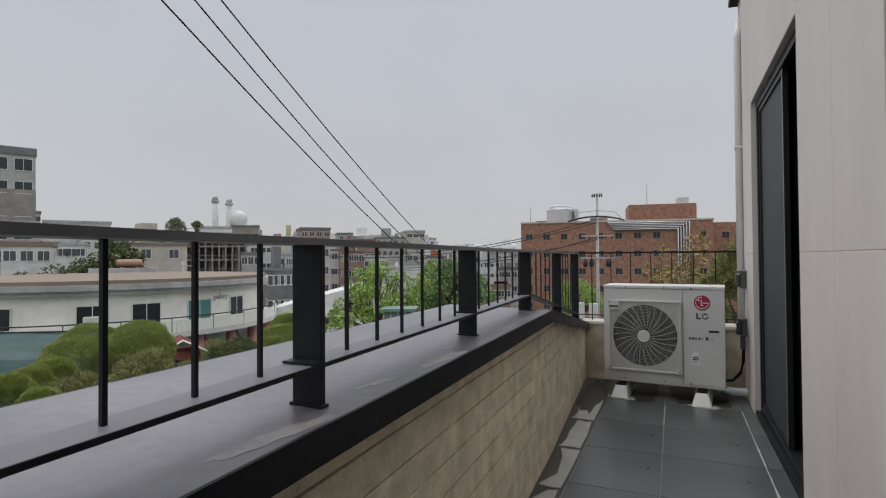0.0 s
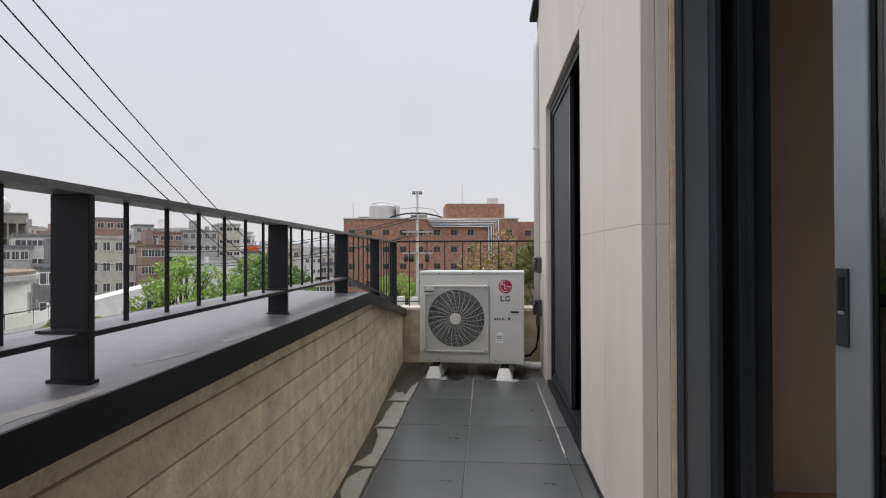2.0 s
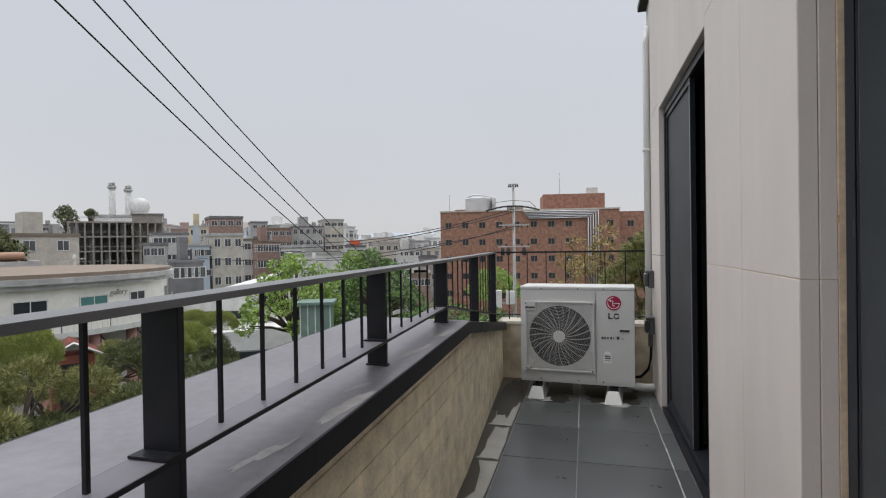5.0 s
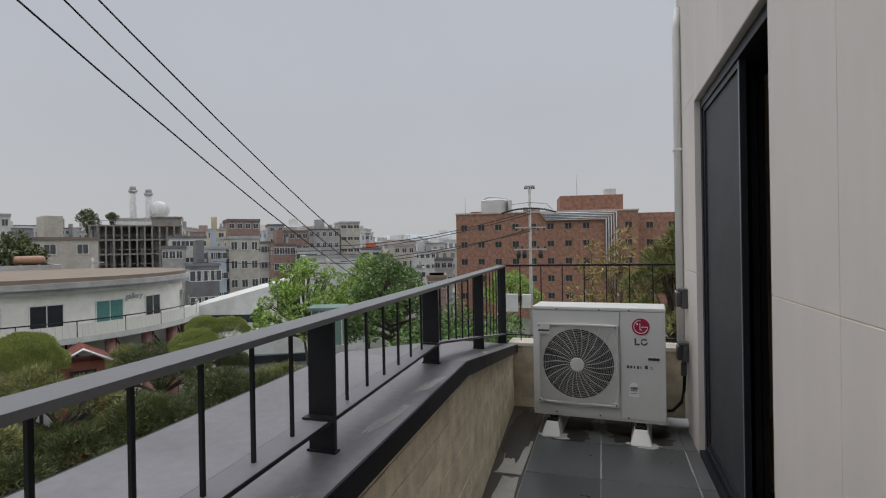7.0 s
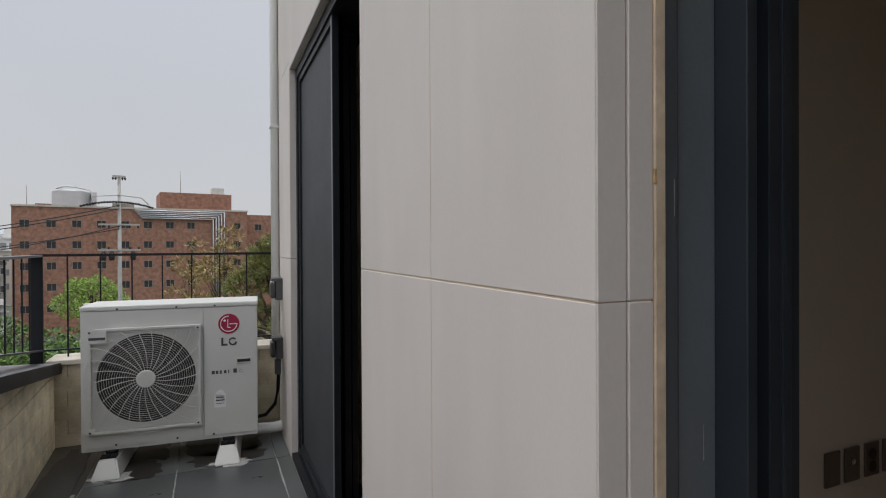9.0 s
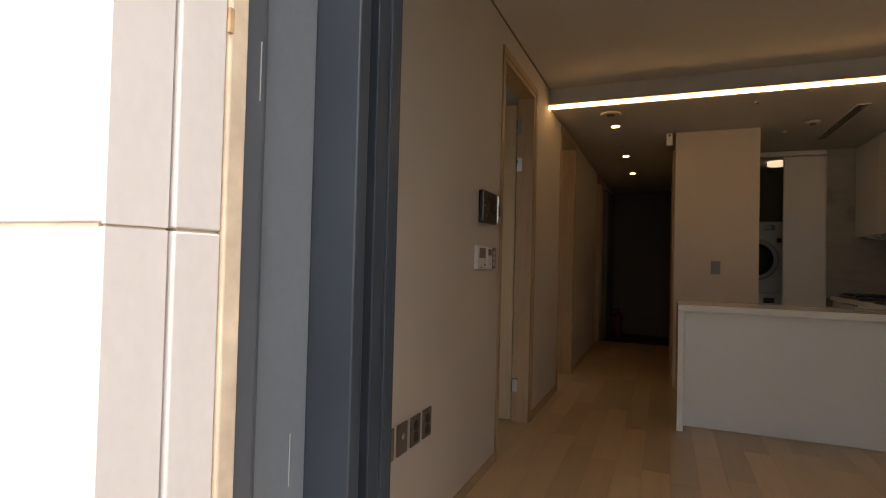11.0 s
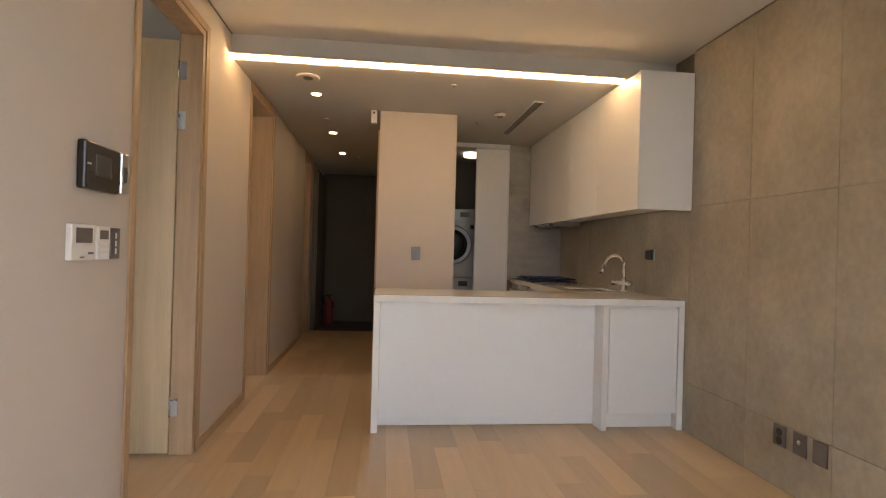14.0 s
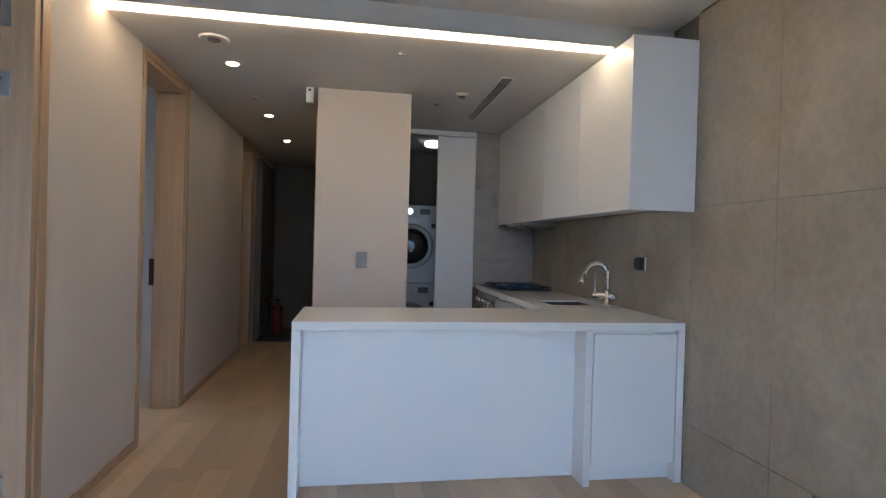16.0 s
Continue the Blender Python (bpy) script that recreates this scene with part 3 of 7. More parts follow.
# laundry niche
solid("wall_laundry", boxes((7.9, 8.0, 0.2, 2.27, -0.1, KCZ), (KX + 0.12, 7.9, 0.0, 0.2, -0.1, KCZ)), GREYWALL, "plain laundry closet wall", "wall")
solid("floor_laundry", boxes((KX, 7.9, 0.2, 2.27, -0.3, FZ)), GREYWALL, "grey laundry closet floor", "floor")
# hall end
solid("wall_hall_end", boxes((9.8, 9.95, 2.3, LY + 0.5, -0.1, KCZ)), GREYWALL, "grey entrance wall, coloured dark for the dim hall", "wall")
# bedroom shell
solid("wall_bedroom", boxes((0.3, 4.9, 6.4, 6.5, -0.1, CZ), (6.2, 9.95, 6.4, 6.5, -0.1, CZ), (4.9, 6.2, 6.4, 6.5, -0.1, 0.8), (4.9, 6.2, 6.4, 6.5, 2.3, CZ), (6.4, 6.5, LY + 0.26, 6.4, -0.1, CZ)), WALLP, "pale bedroom walls", "wall")
# unseen window added in the bedroom's end wall to let daylight in
added_win = solid("added_light_window", boxes((4.902, 4.95, 6.44, 6.5, 0.802, 2.298), (6.15, 6.198, 6.44, 6.5, 0.802, 2.298), (4.95, 6.15, 6.44, 6.5, 0.802, 0.85), (4.95, 6.15, 6.44, 6.5, 2.25, 2.298), (5.53, 5.57, 6.44, 6.5, 0.85, 2.25)), BLACK_ALU, "unseen dark framed window added to light the bedroom", "window")
for xa, xb in ((4.95, 5.53), (5.57, 6.15)):
    pn = part("pane", boxes((xa, xb, 6.465, 6.475, 0.85, 2.25)), glass("clear_glass", (0.9, 0.93, 0.93)), added_win)
    pn.visible_shadow = False
for d in (D1, D2, D3):
    tagged(new("trim", mesh_of("trim", boxes((d[0] + 0.031, d[1] - 0.041, LY - 0.02, LY + 0.3, FZ - 0.006, FZ + 0.001)), OAK_FLOOR)), "oak floor strip in the doorway", "threshold", "", "structure")


# ---- air conditioner ----
AC_WHITE = material("off_white_sheet_steel", (0.60, 0.595, 0.57), 0.42, vary=0.05, scale=3, fine=160, bump=0.05, stain=0.06)
AC_GRILLE = material("off_white_grille", (0.56, 0.555, 0.53), 0.5, vary=0.05)
# near-black that paints the shade inside the fan hollow and grip
AC_DARK = material("fan_cavity_shade", (0.018, 0.018, 0.019), 0.6)
# blade grey darkened as if in the shade of the hollow
AC_FAN = material("shade_darkened_fan_blade", (0.028, 0.028, 0.03), 0.45)
CRIMSON = material("crimson_badge", (0.36, 0.012, 0.06), 0.35, vary=0.04)
INK = material("dark_grey_print", (0.06, 0.06, 0.065), 0.5)
LABEL = material("white_sticker", (0.78, 0.78, 0.77), 0.45, vary=0.02)
PLASTER = material("white_foot_mortar", (0.36, 0.355, 0.345), 0.8, vary=0.3, scale=12, fine=90, bump=0.4)

ac = thing("outdoor_air_conditioner", "off-white outdoor air conditioner with a round fan grille", "air conditioner", (-0.655, 5.79, 0.0), -4.5)
AW, AH, AD, AB = 0.475, 0.834, 0.33, 0.12
bm = boxes((-AW, AW, 0.1, AD, AB + 0.012, AB + AH - 0.03), bevel=0.004)
box(bm, -AW, -AW + 0.012, 0.006, 0.104, AB + 0.012, AB + AH - 0.03)
box(bm, AW - 0.012, AW, 0.006, 0.104, AB + 0.012, AB + AH - 0.03)
body = part("body", bm, AC_WHITE, ac)
part("lid", boxes((-AW - 0.003, AW + 0.003, -0.003, AD + 0.003, AB + AH - 0.03, AB + AH), bevel=0.007), AC_WHITE, ac)
part("base_pan", boxes((-AW, AW, 0.004, AD, AB, AB + 0.02), bevel=0.003), AC_WHITE, ac)
SX = 0.165
# front panel with a round hole behind the grille
FCX, FCZ, FR = -0.14, AB + 0.403, 0.262
bm = bmesh.new()
x0, x1, z0, z1 = -AW + 0.002, SX - 0.0015, AB + 0.02, AB + AH - 0.031
N = 64
inner, outer = [], []
angles = sorted([2 * math.pi * (k + 0.5) / N for k in range(N)] + [math.atan2(z - FCZ, x - FCX) % (2 * math.pi) for x in (x0, x1) for z in (z0, z1)])
N = len(angles)
for a in angles:
    c, s = math.cos(a), math.sin(a)
    inner.append((FCX + FR * c, FCZ + FR * s))
    q = min(((x1 - FCX) / c if c > 0 else (x0 - FCX) / c), ((z1 - FCZ) / s if s > 0 else (z0 - FCZ) / s))
    outer.append((FCX + q * c, FCZ + q * s))
vi = [bm.verts.new((x, 0.0, z)) for x, z in inner]
vo = [bm.verts.new((x, 0.0, z)) for x, z in outer]
vb = [bm.verts.new((x, 0.09, z)) for x, z in inner]
vp = [bm.verts.new((x, 0.014, z)) for x, z in outer]
for k in range(N):
    j = (k + 1) % N
    bm.faces.new((vi[k], vi[j], vo[j], vo[k]))
    bm.faces.new((vi[j], vi[k], vb[k], vb[j]))
    bm.faces.new((vo[k], vo[j], vp[j], vp[k]))
part("front_panel", bm, AC_WHITE, ac)
part("service_panel", boxes((SX + 0.0015, AW - 0.002, 0.0, 0.013, AB + 0.02, AB + AH - 0.031), bevel=0.003), AC_WHITE, ac)
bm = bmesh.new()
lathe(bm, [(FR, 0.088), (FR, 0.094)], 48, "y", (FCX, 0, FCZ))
part("fan_cavity", bm, AC_DARK, ac, "dark disc painted as the shade behind the fan")
# dark sleeve added over the pale panel edge to shade the hollow
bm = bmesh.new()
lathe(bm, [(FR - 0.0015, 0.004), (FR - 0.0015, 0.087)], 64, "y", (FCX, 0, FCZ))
part("shade_dark_shroud", bm, AC_DARK, ac)
# three broad blades
fan = bmesh.new()
for b in range(3):
    rows = []
    for i in range(5):
        r = 0.06 + 0.185 * i / 4
        row = []
        for j in range(6):
            a = 2 * math.pi * b / 3 + (j / 5) * 1.35 + 0.35 * i / 4
            row.append(fan.verts.new((FCX + r * math.cos(a), 0.085 - 0.045 * j / 5, FCZ + r * math.sin(a))))
        rows.append(row)
    for i in range(4):
        for j in range(5):
            fan.faces.new((rows[i][j], rows[i][j + 1], rows[i + 1][j + 1], rows[i + 1][j]))
lathe(fan, [(0.065, 0.03), (0.065, 0.085)], 20, "y", (FCX, 0, FCZ))
part("fan", fan, AC_FAN, ac, "three-bladed fan, its grey darkened for the shaded hollow")
# guard: square rim, spiral spokes, rings, hub
gx0, gx1, gz0, gz1 = FCX - 0.294, FCX + 0.294, FCZ - 0.303, FCZ + 0.303
bm = boxes((gx0, gx1, -0.022, 0.0, gz0, gz0 + 0.016), (gx0, gx1, -0.022, 0.0, gz1 - 0.016, gz1),
           (gx0, gx0 + 0.016, -0.022, 0.0, gz0 + 0.016, gz1 - 0.016), (gx1 - 0.016, gx1, -0.022, 0.0, gz0 + 0.016, gz1 - 0.016), bevel=0.003)
for cx, cz in ((gx0, gz0), (gx1 - 0.035, gz0), (gx1 - 0.035, gz1 - 0.035)):
    box(bm, cx, cx + 0.035, -0.024, -0.0, cz, cz + 0.035, bevel=0.004)
box(bm, gx0, gx0 + 0.095, -0.024, 0.0, gz1 - 0.085, gz1, bevel=0.004)
guard = part("fan_guard", bm, AC_GRILLE, ac, "pale plastic fan guard with spiral ribs")
bm = bmesh.new()
for k in range(26):
    pts = []
    for i in range(9):
        f = i / 8
        a = 2 * math.pi * k / 26 + 0.42 * f
        r = 0.05 + 0.36 * f
        c, s = math.cos(a), math.sin(a)
        lim = 0.282 / max(abs(c), abs(s))
        r = min(r, lim)
        pts.append((FCX + r * c, -0.026 + 0.006 * f, FCZ + r * s))
        if r == lim:
            break
    if len(pts) > 2:
        tube(bm, pts, 0.0022, 4)
part("spokes", bm, AC_GRILLE, guard)
bm = bmesh.new()
for k in range(21):
    r = 0.066 + 0.0125 * k
    tube(bm, [(FCX + r * math.cos(a), -0.02, FCZ + r * math.sin(a)) for a in (2 * math.pi * i / 40 for i in range(40))], 0.00125, 4, closed=True)
for k in range(9):
    r = 0.325 + 0.0115 * k
    for q in range(4):
        a0 = math.acos(0.28 / r)
        pts = [(FCX + r * math.cos(a), -0.02, FCZ + r * math.sin(a)) for a in (q * math.pi / 2 + a0 + (math.pi / 2 - 2 * a0) * i / 6 for i in range(7))]
        tube(bm, pts, 0.0012, 4)
tagged(part("ring_mesh", bm, AC_GRILLE, guard), kind="stuff")
bm = bmesh.new()
lathe(bm, [(0.052, -0.024), (0.052, -0.03), (0.047, -0.033)], 28, "y", (FCX, 0, FCZ))
part("hub", bm, AC_GRILLE, guard)
part("guard_slot", boxes((gx0 + 0.006, gx0 + 0.088, -0.026, -0.0245, gz1 - 0.063, gz1 - 0.048)), INK, guard)
for cx, cz in ((gx0 + 0.01, gz1 - 0.02), (gx1 - 0.017, gz1 - 0.017), (gx0 + 0.01, gz0 + 0.017), (gx1 - 0.017, gz0 + 0.017)):
    bm = bmesh.new()
    lathe(bm, [(0.006, -0.0275), (0.006, -0.0235)], 10, "y", (cx, 0, cz))
    part("screw", bm, INK, guard)
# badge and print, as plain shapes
BX, BZ = SX + 0.145, AB + AH - 0.135
bm = bmesh.new()
lathe(bm, [(0.061, -0.003), (0.061, 0.001)], 40, "y", (BX, 0, BZ))
badge = part("badge", bm, CRIMSON, ac, "round crimson maker's badge")
bm = bmesh.new()
tube(bm, [(BX + 0.047 * math.cos(a), -0.0035, BZ + 0.047 * math.sin(a)) for a in (math.pi * (0.5 + 1.5 * i / 24) for i in range(25))], 0.0028, 4)
box(bm, BX + 0.004, BX + 0.047, -0.0045, -0.0025, BZ - 0.004, BZ + 0.002)
box(bm, BX - 0.008, BX - 0.003, -0.0045, -0.0025, BZ - 0.025, BZ + 0.026)
box(bm, BX - 0.008, BX + 0.01, -0.0045, -0.0025, BZ - 0.025, BZ - 0.02)
lathe(bm, [(0.007, -0.0045), (0.007, -0.0025)], 10, "y", (BX - 0.024, 0, BZ + 0.02))
part("badge_mark", bm, LABEL, badge)
bm = bmesh.new()
box(bm, BX - 0.044, BX - 0.032, -0.0015, 0.0005, BZ - 0.135, BZ - 0.085)
box(bm, BX - 0.032, BX - 0.008, -0.0015, 0.0005, BZ - 0.135, BZ - 0.123)
part("print_bar", bm, INK, ac)
bm = bmesh.new()
tube(bm, [(BX + 0.022 + 0.02 * math.cos(a), -0.0005, BZ - 0.11 + 0.02 * math.sin(a)) for a in (math.pi * (0.2 + 1.75 * i / 16) for i in range(17))], 0.0052, 4)
part("print_ring", bm, INK, ac)
for i, (wd, ht) in enumerate(((0.022, 0.02), (0.018, 0.02), (0.013, 0.02), (0.017, 0.02), (0.007, 0.02), (0.025, 0.026))):
    xx = SX + 0.045 + i * 0.0235 + (0.006 if i == 5 else 0)
    part("print_bar", boxes((xx, xx + wd * 0.82, -0.0015, 0.0005, BZ - 0.305, BZ - 0.305 + ht)), INK, ac)
bm = bmesh.new()
for q in ((0.205, 0.002, 0, 0.016), (0.219, 0.002, 0, 0.016), (0.205, 0.016, 0, 0.002), (0.205, 0.016, 0.014, 0.002)):
    box(bm, SX + q[0], SX + q[0] + q[1], -0.0015, 0.0005, BZ - 0.305 + q[2], BZ - 0.305 + q[2] + q[3])
part("print_frame", bm, INK, ac)
grip = part("grip_recess", boxes((SX + 0.185, SX + 0.275, -0.004, 0.0, BZ - 0.25, BZ - 0.213), bevel=0.002), AC_GRILLE, ac)
# dark strip painted as the shadow in the grip
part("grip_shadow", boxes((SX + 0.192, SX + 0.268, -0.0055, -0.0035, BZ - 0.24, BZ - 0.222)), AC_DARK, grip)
bm = boxes((SX + 0.06, SX + 0.125, -0.0015, 0.0005, BZ - 0.51, BZ - 0.435))
lathe(bm, [(0.028, -0.0015), (0.028, 0.0005)], 20, "y", (SX + 0.0925, 0, BZ - 0.435))
st = part("energy_label", bm, LABEL, ac, "white energy rating sticker")
bm = boxes((SX + 0.068, SX + 0.117, -0.003, -0.001, BZ - 0.47, BZ - 0.463), (SX + 0.068, SX + 0.117, -0.003, -0.001, BZ - 0.487, BZ - 0.484), (SX + 0.07, SX + 0.115, -0.003, -0.001, BZ - 0.452, BZ - 0.447))
part("label_print", bm, INK, st)
part("panel_seam", boxes((SX + 0.01, AW - 0.012, -0.0008, 0.0004, BZ - 0.172, BZ - 0.170)), AC_GRILLE, ac)
for cx, cz in ((-0.29, AB + AH - 0.02), (0.02, AB + AH - 0.02), (0.23, AB + AH - 0.02), (-0.3, AB + 0.03), (0.02, AB + 0.03), (0.22, AB + 0.03)):
    bm = bmesh.new()
    lathe(bm, [(0.006, -0.006), (0.006, 0.002)], 10, "y", (cx, 0, cz))
    part("screw", bm, INK, ac)
for sx in (-0.325, 0.303):
    bm = bmesh.new()
    b0 = [(-0.073, -0.15), (0.073, -0.15), (0.073, 0.36), (-0.073, 0.36)]
    t0 = [(-0.043, -0.085), (0.043, -0.085), (0.043, 0.3), (-0.043, 0.3)]
    lo = [bm.verts.new((sx + x, y, 0.0)) for x, y in b0]
    hi = [bm.verts.new((sx + x, y, 0.098)) for x, y in t0]
    bm.faces.new(lo[::-1])
    bm.faces.new(hi)
    for i in range(4):
        bm.faces.new((lo[i], lo[(i + 1) % 4], hi[(i + 1) % 4], hi[i]))
    bmesh.ops.bevel(bm, geom=list(bm.edges), offset=0.008, segments=2, affect="EDGES")
    ft = part("foot", bm, AC_WHITE, ac, "white moulded mounting foot")
    bm = bmesh.new()
    lathe(bm, [(0.03, 0.096), (0.034, 0.104), (0.034, 0.12)], 16, "z", (sx, 0.02, 0))
    lathe(bm, [(0.012, 0.098), (0.012, 0.112), (0.006, 0.116)], 10, "z", (sx, -0.06, 0))
    box(bm, sx - 0.04, sx + 0.04, -0.075, -0.02, 0.0985, 0.108)
    part("rubber_mount", bm, RUBBER, ft)
    bm = bmesh.new()
    rnd = random.Random(int(sx * 100))
    ring = []
    for k in range(22):
        a = 2 * math.pi * k / 22
        rr = 1 + rnd.uniform(-0.3, 0.3)
        ring.append((sx + 0.03 + 0.105 * rr * math.cos(a), -0.11 + 0.06 * rr * math.sin(a)))
    prism(bm, ring, -0.004, 0.004)
    part("mortar_smear", bm, PLASTER, ft, "smeared white mortar round the foot")

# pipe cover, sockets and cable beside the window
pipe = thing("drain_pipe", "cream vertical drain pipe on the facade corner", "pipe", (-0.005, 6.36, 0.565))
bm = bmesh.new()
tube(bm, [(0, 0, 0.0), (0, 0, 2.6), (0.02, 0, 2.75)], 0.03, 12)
part("tube", bm, WHITE_PL, pipe)
for z in (0.45, 1.6):
    part("bracket", boxes((-0.035, 0.035, -0.035, 0.035, z, z + 0.02), bevel=0.003), WHITE_PL, pipe)


def socket_box(z):
    t = thing("outdoor_socket", "grey weatherproof socket box with a hinged lid", "socket", (0.0, 6.02, z), 0, "outdoor sockets")
    part("box", boxes((-0.045, 0.0, -0.05, 0.05, 0, 0.15), bevel=0.008), BOXGREY, t)
    part("lid", boxes((-0.078, -0.047, -0.052, 0.052, 0.012, 0.12), bevel=0.012), BOXDARK, t)
    part("hinge", boxes((-0.07, -0.01, -0.054, 0.054, 0.125, 0.148), bevel=0.006), BOXGREY, t)
    return t


BOXGREY = material("grey_box_plastic", (0.07, 0.07, 0.073), 0.45)
BOXDARK = material("dark_box_plastic", (0.045, 0.045, 0.047), 0.35)
socket_box(0.93)
socket_box(0.53)
cab = thing("power_cable", "black flexible power cable hanging from a socket box", "cable", (-0.03, 6.02, 0.30))
bm = bmesh.new()
tube(bm, [(0, 0, 0.23), (0.005, 0, 0.12), (0.0, 0.0, 0.02), (-0.02, 0.0, -0.08), (-0.08, 0.01, -0.15), (-0.2, 0.03, -0.17)], 0.012, 8)
part("conduit", bm, RUBBER, cab)
part("gland", boxes((-0.02, 0.02, -0.02, 0.02, 0.12, 0.225), bevel=0.006), BOXGREY, cab)
hose = thing("insulated_pipe", "white taped refrigerant pipe behind the unit", "pipe", (-0.1, 6.05, 0.0))
bm = bmesh.new()
tube(bm, [(-0.12, -0.02, 0.07), (0.02, 0.0, 0.05), (0.125, 0.02, 0.05)], 0.035, 10)
part("tape_wrap", bm, LABEL, hose)

# ---- pieces of the balcony: tiles, gutter slabs, blocks ----
tile_mesh = {}


def floor_tile(x0, x1, y0, y1):
    key = (round(x1 - x0, 3), round(y1 - y0, 3))
    if key not in tile_mesh:
        w, d = (x1 - x0) / 2 - 0.003, (y1 - y0) / 2 - 0.003
        bm = boxes((-w, w, -d, d, -0.014, 0.0), bevel=0.0015)
        tile_mesh[key] = mesh_of("tile", bm, SLATE)
    ob = new("tile", tile_mesh[key])
    ob.location = ((x0 + x1) / 2, (y0 + y1) / 2, random.uniform(-0.0008, 0.0008))
    ob.parent = floor_balcony


TY = [6.4, 6.23] + [5.625 - 0.605 * k for k in range(0, 15)]
for yb, ya in zip(TY, TY[1:]):
    floor_tile(-1.09, -0.633, ya, yb)
    floor_tile(-0.633, -0.085, ya, yb)
    floor_tile(-0.085, 0.0, ya, yb)
for k in range(9):
    y0 = 5.55 - 0.62 * k
    bm = bmesh.new()
    rnd = random.Random(k)
    pts = [(-1.105 + rnd.uniform(-0.015, 0.005), y0), (-1.105 + rnd.uniform(-0.015, 0.005), y0 - 0.3), (-1.108, y0 - 0.59), (-1.16, y0 - 0.6 + rnd.uniform(0, 0.03)), (cap_x(y0 - 0.59, -0.02), y0 - 0.585)]
    for j in range(5):
        yy = y0 - 0.55 + 0.55 * j / 4
        pts.append((cap_x(yy, rnd.uniform(-0.02, 0.06)), yy))
    pts.append((-1.16, y0 + rnd.uniform(-0.03, 0.01)))
    prism(bm, pts, -0.012, 0.001)
    part("gutter_slab", bm, PALECON, floor_balcony)

# end-wall blocks: weathering, plus the wall's shade put into a darker colour
DIRTY_SHADED_BRICK = material("weathered_shaded_block", (0.52, 0.45, 0.34), 0.9, vary=0.2, scale=9, fine=100, bump=1.0, island=0.08, stain=0.4)
COURSE, BLOCK = 0.0985, 0.39
rnd = random.Random(4)
for c in range(9):
    z0 = -0.02 + c * COURSE
    z1 = z0 + COURSE - 0.006
    y = 0.2 - (0.195 if c % 2 else 0.0)
    while y < 6.39:
        y1 = min(y + BLOCK - 0.0006, 6.395)
        top = min(z1, cap_z(y) - 0.025)
        if top - z0 > 0.015 and y1 - y > 0.02:
            bm = bmesh.new()
            off = -0.037 + rnd.uniform(-0.0015, 0.0015)
            prism(bm, [(cap_x(y, off), y), (cap_x(y1, off), y1), (cap_x(y1, -0.06), y1), (cap_x(y, -0.06), y)], z0, lambda xx, yy: max(z0 + 0.004, min(z1, cap_z(yy) - 0.022)))
            part("block", bm, CONC_BRICK, parapet)
        y += BLOCK
for c in range(6):
    z0 = -0.02 + c * 0.094
    x = -1.45 - (0.148 if c % 2 else 0)
    while x < 0.02:
        a0, a1 = max(x, -1.40), min(x + 0.29, 0.02)
        if a1 - a0 > 0.02:
            part("block", boxes((a0, a1, 6.392 - rnd.uniform(0, 0.002), 6.41, z0, min(z0 + 0.0935, 0.528))), DIRTY_SHADED_BRICK, wall_north)
        x += 0.296

# dried water marks and dust on the metal cap
MARK = material("dried_water_mark", (0.30, 0.28, 0.27), 0.42, vary=0.25, scale=9, fine=60, bump=0.1)
rnd = random.Random(17)
for yc, oc, ln, wd in ((1.25, -0.05, 0.22, 0.05), (1.66, -0.045, 0.28, 0.045), (2.08, -0.07, 0.18, 0.03), (2.45, -0.035, 0.3, 0.05), (2.62, -0.08, 0.12, 0.03), (3.2, -0.06, 0.3, 0.04), (3.62, -0.05, 0.25, 0.045)):
    bm = bmesh.new()
    ring = []
    for k in range(26):
        a = 2 * math.pi * k / 26
        q = 1 + 0.55 * noise.noise(Vector((3 * math.cos(a), 3 * math.sin(a), yc * 5)))
        yy = yc + ln / 2 * q * math.cos(a)
        ring.append((cap_x(yy, min(-0.006, oc + wd / 2 * q * math.sin(a) + 0.02 * math.cos(a))), yy))
    prism(bm, ring, lambda x, y: cap_top(x, y) - 0.001, lambda x, y: cap_top(x, y) + 0.0006)
    part("water_mark", bm, MARK, parapet, "pale dried water mark")
# black grime on the floor round the air conditioner and in the gutter;
# the patches under the unit also paint its shade
GRIME_SHADE = material("wet_grime_and_shade", (0.022, 0.019, 0.016), 0.45, vary=0.4, scale=9, fine=70, bump=0.3)
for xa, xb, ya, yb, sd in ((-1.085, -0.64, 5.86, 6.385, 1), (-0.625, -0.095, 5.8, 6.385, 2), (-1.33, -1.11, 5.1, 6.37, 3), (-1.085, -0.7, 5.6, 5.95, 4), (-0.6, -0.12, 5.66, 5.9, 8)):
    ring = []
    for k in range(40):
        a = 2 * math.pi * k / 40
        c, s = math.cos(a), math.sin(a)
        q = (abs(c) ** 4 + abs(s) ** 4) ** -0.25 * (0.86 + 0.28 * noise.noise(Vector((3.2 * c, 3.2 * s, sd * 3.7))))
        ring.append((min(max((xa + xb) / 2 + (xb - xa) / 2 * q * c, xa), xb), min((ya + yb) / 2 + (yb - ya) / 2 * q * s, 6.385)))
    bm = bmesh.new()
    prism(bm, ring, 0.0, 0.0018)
    part("grime_shade_patch", bm, GRIME_SHADE, floor_balcony, "black grime and painted shade on the slate tiles")
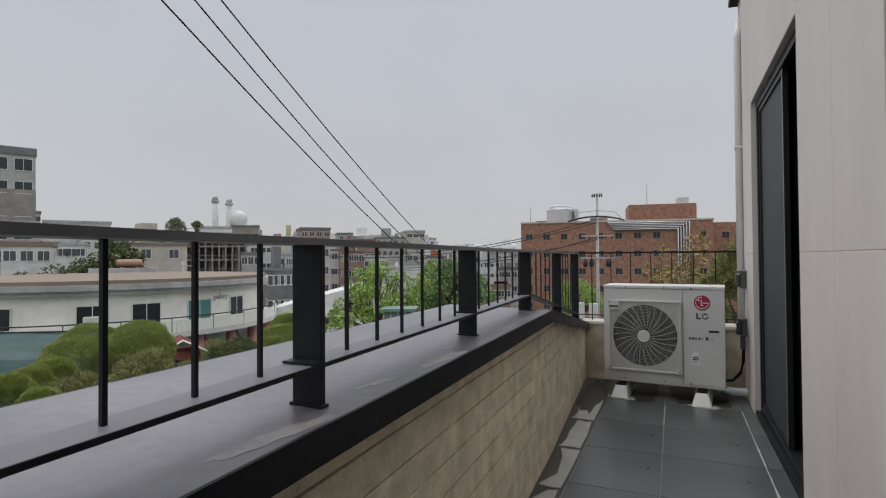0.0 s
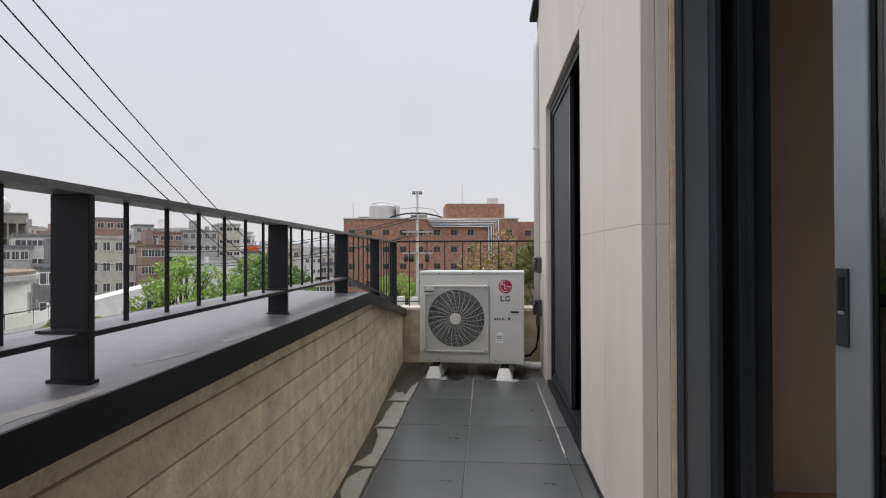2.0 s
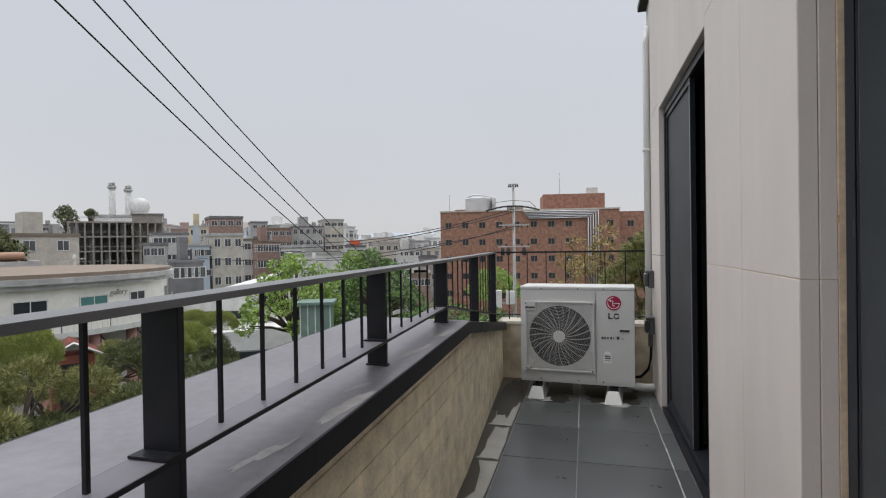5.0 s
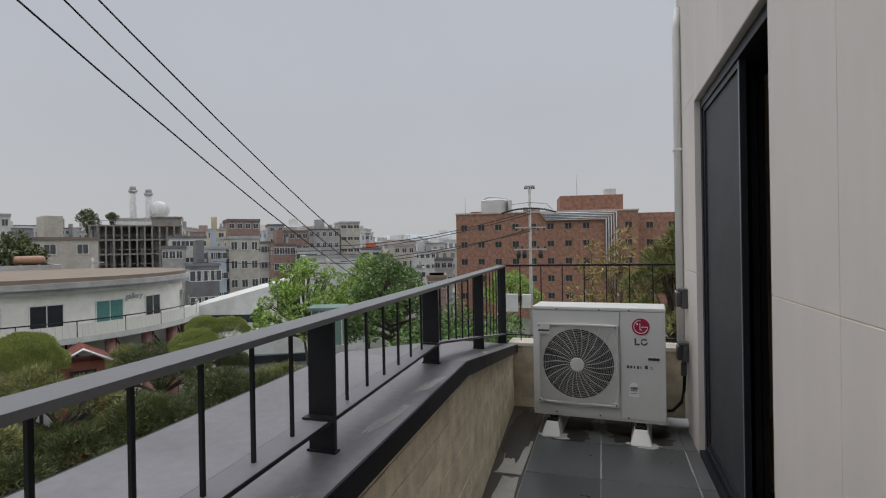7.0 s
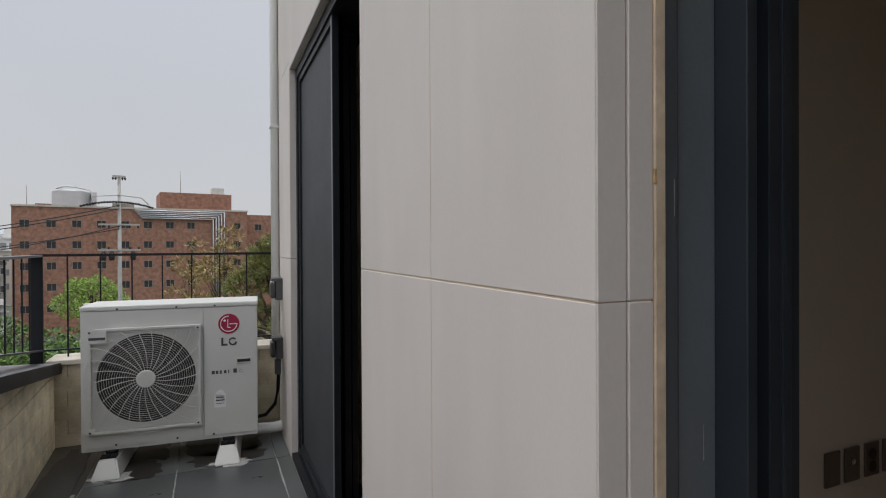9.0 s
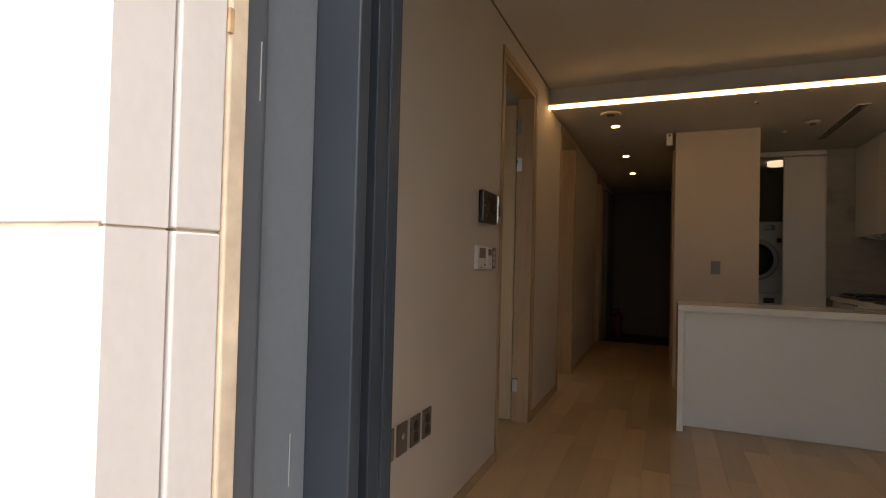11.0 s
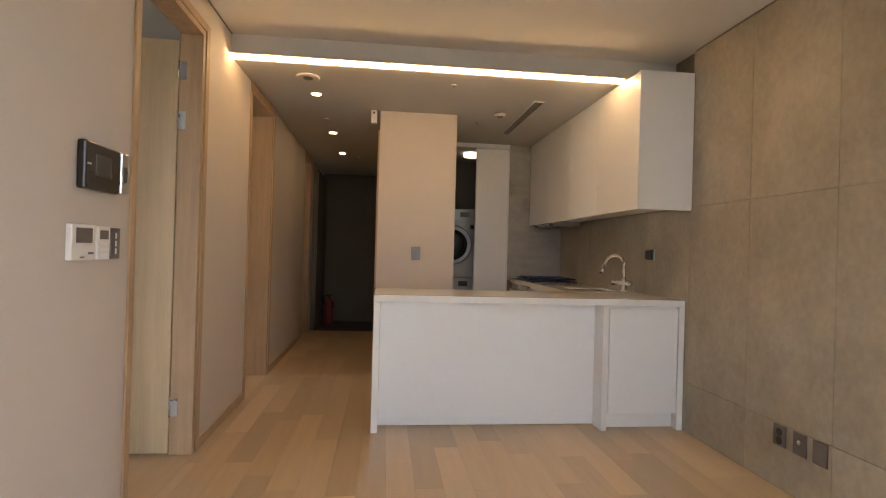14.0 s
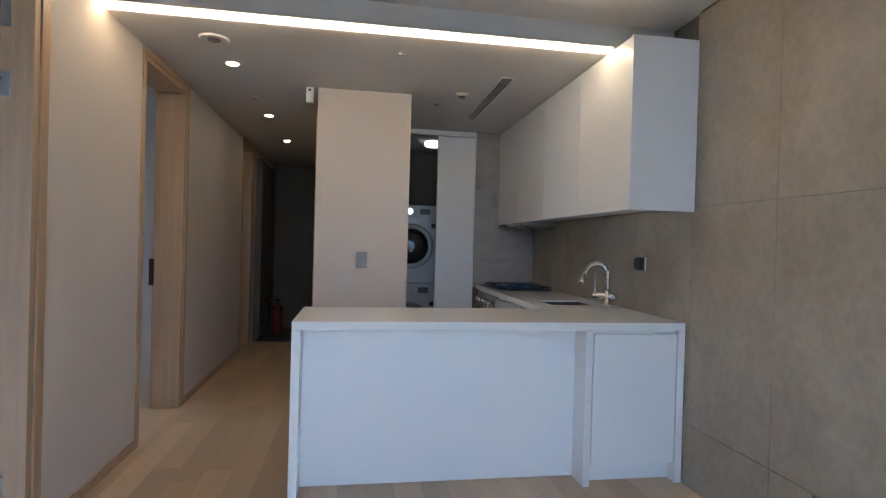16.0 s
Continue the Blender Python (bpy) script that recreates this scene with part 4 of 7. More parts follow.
# white mortar smear on the floor joint and round the drain
for x0, x1, y0, y1 in ((-0.638, -0.628, 5.02, 5.66), (-0.092, -0.082, 3.9, 5.6)):
    bm = bmesh.new()
    n = 14
    pts = [(x1 + rnd.uniform(-0.005, 0.002), y0 + (y1 - y0) * k / n) for k in range(n + 1)] + [(x0 + rnd.uniform(-0.002, 0.005), y1 - (y1 - y0) * k / n) for k in range(n + 1)]
    prism(bm, pts, -0.006, 0.0016)
    part("grout_smear", bm, PLASTER, floor_balcony, "smeared white grout")


# ---- town beyond the balcony ----
EYE0 = Vector((-0.59, 1.68, 1.41))


def far(bearing, dist, z=0.0):
    """A place by its bearing (degrees to the left of +y) and distance from the balcony."""
    b = radians(bearing)
    return Vector((EYE0.x - dist * math.sin(b), EYE0.y + dist * math.cos(b), z))


GROUND_Z = -11.0
EARTH = material("street_and_gardens", (0.11, 0.115, 0.09), 0.9, vary=0.35, scale=0.15, fine=2, bump=0.1, alt=(0.06, 0.075, 0.045))
# several far colours below are kept pale in place of distance haze
BRICK = material("red_brick_far", (0.35, 0.185, 0.13), 0.85, vary=0.3, scale=2.0, fine=9, bump=0.2, stain=0.15)
BRICK2 = material("dull_red_brick", (0.30, 0.2, 0.17), 0.85, vary=0.2, scale=1.5, fine=7)
PALE_W = material("white_render", (0.62, 0.62, 0.60), 0.8, vary=0.08, scale=0.6, fine=5, bump=0.1, stain=0.12)
GREY_W = material("grey_concrete_far", (0.43, 0.425, 0.42), 0.85, vary=0.15, scale=0.4, fine=4, stain=0.15)
BEIGE_W = material("beige_render", (0.53, 0.49, 0.43), 0.85, vary=0.12, scale=0.5, fine=4, stain=0.15)
BROWN_W = material("brown_grey_concrete", (0.27, 0.25, 0.225), 0.85, vary=0.2, scale=0.6, fine=4)
YEL_W = material("faded_yellow_render", (0.60, 0.52, 0.34), 0.8, vary=0.1, scale=0.5)
BLUE_W = material("pale_blue_cladding", (0.42, 0.48, 0.54), 0.6, vary=0.1, scale=0.5)
ROOF_D = material("dark_roof_sheet", (0.17, 0.17, 0.175), 0.7, vary=0.2, scale=0.8)
ROOF_B = material("brown_roof_sheet", (0.21, 0.165, 0.125), 0.8, vary=0.15, scale=0.7)
ROOF_R = material("red_roof_tile", (0.3, 0.1, 0.07), 0.8, vary=0.2, scale=1.0)
PANE = material("dark_window_glass", (0.03, 0.035, 0.04), 0.12, vary=0.3, scale=0.5, bump=0)
# dark glass lightened to grey, as haze would soften it
PANE_T = material("hazed_town_glass", (0.10, 0.105, 0.115), 0.25, vary=0.5, scale=0.4, bump=0)
PANE_D = material("dark_open_window", (0.03, 0.025, 0.025), 0.6, vary=0.4, scale=0.7, bump=0)
PANE_B = material("teal_blind", (0.07, 0.2, 0.19), 0.6)
FRAME_W = material("white_window_frame", (0.65, 0.65, 0.63), 0.5)
TANKM = material("galvanised_tank", (0.55, 0.57, 0.58), 0.45, 0.3, vary=0.06, scale=1)
PIPEM = material("silver_duct", (0.55, 0.56, 0.57), 0.35, 0.6, vary=0.05)
POLEM = material("concrete_pole", (0.42, 0.41, 0.39), 0.85, vary=0.1)
WIREM = material("black_wire", (0.02, 0.02, 0.022), 0.6, bump=0)
BARK = material("bark", (0.10, 0.075, 0.055), 0.9, vary=0.3, scale=8, fine=40, bump=0.6)
# wooded slopes in pale blue-grey: the haze is painted
HILL = material("haze_tinted_hill", (0.36, 0.40, 0.43), 0.95, vary=0.06, scale=0.01, fine=0.05, bump=0)
PORANGE = material("orange_sign", (0.7, 0.12, 0.03), 0.6)
PINKC = material("pink_column", (0.42, 0.22, 0.2), 0.7)
BOOTHG = material("grey_green_booth", (0.17, 0.25, 0.22), 0.4, vary=0.15, scale=2)
AWNING = material("teal_awning_sheet", (0.07, 0.15, 0.145), 0.4, vary=0.15, scale=2)

bm = bmesh.new()
gv = [bm.verts.new((x, y, GROUND_Z)) for x, y in ((-2600, -2600), (2600, -2600), (2600, 2600), (-2600, 2600))]
bm.faces.new(gv)
solid("ground", bm, EARTH, "streets and gardens of a low town", "ground")

# the house's own storeys under the balcony
solid("wall_house_base", boxes((-1.40, 9.95, -3.0, 6.6, GROUND_Z, -0.62), (0.35, 9.95, -3.0, -0.15, -0.62, ROOF_Z), (0.35, 4.9, 6.505, 6.6, -0.62, ROOF_Z), (6.2, 9.95, 6.505, 6.6, -0.62, ROOF_Z), (4.9, 6.2, 6.505, 6.6, -0.62, 0.8), (4.9, 6.2, 6.505, 6.6, 2.3, ROOF_Z)), GREY_W, "lower storeys of the house", "wall")
solid("roof_house", boxes((0.3, 9.95, -3.0, 6.5, 3.2, ROOF_Z - 0.01)), GREY_W, "flat concrete roof slab", "roof")

# distant hills, with the haze mixed into their colour
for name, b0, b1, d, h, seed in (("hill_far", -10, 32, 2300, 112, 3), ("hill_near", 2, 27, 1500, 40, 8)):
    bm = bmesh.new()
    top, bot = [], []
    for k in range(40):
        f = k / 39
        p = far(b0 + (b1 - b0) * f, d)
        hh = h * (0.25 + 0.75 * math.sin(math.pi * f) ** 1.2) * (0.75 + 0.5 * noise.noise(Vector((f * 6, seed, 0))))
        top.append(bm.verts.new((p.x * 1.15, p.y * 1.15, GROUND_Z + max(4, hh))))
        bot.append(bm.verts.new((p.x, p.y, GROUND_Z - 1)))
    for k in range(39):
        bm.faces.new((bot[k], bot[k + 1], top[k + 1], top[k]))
    solid(name, bm, HILL, "wooded hill on the skyline in haze-tinted grey", "hill")


def building(name, label, bearing, dist, width, depth, top, wall, turn=0.0, floors=0, cols=0, roof=ROOF_D, win=(1.3, 1.2), sill=0.9, storey=3.0, parapet_h=0.5, pane=PANE, group="", roofbox=False, wall_label=""):
    """A flat-roofed block with recessed windows on its front and one side. turn: degrees by which the front is swung."""
    at = far(bearing, dist, GROUND_Z)
    ob = thing(name, label, "building", at, bearing + turn, group)
    h = top - GROUND_Z
    hw = width / 2
    bm = boxes((-hw, hw, 0, depth, 0, h - 0.02))
    part("wall", bm, wall, ob)
    bm = boxes((-hw - 0.12, hw + 0.12, -0.12, 0.25, h - parapet_h, h), (-hw - 0.12, hw + 0.12, depth - 0.25, depth + 0.12, h - parapet_h, h),
               (-hw - 0.12, -hw + 0.25, 0.25, depth - 0.25, h - parapet_h, h), (hw - 0.25, hw + 0.12, 0.25, depth - 0.25, h - parapet_h, h))
    box(bm, -hw + 0.25, hw - 0.25, 0.25, depth - 0.25, h - 0.12, h - 0.02)
    rf = part("roof", bm, roof, ob)
    if roofbox:
        part("stair_head", boxes((-hw * 0.5, hw * 0.1, depth * 0.3, depth * 0.7, h - 0.02, h + 2.4)), wall, ob)
        part("roof_unit", boxes((hw * 0.4, hw * 0.62, depth * 0.3, depth * 0.5, h - 0.02, h + 1.1)), GREY_W, ob)
    for r in range(floors):
        z = h - parapet_h - 0.5 - win[1] - r * storey
        if z < 0.5:
            break
        for c in range(cols):
            x = -hw + width * (c + 0.5) / cols
            window(ob, x, -0.03, z, win[0], win[1], pane)
        for c in range(max(1, int(depth / 4))):
            y = depth * (c + 0.5) / max(1, int(depth / 4))
            side_window(ob, hw + 0.03, y, z, win[0], win[1], pane)
            side_window(ob, -hw - 0.03, y, z, win[0], win[1], pane)
    return ob


win_cache = {}


def window(ob, x, y, z, w, h, pane=PANE):
    key = (w, h, pane.name)
    if key not in win_cache:
        f = 0.07
        m1 = mesh_of("window", boxes((-w / 2 - f, -w / 2, 0, 0.06, -f, h + f), (w / 2, w / 2 + f, 0, 0.06, -f, h + f), (-w / 2, w / 2, 0, 0.06, h, h + f), (-w / 2, w / 2, -0.04, 0.06, -f, 0), (-0.025, 0.025, 0, 0.06, 0, h)), FRAME_W)
        m2 = mesh_of("pane", boxes((-w / 2, w / 2, 0.02, 0.05, 0, h)), pane)
        win_cache[key] = (m1, m2)
    m1, m2 = win_cache[key]
    a = new("window", m1)
    a.parent, a.location = ob, (x, y, z)
    b = new("pane", m2)
    b.parent = a
    return a


def side_window(ob, x, y, z, w, h, pane=PANE):
    a = window(ob, x, y, z, w, h, pane)
    a.rotation_euler = (0, 0, radians(90 if x > 0 else -90))
    return a


# large brick apartment block
apt = thing("brick_apartment_block", "large red brick apartment block with small dark windows", "building", far(15.2, 93, GROUND_Z), 8.0)
h = 7.0 - GROUND_Z
part("wall", boxes((0, 30.5, 0, 16, 0, h)), BRICK, apt)
part("wing_wall", boxes((30.5, 52, 2.5, 16, 0, h - 0.3)), BRICK, apt)
part("roof_edge", boxes((-0.1, 30.6, -0.12, 0.2, h, h + 0.25), (-0.1, 0.2, 0.2, 16, h, h + 0.25)), BEIGE_W, apt)
part("roof_room", boxes((18.0, 28.6, 3, 12, h, h + 3.0)), BRICK, apt)
part("roof_tank_box", boxes((25.8, 27.6, 4, 6, h + 3.0, h + 4.1)), PALE_W, apt)
part("roof_hut", boxes((2.2, 4.0, 4, 7, h, h + 0.7)), BRICK, apt)
part("roof_hut", boxes((11.6, 14.5, 3, 7, h, h + 1.0)), BROWN_W, apt)
bm = bmesh.new()
lathe(bm, [(2.45, h), (2.45, h + 2.7), (2.3, h + 2.85), (0.2, h + 2.9)], 24, "z", (6.4, 6, 0), False)
box(bm, 8.9, 9.6, 4, 8, h, h + 2.6)
tube(bm, [(4.6, 4.0, h + 2.9), (5.6, 4.0, h + 3.3), (7.0, 4.0, h + 3.3), (8.9, 4.0, h + 2.8), (9.2, 4.0, h)], 0.12, 6)
part("water_tank", bm, TANKM, apt, "pale galvanised water tank with pipes")
for k in range(5):
    bm = bmesh.new()
    tube(bm, [(14.5 + 0.2 * k, -0.3, h - 0.2 - 0.28 * k), (26.9 - 0.42 * k, -0.3, h - 0.2 - 0.28 * k), (26.9 - 0.42 * k, -0.3, 1.0)], 0.14, 6)
    part("duct", bm, PIPEM, apt, "silver duct down the brick wall")
for x, za, zb in ((21.2, 3.0, 7.0), (1.0, 0.0, 3.5)):
    bm = bmesh.new()
    tube(bm, [(x, 6, h + za), (x, 6, h + zb)], 0.05, 5)
    part("aerial", bm, POLEM, apt)
w_m = mesh_of("window", boxes((-0.58, 0.58, -0.02, 0.1, -0.55, -0.48), (-0.58, -0.52, -0.02, 0.1, -0.48, 0.5), (0.52, 0.58, -0.02, 0.1, -0.48, 0.5), (-0.58, 0.58, -0.02, 0.1, 0.5, 0.56), (0.0, 0.05, -0.02, 0.05, -0.48, 0.5)), BROWN_W)
p_m = mesh_of("pane", boxes((-0.52, 0.52, 0.0, 0.05, -0.48, 0.5)), PANE_D)
for r in range(5):
    for c in range(9):
        x = 1.4 + 2.95 * c
        if c == 8:
            x = 28.9
        wv = new("window", w_m)
        wv.parent, wv.location = apt, (x, -0.02, h - 2.35 - 2.95 * r)
        pv = new("pane", p_m)
        pv.parent = wv
    for c in range(5):
        wv = new("window", w_m)
        wv.parent, wv.location = apt, (32.8 + 3.6 * c, 2.48, h - 2.4 - 2.95 * r)
        pv = new("pane", p_m)
        pv.parent = wv

# gallery: a low white house with a rounded front
GC = far(57, 51.0, GROUND_Z - 0.35)
gal = thing("gallery_house", "low white rounded gallery house with a flat brown roof", "building", GC, 57)
GR, GTOP = 12.5, 0.15 - GROUND_Z


def drum(bm, r, z0, z1, a0=-180, a1=180, seg=96):
    prism(bm, [(r * math.cos(radians(a0 + (a1 - a0) * k / seg)), r * math.sin(radians(a0 + (a1 - a0) * k / seg))) for k in range(seg)], z0, z1)


GAL_W = material("warm_white_render", (0.80, 0.78, 0.72), 0.8, vary=0.06, scale=0.6, fine=5, bump=0.1, stain=0.08)
bm = bmesh.new()
drum(bm, GR, 7.5, GTOP - 0.7)
part("wall", bm, GAL_W, gal)
bm = bmesh.new()
drum(bm, GR + 0.35, GTOP - 0.75, GTOP - 0.45)
drum(bm, GR + 0.55, GTOP - 0.45, GTOP - 0.1)
part("eaves_band", bm, GREY_W, gal, "weathered grey eaves band")
bm = bmesh.new()
drum(bm, GR + 0.3, GTOP - 0.1, GTOP + 0.15)
part("roof", bm, ROOF_B, gal)
bm = bmesh.new()
drum(bm, GR + 1.3, 7.5, 7.85)
part("deck", bm, PALE_W, gal)
board_m = mesh_of("board", boxes((-0.165, 0.165, -0.06, 0, 7.85, 8.6)), GAL_W)
for k in range(120):
    a = radians(-175 + 170 * k / 119)
    o = new("board", board_m)
    o.parent = gal
    o.matrix_basis = Matrix.Translation(((GR + 1.2) * math.cos(a), (GR + 1.2) * math.sin(a), 0)) @ Matrix.Rotation(a + math.pi / 2, 4, "Z")
bm = bmesh.new()
tube(bm, [((GR + 1.25) * math.cos(radians(a)), (GR + 1.25) * math.sin(radians(a)), 8.8) for a in range(-175, -4, 3)], 0.04, 5)
for a in range(-170, -9, 12):
    tube(bm, [((GR + 1.25) * math.cos(radians(a)), (GR + 1.25) * math.sin(radians(a)), 7.85), ((GR + 1.25) * math.cos(radians(a)), (GR + 1.25) * math.sin(radians(a)), 8.81)], 0.03, 5)
part("handrail", bm, IRON, gal)
bm = bmesh.new()
drum(bm, GR - 1.0, 0, 7.5)
part("lower_wall", bm, PALE_W, gal)
for a in range(-160, -19, 12):
    c, s = math.cos(radians(a)), math.sin(radians(a))
    bm = bmesh.new()
    lathe(bm, [(0.4, 0), (0.4, 7.5)], 10, "z", ((GR + 0.6) * c, (GR + 0.6) * s, 0))
    part("column", bm, PINKC, gal)
    bm = bmesh.new()
    tube(bm, [((GR + 0.95) * c, (GR + 0.95) * s, 0), ((GR + 0.95) * c, (GR + 0.95) * s, 7.5)], 0.07, 4)
    c2, s2 = math.cos(radians(a + 5)), math.sin(radians(a + 5))
    tube(bm, [((GR + 0.95) * c, (GR + 0.95) * s, 7.3), ((GR + 0.95) * c2, (GR + 0.95) * s2, 6.1)], 0.07, 4)
    part("timber_brace", bm, IRON, gal)


def gal_window(az, w, hgt, z, pane):
    a = radians(az)
    o = window(gal, (GR + 0.05) * math.cos(a), (GR + 0.05) * math.sin(a), z, w, hgt, pane)
    o.rotation_euler = (0, 0, a + math.pi / 2)


for az, w, pn in ((-128, 1.4, PANE), (-114.6, 1.6, PANE), (-92.2, 1.6, PANE), (-78.8, 1.6, PANE), (-62.6, 1.75, PANE_B), (-46.2, 1.5, PANE), (-22, 1.1, PANE)):
    gal_window(az, w, 1.5, GTOP - 2.92, pn)
# hand-lettered sign
fc = bpy.data.curves.new("sign", "FONT")
fc.body, fc.size, fc.extrude, fc.shear = "gallery", 0.55, 0.02, 0.25
so = new("sign", fc)
dg = bpy.context.evaluated_depsgraph_get()
sm = bpy.data.meshes.new_from_object(so.evaluated_get(dg))
bpy.data.objects.remove(so)
sm.materials.clear()
sm.materials.append(GREY_W)
so = new("sign_lettering", sm)
so.parent = gal
aa = radians(-54)
so.matrix_basis = Matrix.Translation(((GR + 0.03) * math.cos(aa) - 0.8 * math.cos(aa + math.pi / 2), (GR + 0.03) * math.sin(aa) - 0.8 * math.sin(aa + math.pi / 2), GTOP - 1.45)) @ Matrix.Rotation(aa + math.pi / 2, 4, "Z") @ Matrix.Rotation(math.pi / 2, 4, "X")
for az, rr in ((-118, 0.5), (-92, 0.5)):
    a = radians(az)
    o = part("outdoor_unit", boxes((-0.5, 0.5, -0.25, 0.25, 0, 1.3), bevel=0.04), PALE_W, gal)
    o.matrix_basis = Matrix.Translation(((GR + 0.6) * math.cos(a), (GR + 0.6) * math.sin(a), 7.85)) @ Matrix.Rotation(a + math.pi / 2, 4, "Z")
building("annex_house", "white side wing of the gallery with a flat roof", 70, 46, 10, 9, -0.5, PALE_W, -10, 2, 3, ROOF_D, parapet_h=0.35)
aw = thing("awning_roof", "teal corrugated awning over a yard", "awning", far(63.6, 22, -2.75), 30)
bm = bmesh.new()
for k in range(16):
    a = radians(20 + 140 * k / 15)
    for x in (-3.5, 3.5):
        bm.verts.new((x, 2.2 * math.cos(a), 1.6 * math.sin(a)))
bm.verts.ensure_lookup_table()
for k in range(15):
    bm.faces.new((bm.verts[2 * k], bm.verts[2 * k + 1], bm.verts[2 * k + 3], bm.verts[2 * k + 2]))
bmesh.ops.solidify(bm, geom=list(bm.faces), thickness=0.05)
part("sheet", bm, AWNING, aw)
bm = bmesh.new()
for x in (-3.2, 3.2):
    for y in (-1.9, 1.9):
        tube(bm, [(x, y, -7.5), (x, y, 1.0)], 0.06, 6)
part("post_set", bm, IRON, aw)

# red garden hut with a white gable
hut = thing("garden_hut", "small dark red garden hut with white gable trim", "hut", far(50.9, 23, GROUND_Z + 1.3), 54)
part("body", boxes((-0.65, 0.65, 0, 1.3, -1.3, 7.25)), ROOF_R, hut)
bm = bmesh.new()
for sgn in (-1, 1):
    vs = [bm.verts.new(p) for p in ((0, -0.3, 7.75), (sgn * 0.85, -0.3, 7.27), (sgn * 0.85, 1.6, 7.27), (0, 1.6, 7.75))]
    bm.faces.new(vs if sgn > 0 else vs[::-1])
bmesh.ops.solidify(bm, geom=list(bm.faces), thickness=0.12)
part("roof", bm, ROOF_R, hut)
bm = bmesh.new()
tube(bm, [(-0.86, -0.33, 7.24), (0, -0.33, 7.73), (0.86, -0.33, 7.24)], 0.05, 4)
part("gable_trim", bm, FRAME_W, hut)
part("door", boxes((-0.4, 0.4, -0.05, 0.02, 5.2, 6.95)), PANE, hut)

# white angular museum-like building and a white wall
wed = thing("angular_white_building", "white angular modern building with slit windows", "building", far(36.5, 48, GROUND_Z), 30)
bm = bmesh.new()
prism(bm, [(-6, 0), (3.2, -2), (5.5, 7), (-5, 9)], 0, lambda x, y: 7.4 + 0.27 * (x + 6))
part("wall", bm, PALE_W, wed)
bm = bmesh.new()
prism(bm, [(-5, -4.5), (7.5, -5.5), (6.0, -1.6), (-5.5, 0.2)], 0, lambda x, y: 5.6 + 0.06 * (x + 6))
part("low_wing", bm, PALE_W, wed)
bm = bmesh.new()
prism(bm, [(-4.2, -0.45), (1.6, -1.71), (1.6, -1.4), (-4.2, -0.2)], 6.5, 7.15)
part("slit_window", bm, PANE, wed)
part("slit_window", boxes((-2.0, 5.5, -5.6, -4.0, 3.9, 4.5)), PANE, wed)
bm = boxes((2.2, 3.4, -2.02, -1.0, 7.4, 8.6))
part("window", bm, PANE, wed)
building("white_blank_building", "plain white windowless wall of a building", 27.9, 58, 6.5, 10, 0.75, PALE_W, 6, 0, 0, GREY_W, parapet_h=0.2)

# concrete frame building, unfinished
fr = thing("frame_building", "brown concrete frame building with open storeys", "building", far(46.5, 125, GROUND_Z), 45)
FH = 7.05 - GROUND_Z
for k in range(6):
    part("slab", boxes((-8.3, 8.3, 0, 9, FH - 0.3 - 2.9 * k, FH - 2.9 * k)), BROWN_W, fr)
    part("edge_rail", boxes((-8.3, 8.3, 0.02, 0.08, FH + 0.75 - 2.9 * k, FH + 0.85 - 2.9 * k)), BROWN_W, fr)
for k in range(13):
    x = -8.1 + 16.2 * k / 12
    part("column", boxes((x - 0.15, x + 0.15, -0.1, 0.3, 0, FH - 0.1)), BROWN_W, fr)
    part("column", boxes((x - 0.12, x + 0.12, 8.6, 8.9, 0, FH - 0.1)), BROWN_W, fr)
part("core", boxes((2.6, 8.2, 3.2, 8.4, 0, FH + 1.75)), BROWN_W, fr)
part("core_cap", boxes((2.3, 8.5, 2.9, 8.7, FH + 1.75, FH + 1.95)), GREY_W, fr)
part("back_wall", boxes((-8.2, 2.5, 5.6, 6.0, 0, FH - 0.4)), ROOF_D, fr)
for k in range(5):
    part("partition", boxes((-7.6 + 2.7 * k, -6.6 + 2.7 * k, 3.0, 3.2, 0, FH - 0.5 - 2.9 * (k % 3))), GREY_W, fr)

# mosque-like towers and dome on the hill
for b, topz, dd in ((46.78, 22.6, 195), (45.5, 21.8, 195)):
    mt = thing("slender_tower", "slender pale tower with a small lantern on top", "tower", far(b, dd, GROUND_Z), b, "slender towers")
    H = topz - GROUND_Z
    bm = bmesh.new()
    lathe(bm, [(1.1, 0), (0.95, H - 7), (0.85, H - 2.2)], 10)
    part("shaft", bm, PALE_W, mt)
    bm = bmesh.new()
    lathe(bm, [(1.1, H - 2.2), (1.3, H - 1.8), (1.3, H - 1.4)], 10)
    lathe(bm, [(0.9, H - 1.4), (0.9, H - 0.4), (0.5, H)], 10)
    part("lantern", bm, GREY_W, mt)
dm = thing("domed_building", "pale domed building on the skyline", "building", far(44.6, 195, GROUND_Z), 44)
part("base", boxes((-4.5, 4.5, -4, 8, 0, 23.6)), PALE_W, dm)
part("prayer_hall", boxes((-13, 6.5, -5, 10, 0, 22.6)), PALE_W, dm)
part("cornice", boxes((-13.3, 6.8, -5.3, 10.3, 22.6, 23.1)), GREY_W, dm)
bm = bmesh.new()
lathe(bm, [(2.2, 23.6), (2.2, 24.6)] + [(2.9 * math.sin(math.pi * k / 12), 26.0 - 2.9 * math.cos(math.pi * k / 12)) for k in range(3, 12)] + [(0.1, 28.95)], 20)
part("dome", bm, PALE_W, dm)

